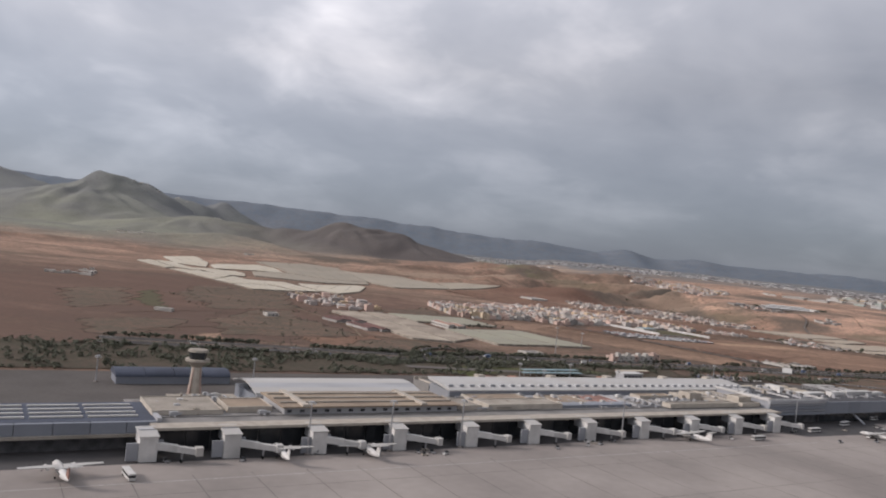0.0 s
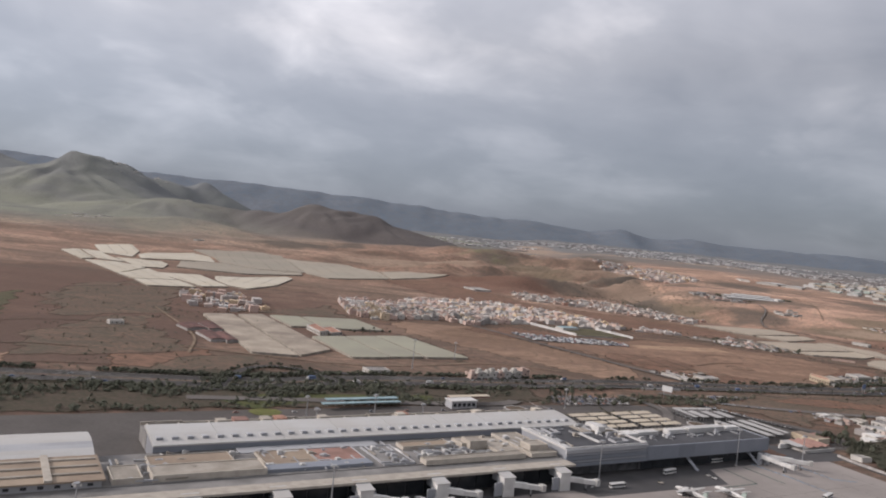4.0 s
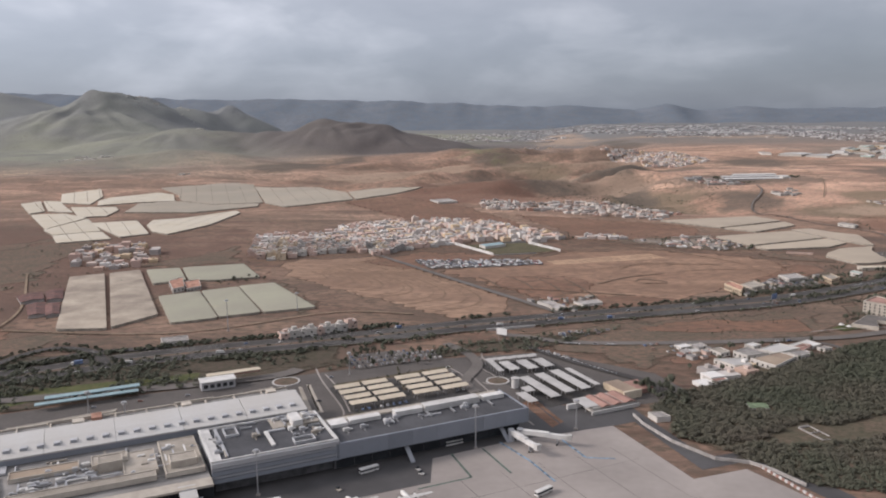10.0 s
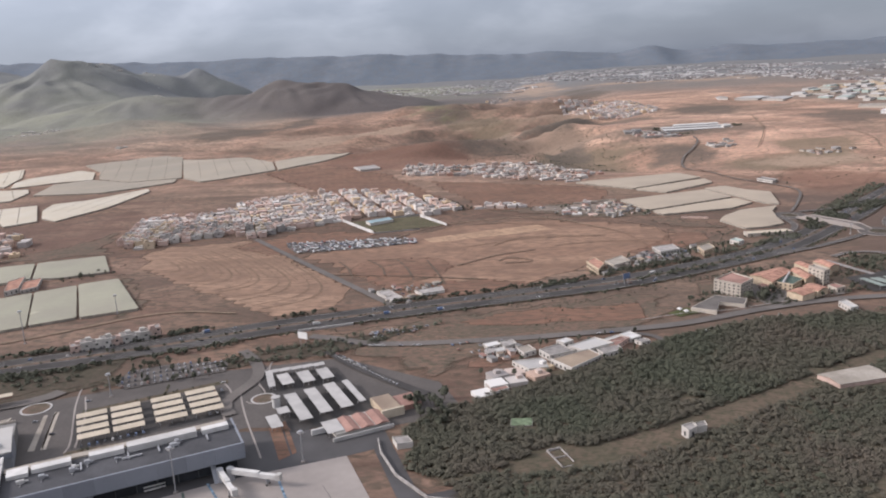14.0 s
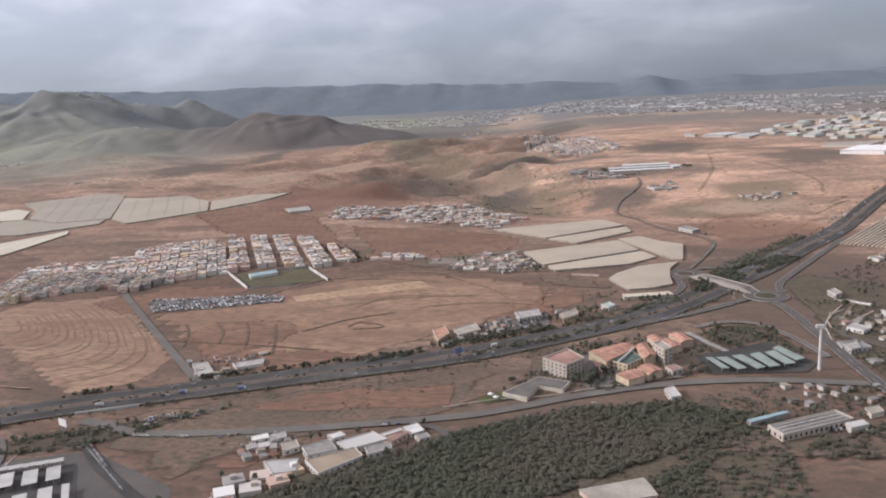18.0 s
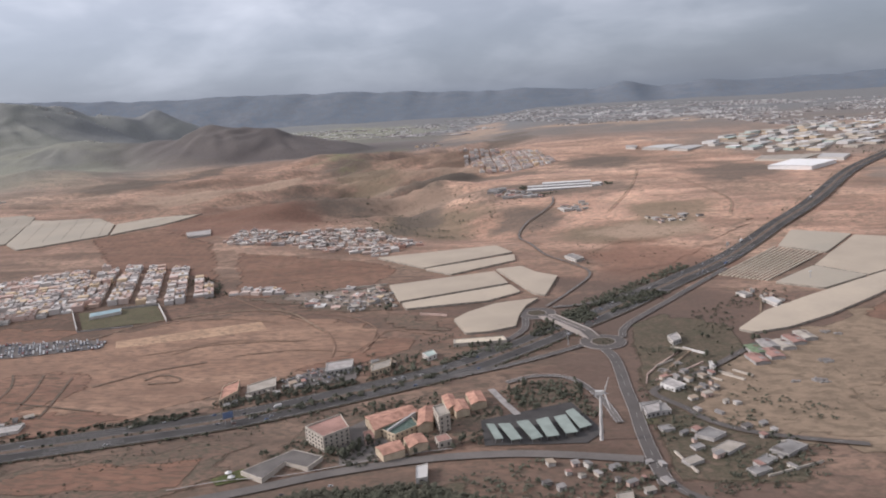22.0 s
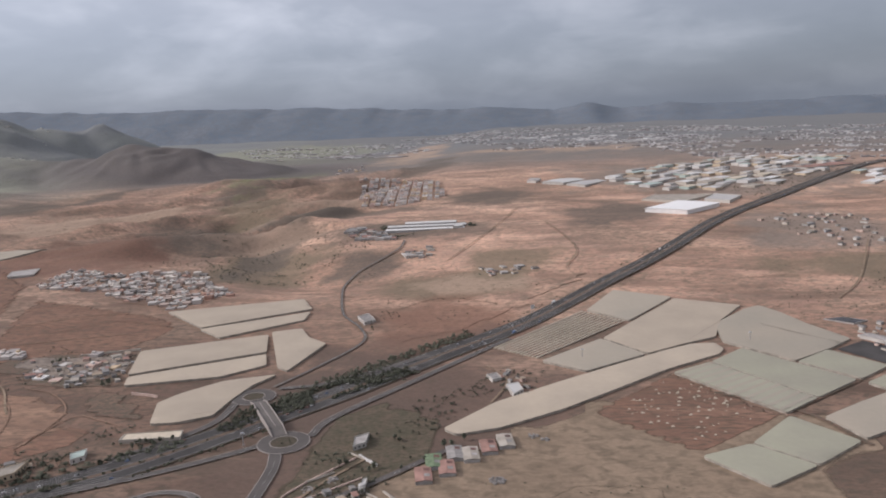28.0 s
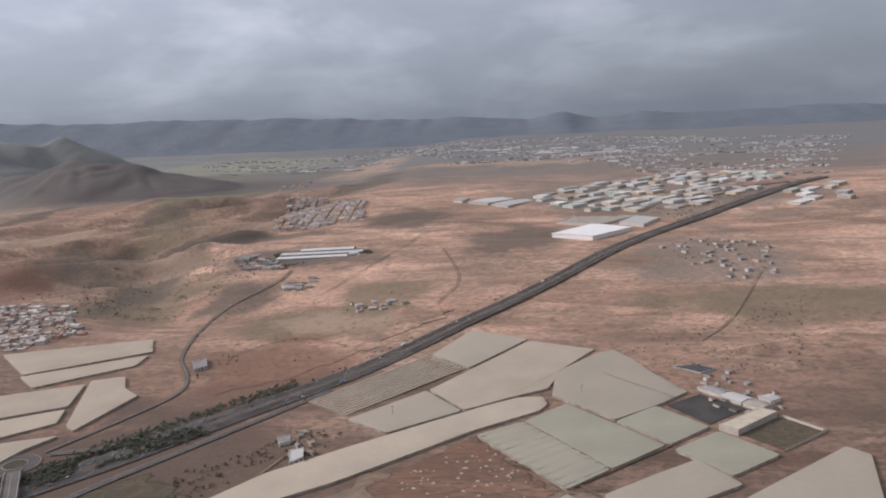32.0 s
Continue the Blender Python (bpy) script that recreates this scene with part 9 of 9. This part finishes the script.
far_cars = Shape()
d, n_ = Vector((math.cos(radians(35)), math.sin(radians(35)))), Vector((-math.sin(radians(35)), math.cos(radians(35))))
for i in range(-40, 41):
    for j in range(-10, 11):
        q = Vector((220, 812)) + d * (i * 2.3) + n_ * (j * 5.2)
        if inside(q.x, q.y, LOT) and rh.random() < 0.72:
            z = land(q.x, q.y) + 0.55
            for a_, b_, z0, z1 in ((0.62, 1.55, 0.2, 0.75), (0.52, 0.8, 0.75, 1.15)):
                far_cars.prism([tuple(q - d * a_ - n_ * b_), tuple(q + d * a_ - n_ * b_), tuple(q + d * a_ + n_ * b_), tuple(q - d * a_ + n_ * b_)], z + z0, z + z1)
tagged(piece("parked_cars", far_cars.done("parked_cars", M["car_paint"])), "rows of parked cars, white, silver and dark", "cars", kind="stuff")
cars_in(LOT2, 44, 38, 3.2, 6.5)
cars_in(YARD, 24, 20, 5.0, 8.0)
cars_in(LOT3, 60, 28, 3.0, 6.0)
near_end = next(i for i, p in enumerate(HW) if p.y > 1120)
for k in range(130):
    i = rh.randrange(4, len(HW) - 2 if k < 80 else near_end)
    d = HW[i + 1] - HW[i]
    nrm = Vector((-d.y, d.x, 0)).normalized()
    side = rh.choice((-1, 1))
    q = HW[i] + d * rh.random() + nrm * (side * 7.0 + rh.choice((-2.8, 0, 2.8)))
    g = math.degrees(math.atan2(d.y, d.x)) + (180 if side > 0 else 0)
    if k % 9 == 0:
        car(q.x, q.y, g, rh.choice(("white", "white", "blue")), True, "lorry")
    else:
        car(q.x, q.y, g, rh.choice(PAINT), False)
a, b = [(274.9, 553.6), (315.8, 515.4)]
for k in range(20):
    q = k / 20
    car(a[0] + (b[0] - a[0]) * q, a[1] + (b[1] - a[1]) * q, math.degrees(math.atan2(b[1] - a[1], b[0] - a[0])) + 80, rh.choice(("white", "white", "metal")), False, "car", 0.1)
for uv in ((300, 338), (320, 337), (341, 335), (260, 341), (410, 330), (388, 318), (470, 318), (395, 300), (232, 344)):
    x, y = at(*uv)
    car(x, y, AIR, rh.choice(PAINT), False, "car", 0.1)

cars_in([(329, 571), (362, 576), (376, 549), (347, 546)], 16, 30, 4.2, 7.5)
cars_in([(612, 588), (628, 594), (629, 584), (613, 581)], 8, 24, 3.0, 5.0)
cars_in([(256, 680), (300, 690), (318, 664), (296, 644)], 22, 40, 3.6, 6.5)
for k in range(26):
    x, y = rh.uniform(286, 318), 0
    y = 590 + 0.35 * (x - 300) + rh.uniform(-6, 6)
    car(x, y, rh.choice((20, 110)) + rh.uniform(-15, 15), rh.choice(PAINT), False)
for line_, odds in (([(271, 577), (279, 571), (290, 568), (304, 567.5), (319, 568)], 0.5), ([(266, 566), (278, 553), (290, 541), (299, 532)], 0.45), ([(370, 575), (395, 580), (420, 586)], 0.12)):
    row = spline(line_, 2.2)
    for k in range(1, len(row) - 1):
        if rh.random() < odds:
            d = row[k + 1] - row[k]
            car(row[k].x, row[k].y, math.degrees(math.atan2(d.y, d.x)) + rh.uniform(-6, 6), rh.choice(PAINT), False)
parked = spline([(449, 575), (470, 589), (488, 602), (517, 615)], 2)
for k in range(1, len(parked) - 1):
    if rh.random() < 0.26:
        d = parked[k + 1] - parked[k]
        car(parked[k].x, parked[k].y, math.degrees(math.atan2(d.y, d.x)), rh.choice(("white", "white", "metal", "red_roof", "dark_roof")), False)
for poly in ([(267.3, 471.8), (270.2, 477.0), (283.7, 449.5), (280.6, 445.0)], [(270.8, 477.6), (271.9, 479.4), (285.5, 452.0), (284.3, 450.0)]):
    tagged(sheet("planting_bed", poly, M["red_earth"], 0.16), "bare brown planting bed between service ramps", "planting bed", kind="structure")
for poly in ([(158.0, 482.6), (159.6, 483.2), (175.4, 449.8), (172.5, 449.7)], [(160.8, 486.5), (163.1, 486.5), (179.5, 451.5), (177.3, 450.9)]):
    tagged(sheet("ramp", poly, M["beige_roof"], 0.2), "pale concrete ramp beside the terminal forecourt", "ramp", kind="structure")

for pts in ([(189.3, 448.6), (185.9, 458.6), (166.9, 493.1), (156.9, 516.3), (156.7, 526.2)], [(226.5, 521.4), (236.3, 507.7), (237.0, 494.3), (245.4, 478.9), (251.5, 474.9)], [(245.4, 533.8), (243.0, 546.9), (248.5, 552.0), (269.4, 556.4)], [(245.7, 517.9), (243.2, 533.0), (243.8, 539.5)], [(191.1, 453.4), (177.7, 483.0), (166.0, 502.6)], [(176.9, 453.0), (162.9, 482.7), (163.1, 486.5)], [(239.4, 510.6), (252.0, 484.4), (272.8, 446.7)], [(247.2, 498.4), (252.5, 495.8), (252.9, 507.3), (246.3, 517.9)]):
    tagged(ribbon("kerb", spline(pts, 3), 0.8, M["concrete"], 0, 0.2), "pale kerb along the forecourt roads", "kerb", kind="structure")
BED = [(188.3, 449.1), (247.4, 476.0), (249.4, 471.9), (192.9, 444.2)]
tagged(sheet("planting_bed", BED, M["wood_floor"], 0.16), "dark planted strip behind the pier", "planting bed", kind="structure")
woods("hedge", BED, 70, "dark clipped shrubs behind the pier", 0.4, 0.8, "leaf", 24, keep=-0.9)
for poly in ([(209.9, 483.6), (200.1, 517.4), (201.3, 517.4), (211.5, 483.6)], [(173.5, 488.0), (228.1, 523.7), (229.9, 519.9), (175.9, 484.2)]):
    tagged(sheet("planting_bed", poly, M["wood_floor"], 0.17), "dark planted strip between car parks", "planting bed", kind="structure")
    woods("hedge", poly, 26, "dark shrubs between car parks", 0.4, 0.9, "leaf", 24, keep=-0.9)
cars_in([(191.5, 455.5), (214.2, 468.2), (216.9, 464.9), (194.1, 451.4)], 10, 32, 3, 5)
cars_in([(222.4, 510.4), (229.7, 514.1), (242.1, 484.2), (236.3, 478.1)], 12, 32, 3, 6)

# ---- inland: works, trading estate, towns ----
for poly, h in (([(569, 1435), (675, 1453), (675, 1468), (569, 1451)], 3.4), ([(569, 1452), (675, 1469), (676, 1483), (568, 1468)], 3.9), ([(590, 1472), (660, 1483), (660, 1500), (590, 1488)], 4.4)):
    gable("factory", poly, h, 1.1, "wall_grey", "white", "long white-roofed factory hall on the plateau", "factory", "plateau factory")
yard([(520, 1418), (585, 1392), (600, 1410), (566, 1440), (530, 1462)], 22, 10, 2.6)
yard([(612, 1340), (650, 1352), (665, 1330), (640, 1312)], 8, 10, 2.2)
yard([(700, 1250), (760, 1262), (780, 1240), (740, 1220)], 12, 30, 2.0)
gable("warehouse", [(927, 1544), (981, 1515), (1038, 1587), (985, 1626)], 6, 0.8, "sign_white", "sign_white", "big white warehouse beside the motorway", "warehouse")
block("warehouse", [(934, 1659), (992, 1623), (1052, 1707), (978, 1759)], 3.5, "hut", "beige_roof", "wide warehouse with beige roof", "warehouse", 0)
block("warehouse", [(1026, 1640), (1058, 1613), (1088, 1674), (1054, 1707)], 4.5, "wall_white", "canopy", "pale grey flat-roofed warehouse", "warehouse", 0)
for poly, roof in (([(746, 1898), (764, 1888), (773, 1937), (751, 1949)], "terrace"), ([(775, 1879), (814, 1852), (864, 1919), (816, 1952)], "white_roof"), ([(820, 1845), (852, 1814), (894, 1885), (864, 1919)], "canopy"), ([(926, 1893), (955, 1874), (970, 1928), (939, 1942)], "ochre_roof"), ([(1231, 1976), (1270, 1950), (1367, 2005), (1342, 2055)], "red_roof")):
    gable("warehouse", poly, 4.2, 1.0, "wall_white", roof, "long pale warehouse on the trading estate", "warehouse", "trading estate")
mast(111, 630, 13)
for x, y in ((818, 969), (948, 1013), (618, 808)):
    mast(x, y, 8, 2)
for poly, wall, roof in (([(510, 1435), (528, 1436), (527, 1472), (510, 1471)], "wall_grey", "grey_roof"), ([(535, 1397), (561, 1400), (561, 1420), (536, 1421)], "wall_grey", "terrace"), ([(563, 1396), (583, 1398), (584, 1418), (565, 1416)], "wall_white", "canopy"), ([(661, 1447), (673, 1454), (673, 1487), (661, 1478)], "wall_white", "white_roof")):
    block("factory_annex", poly, 2.8, wall, roof, "low flat-roofed annex beside the plateau factory", "factory", 0, 0.5, "plateau factory")
for poly in ([(53.6, 412.8), (88.0, 438.6), (87.3, 441.4), (52.7, 415.2)], [(113.3, 445.9), (147.6, 472.9), (147.4, 476.2), (112.8, 448.7)]):
    block("boundary_wall", poly, 2.0, "hut", "beige_roof", "long low cream arcade behind the terminal hall", "wall", 0, 0.2)


def estate(poly, count, gap, ang, label):
    x0, x1, y0, y1 = min(p[0] for p in poly), max(p[0] for p in poly), min(p[1] for p in poly), max(p[1] for p in poly)
    got, tries = [], 0
    while len(got) < count and tries < 9000:
        tries += 1
        x, y = rh.uniform(x0, x1), rh.uniform(y0, y1)
        if not inside(x, y, poly) or any((x - p) ** 2 + (y - q) ** 2 < gap * gap for p, q in got):
            continue
        got.append((x, y))
        w, d, h = rh.uniform(10, 26), rh.uniform(6, 12), rh.uniform(3.4, 6.0)
        c, s = math.cos(radians(ang)), math.sin(radians(ang))
        poly4 = [(x + c * i - s * j, y + s * i + c * j) for i, j in ((-w, -d), (w, -d), (w, d), (-w, d))]
        if rh.random() < 0.6:
            gable("warehouse", poly4, h, 0.6, rh.choice(("white", "hut", "wall_white", "wall_ochre", "green_canopy")), rh.choice(("sign_white", "white", "white", "white_roof", "canopy", "cream_roof", "beige_roof", "terrace", "green_canopy", "ochre_roof")), label, "warehouse", "trading estate")
        else:
            block("warehouse", poly4, h, rh.choice(("wall_white", "hut", "wall_grey")), rh.choice(("white", "white_roof", "canopy", "terrace", "beige_roof")), label, "warehouse", 0, 0, "trading estate")


estate([(880, 1880), (948, 1800), (1030, 1740), (1080, 1740), (1230, 1850), (1340, 1990), (1400, 2150), (1290, 2230), (1115, 2180), (960, 2020)], 105, 24, 52, "pale flat-roofed warehouse on the trading estate")
estate([(1340, 1900), (1440, 1969), (1400, 1800), (1320, 1790)], 9, 34, 52, "pale flat-roofed warehouse on the trading estate")
EAST_YARDS = [(1055, 1453), (1111, 1514), (1195, 1464), (1167, 1320), (1105, 1290), (1075, 1398)]
yard(EAST_YARDS, 40, 40, 1.7)
woods("scrub", EAST_YARDS, 130, "dark bushes round dusty yards", 0.6, 1.6, "leaf", 26, keep=-0.3)
block("store", [(1031, 951), (1063, 981), (1072, 974), (1041, 943)], 4, "hut", "cream_roof", "long cream packing shed beside the nets", "shed", 0, 0.4)
field([(1005, 993), (1031, 1015), (1056, 987), (1027, 960)], "asphalt", "dark yard beside the packing shed", 0)
field([(1043, 945), (1074, 974), (1093, 951), (1063, 923)], "wood_floor", "fallow dark plot inside a pale wall", 0)
for k, poly in enumerate(([(1031, 1022), (1041, 1027), (1052, 1014), (1043, 1008)], [(1043, 1007), (1053, 1013), (1064, 1001), (1054, 994)], [(1055, 993), (1065, 1000), (1074, 989), (1064, 982)], [(1068, 1004), (1076, 1010), (1082, 1002), (1074, 996)])):
    gable("packing_shed", poly, 2.6, 0.8, "wall_white", ("terrace", "white_roof", "beige_roof", "canopy")[k], "pale farm packing shed with sheet roof", "shed", "packing sheds")
for poly in ([(1062, 921), (1063, 922), (1096, 952), (1095, 951)], [(1093, 952), (1095, 952), (1076, 974), (1074, 974)]):
    block("boundary_wall", poly, 1.6, "hut", "beige_roof", "pale plot wall beside the nets", "wall", 0, 0)
block("water_tank", [(1020, 1071), (1038, 1077), (1053, 1066), (1039, 1057)], 1.0, "wall_grey", "dark_roof", "dark covered water tank with a block rim", "water tank", 0, 0.3)


def specks(name, polys, counts, lo, hi, label, key="wall_white"):
    """Far town houses, too small to tell apart."""
    s = Shape()
    for poly, count in zip(polys, counts):
        x0, x1, y0, y1 = min(p[0] for p in poly), max(p[0] for p in poly), min(p[1] for p in poly), max(p[1] for p in poly)
        n = 0
        while n < count:
            x, y = rh.uniform(x0, x1), rh.uniform(y0, y1)
            if not inside(x, y, poly):
                continue
            n += 1
            if noise.noise((x * 0.004, y * 0.011, 2.0)) + 0.5 * noise.noise((x * 0.016, y * 0.03, 5.0)) < 0.10:
                continue
            w, d, h, g = rh.uniform(lo, hi) * rh.choice((0.8, 1, 1.5, 3.0)), rh.uniform(lo, hi) * 0.7, rh.uniform(1.4, 3.2), rh.uniform(-0.3, 0.5)
            c, q = math.cos(g), math.sin(g)
            z = land(x, y)
            s.prism([(x + c * i - q * j, y + q * i + c * j) for i, j in ((-w, -d), (w, -d), (w, d), (-w, d))], z - 3, z + h)
    return tagged(piece(name, s.done(name, M[key])), label, "town", kind="stuff")


specks("town", ([(90, 3885), (395, 4148), (1089, 3935), (1954, 3375), (1566, 2368), (1313, 2456), (652, 2942)], [(-500, 3526), (233, 3725), (336, 3011), (-250, 3033)], [(569, 3057), (883, 2870), (828, 2650), (612, 2760)]), (13000, 3600, 260), 1.2, 2.8, "pale far town below the hills", "town")
specks("town", ([(1030, 2642), (1634, 2545), (1458, 2087), (1181, 2155)],), (900,), 1.6, 3.6, "scattered far houses on the plain", "town")
specks("town", ([(503, 3337), (1007, 3441), (1373, 3051), (1010, 2969)], [(-250, 3050), (350, 3150), (500, 2950), (-100, 2900)]), (150, 90), 6, 16, "large pale sheds in the far town", "town")
specks("hill_village", ([(-1464, 3505), (-1577, 4098), (-1256, 3798), (-1133, 3126)], [(-939, 1978), (-865, 2113), (-774, 1948), (-879, 1884)], [(-520, 1572), (-489, 1718), (-435, 1652), (-479, 1525)], [(729, 1900), (882, 2020), (1056, 1933), (958, 1708), (850, 1784)]), (110, 30, 30, 0), 2.5, 6, "white village on the green hillside")
specks("hill_village", ([(-965, 2500), (-950, 2560), (-780, 2650), (-770, 2600), (-845, 2420)], [(-640, 2760), (-560, 2700), (-470, 2560), (-520, 2560)], [(-300, 2010), (-240, 2030), (-230, 2015), (-290, 1995)]), (420, 60, 14), 2.0, 4.5, "white village at the foot of the hills")
specks("hill_village", ([(-1433, 3191), (-1159, 3264), (-995, 2982), (-1251, 2942)], [(-450, 836), (-455, 965), (-390, 837), (-403, 756)], [(-227, 568), (-216, 601), (-203, 567), (-214.5, 542.0)]), (60, 24, 8), 1.5, 4, "white houses on the far slope")

# pale sacks and stones in the red field
sack, f4 = Shape(), [(830, 872), (880, 932), (926, 868), (880, 822)]
n = 0
while n < 90:
    x, y = rh.uniform(min(p[0] for p in f4), max(p[0] for p in f4)), rh.uniform(min(p[1] for p in f4), max(p[1] for p in f4))
    if inside(x, y, f4):
        n += 1
        r = rh.uniform(0.5, 1.5)
        sack.add([(x - r, y - r * 0.6, 0.1), (x + r, y - r * 0.5, 0.1), (x + r * 0.8, y + r * 0.6, 0.1), (x - r * 0.7, y + r * 0.7, 0.1), (x - r * 0.5, y - r * 0.3, 0.7 * r), (x + r * 0.5, y - r * 0.2, 0.6 * r), (x + r * 0.3, y + r * 0.3, 0.65 * r), (x - r * 0.4, y + r * 0.3, 0.6 * r)],
                 [(4, 5, 6, 7), (0, 1, 5, 4), (1, 2, 6, 5), (2, 3, 7, 6), (3, 0, 4, 7)])
tagged(piece("sacks", sack.done("sacks", M["cream_roof"])), "pale sacks and stones strewn on red earth", "sacks", kind="stuff")

# low net tunnels in rows
q0, q1, q2, q3 = [(749, 995), (821, 1098), (858, 1067), (785, 969)]
for k in range(12):
    a = Vector((*q0, 0)).lerp(Vector((*q3, 0)), (k + 0.5) / 12)
    b = Vector((*q1, 0)).lerp(Vector((*q2, 0)), (k + 0.5) / 12)
    d = b - a
    t = thing("net_tunnel", a.x, a.y, math.degrees(math.atan2(d.y, d.x)), label="low pale crop tunnel on red earth", category="crop tunnel", group="crop tunnels")
    wide = math.dist(q0, q3) / 12 * 0.26
    pr = [(wide * math.cos(math.pi * i / 6), 1.0 * math.sin(math.pi * i / 6)) for i in range(7)]
    me = Shape().profile(pr, 0, d.length).done("cover", M["cream_roof"], False)
    o = piece("cover", me, t)
    o.rotation_euler = Euler((math.atan2(land(b.x, b.y) - land(a.x, a.y), d.length), 0, -math.pi / 2), "XYZ")
field([q0, q1, q2, q3], "red_earth", "red earth between crop tunnels")

tagged(piece("village", MASS.done("village", M["far_house"])), "dense flat-roofed village houses, white and grey", "village", kind="stuff")
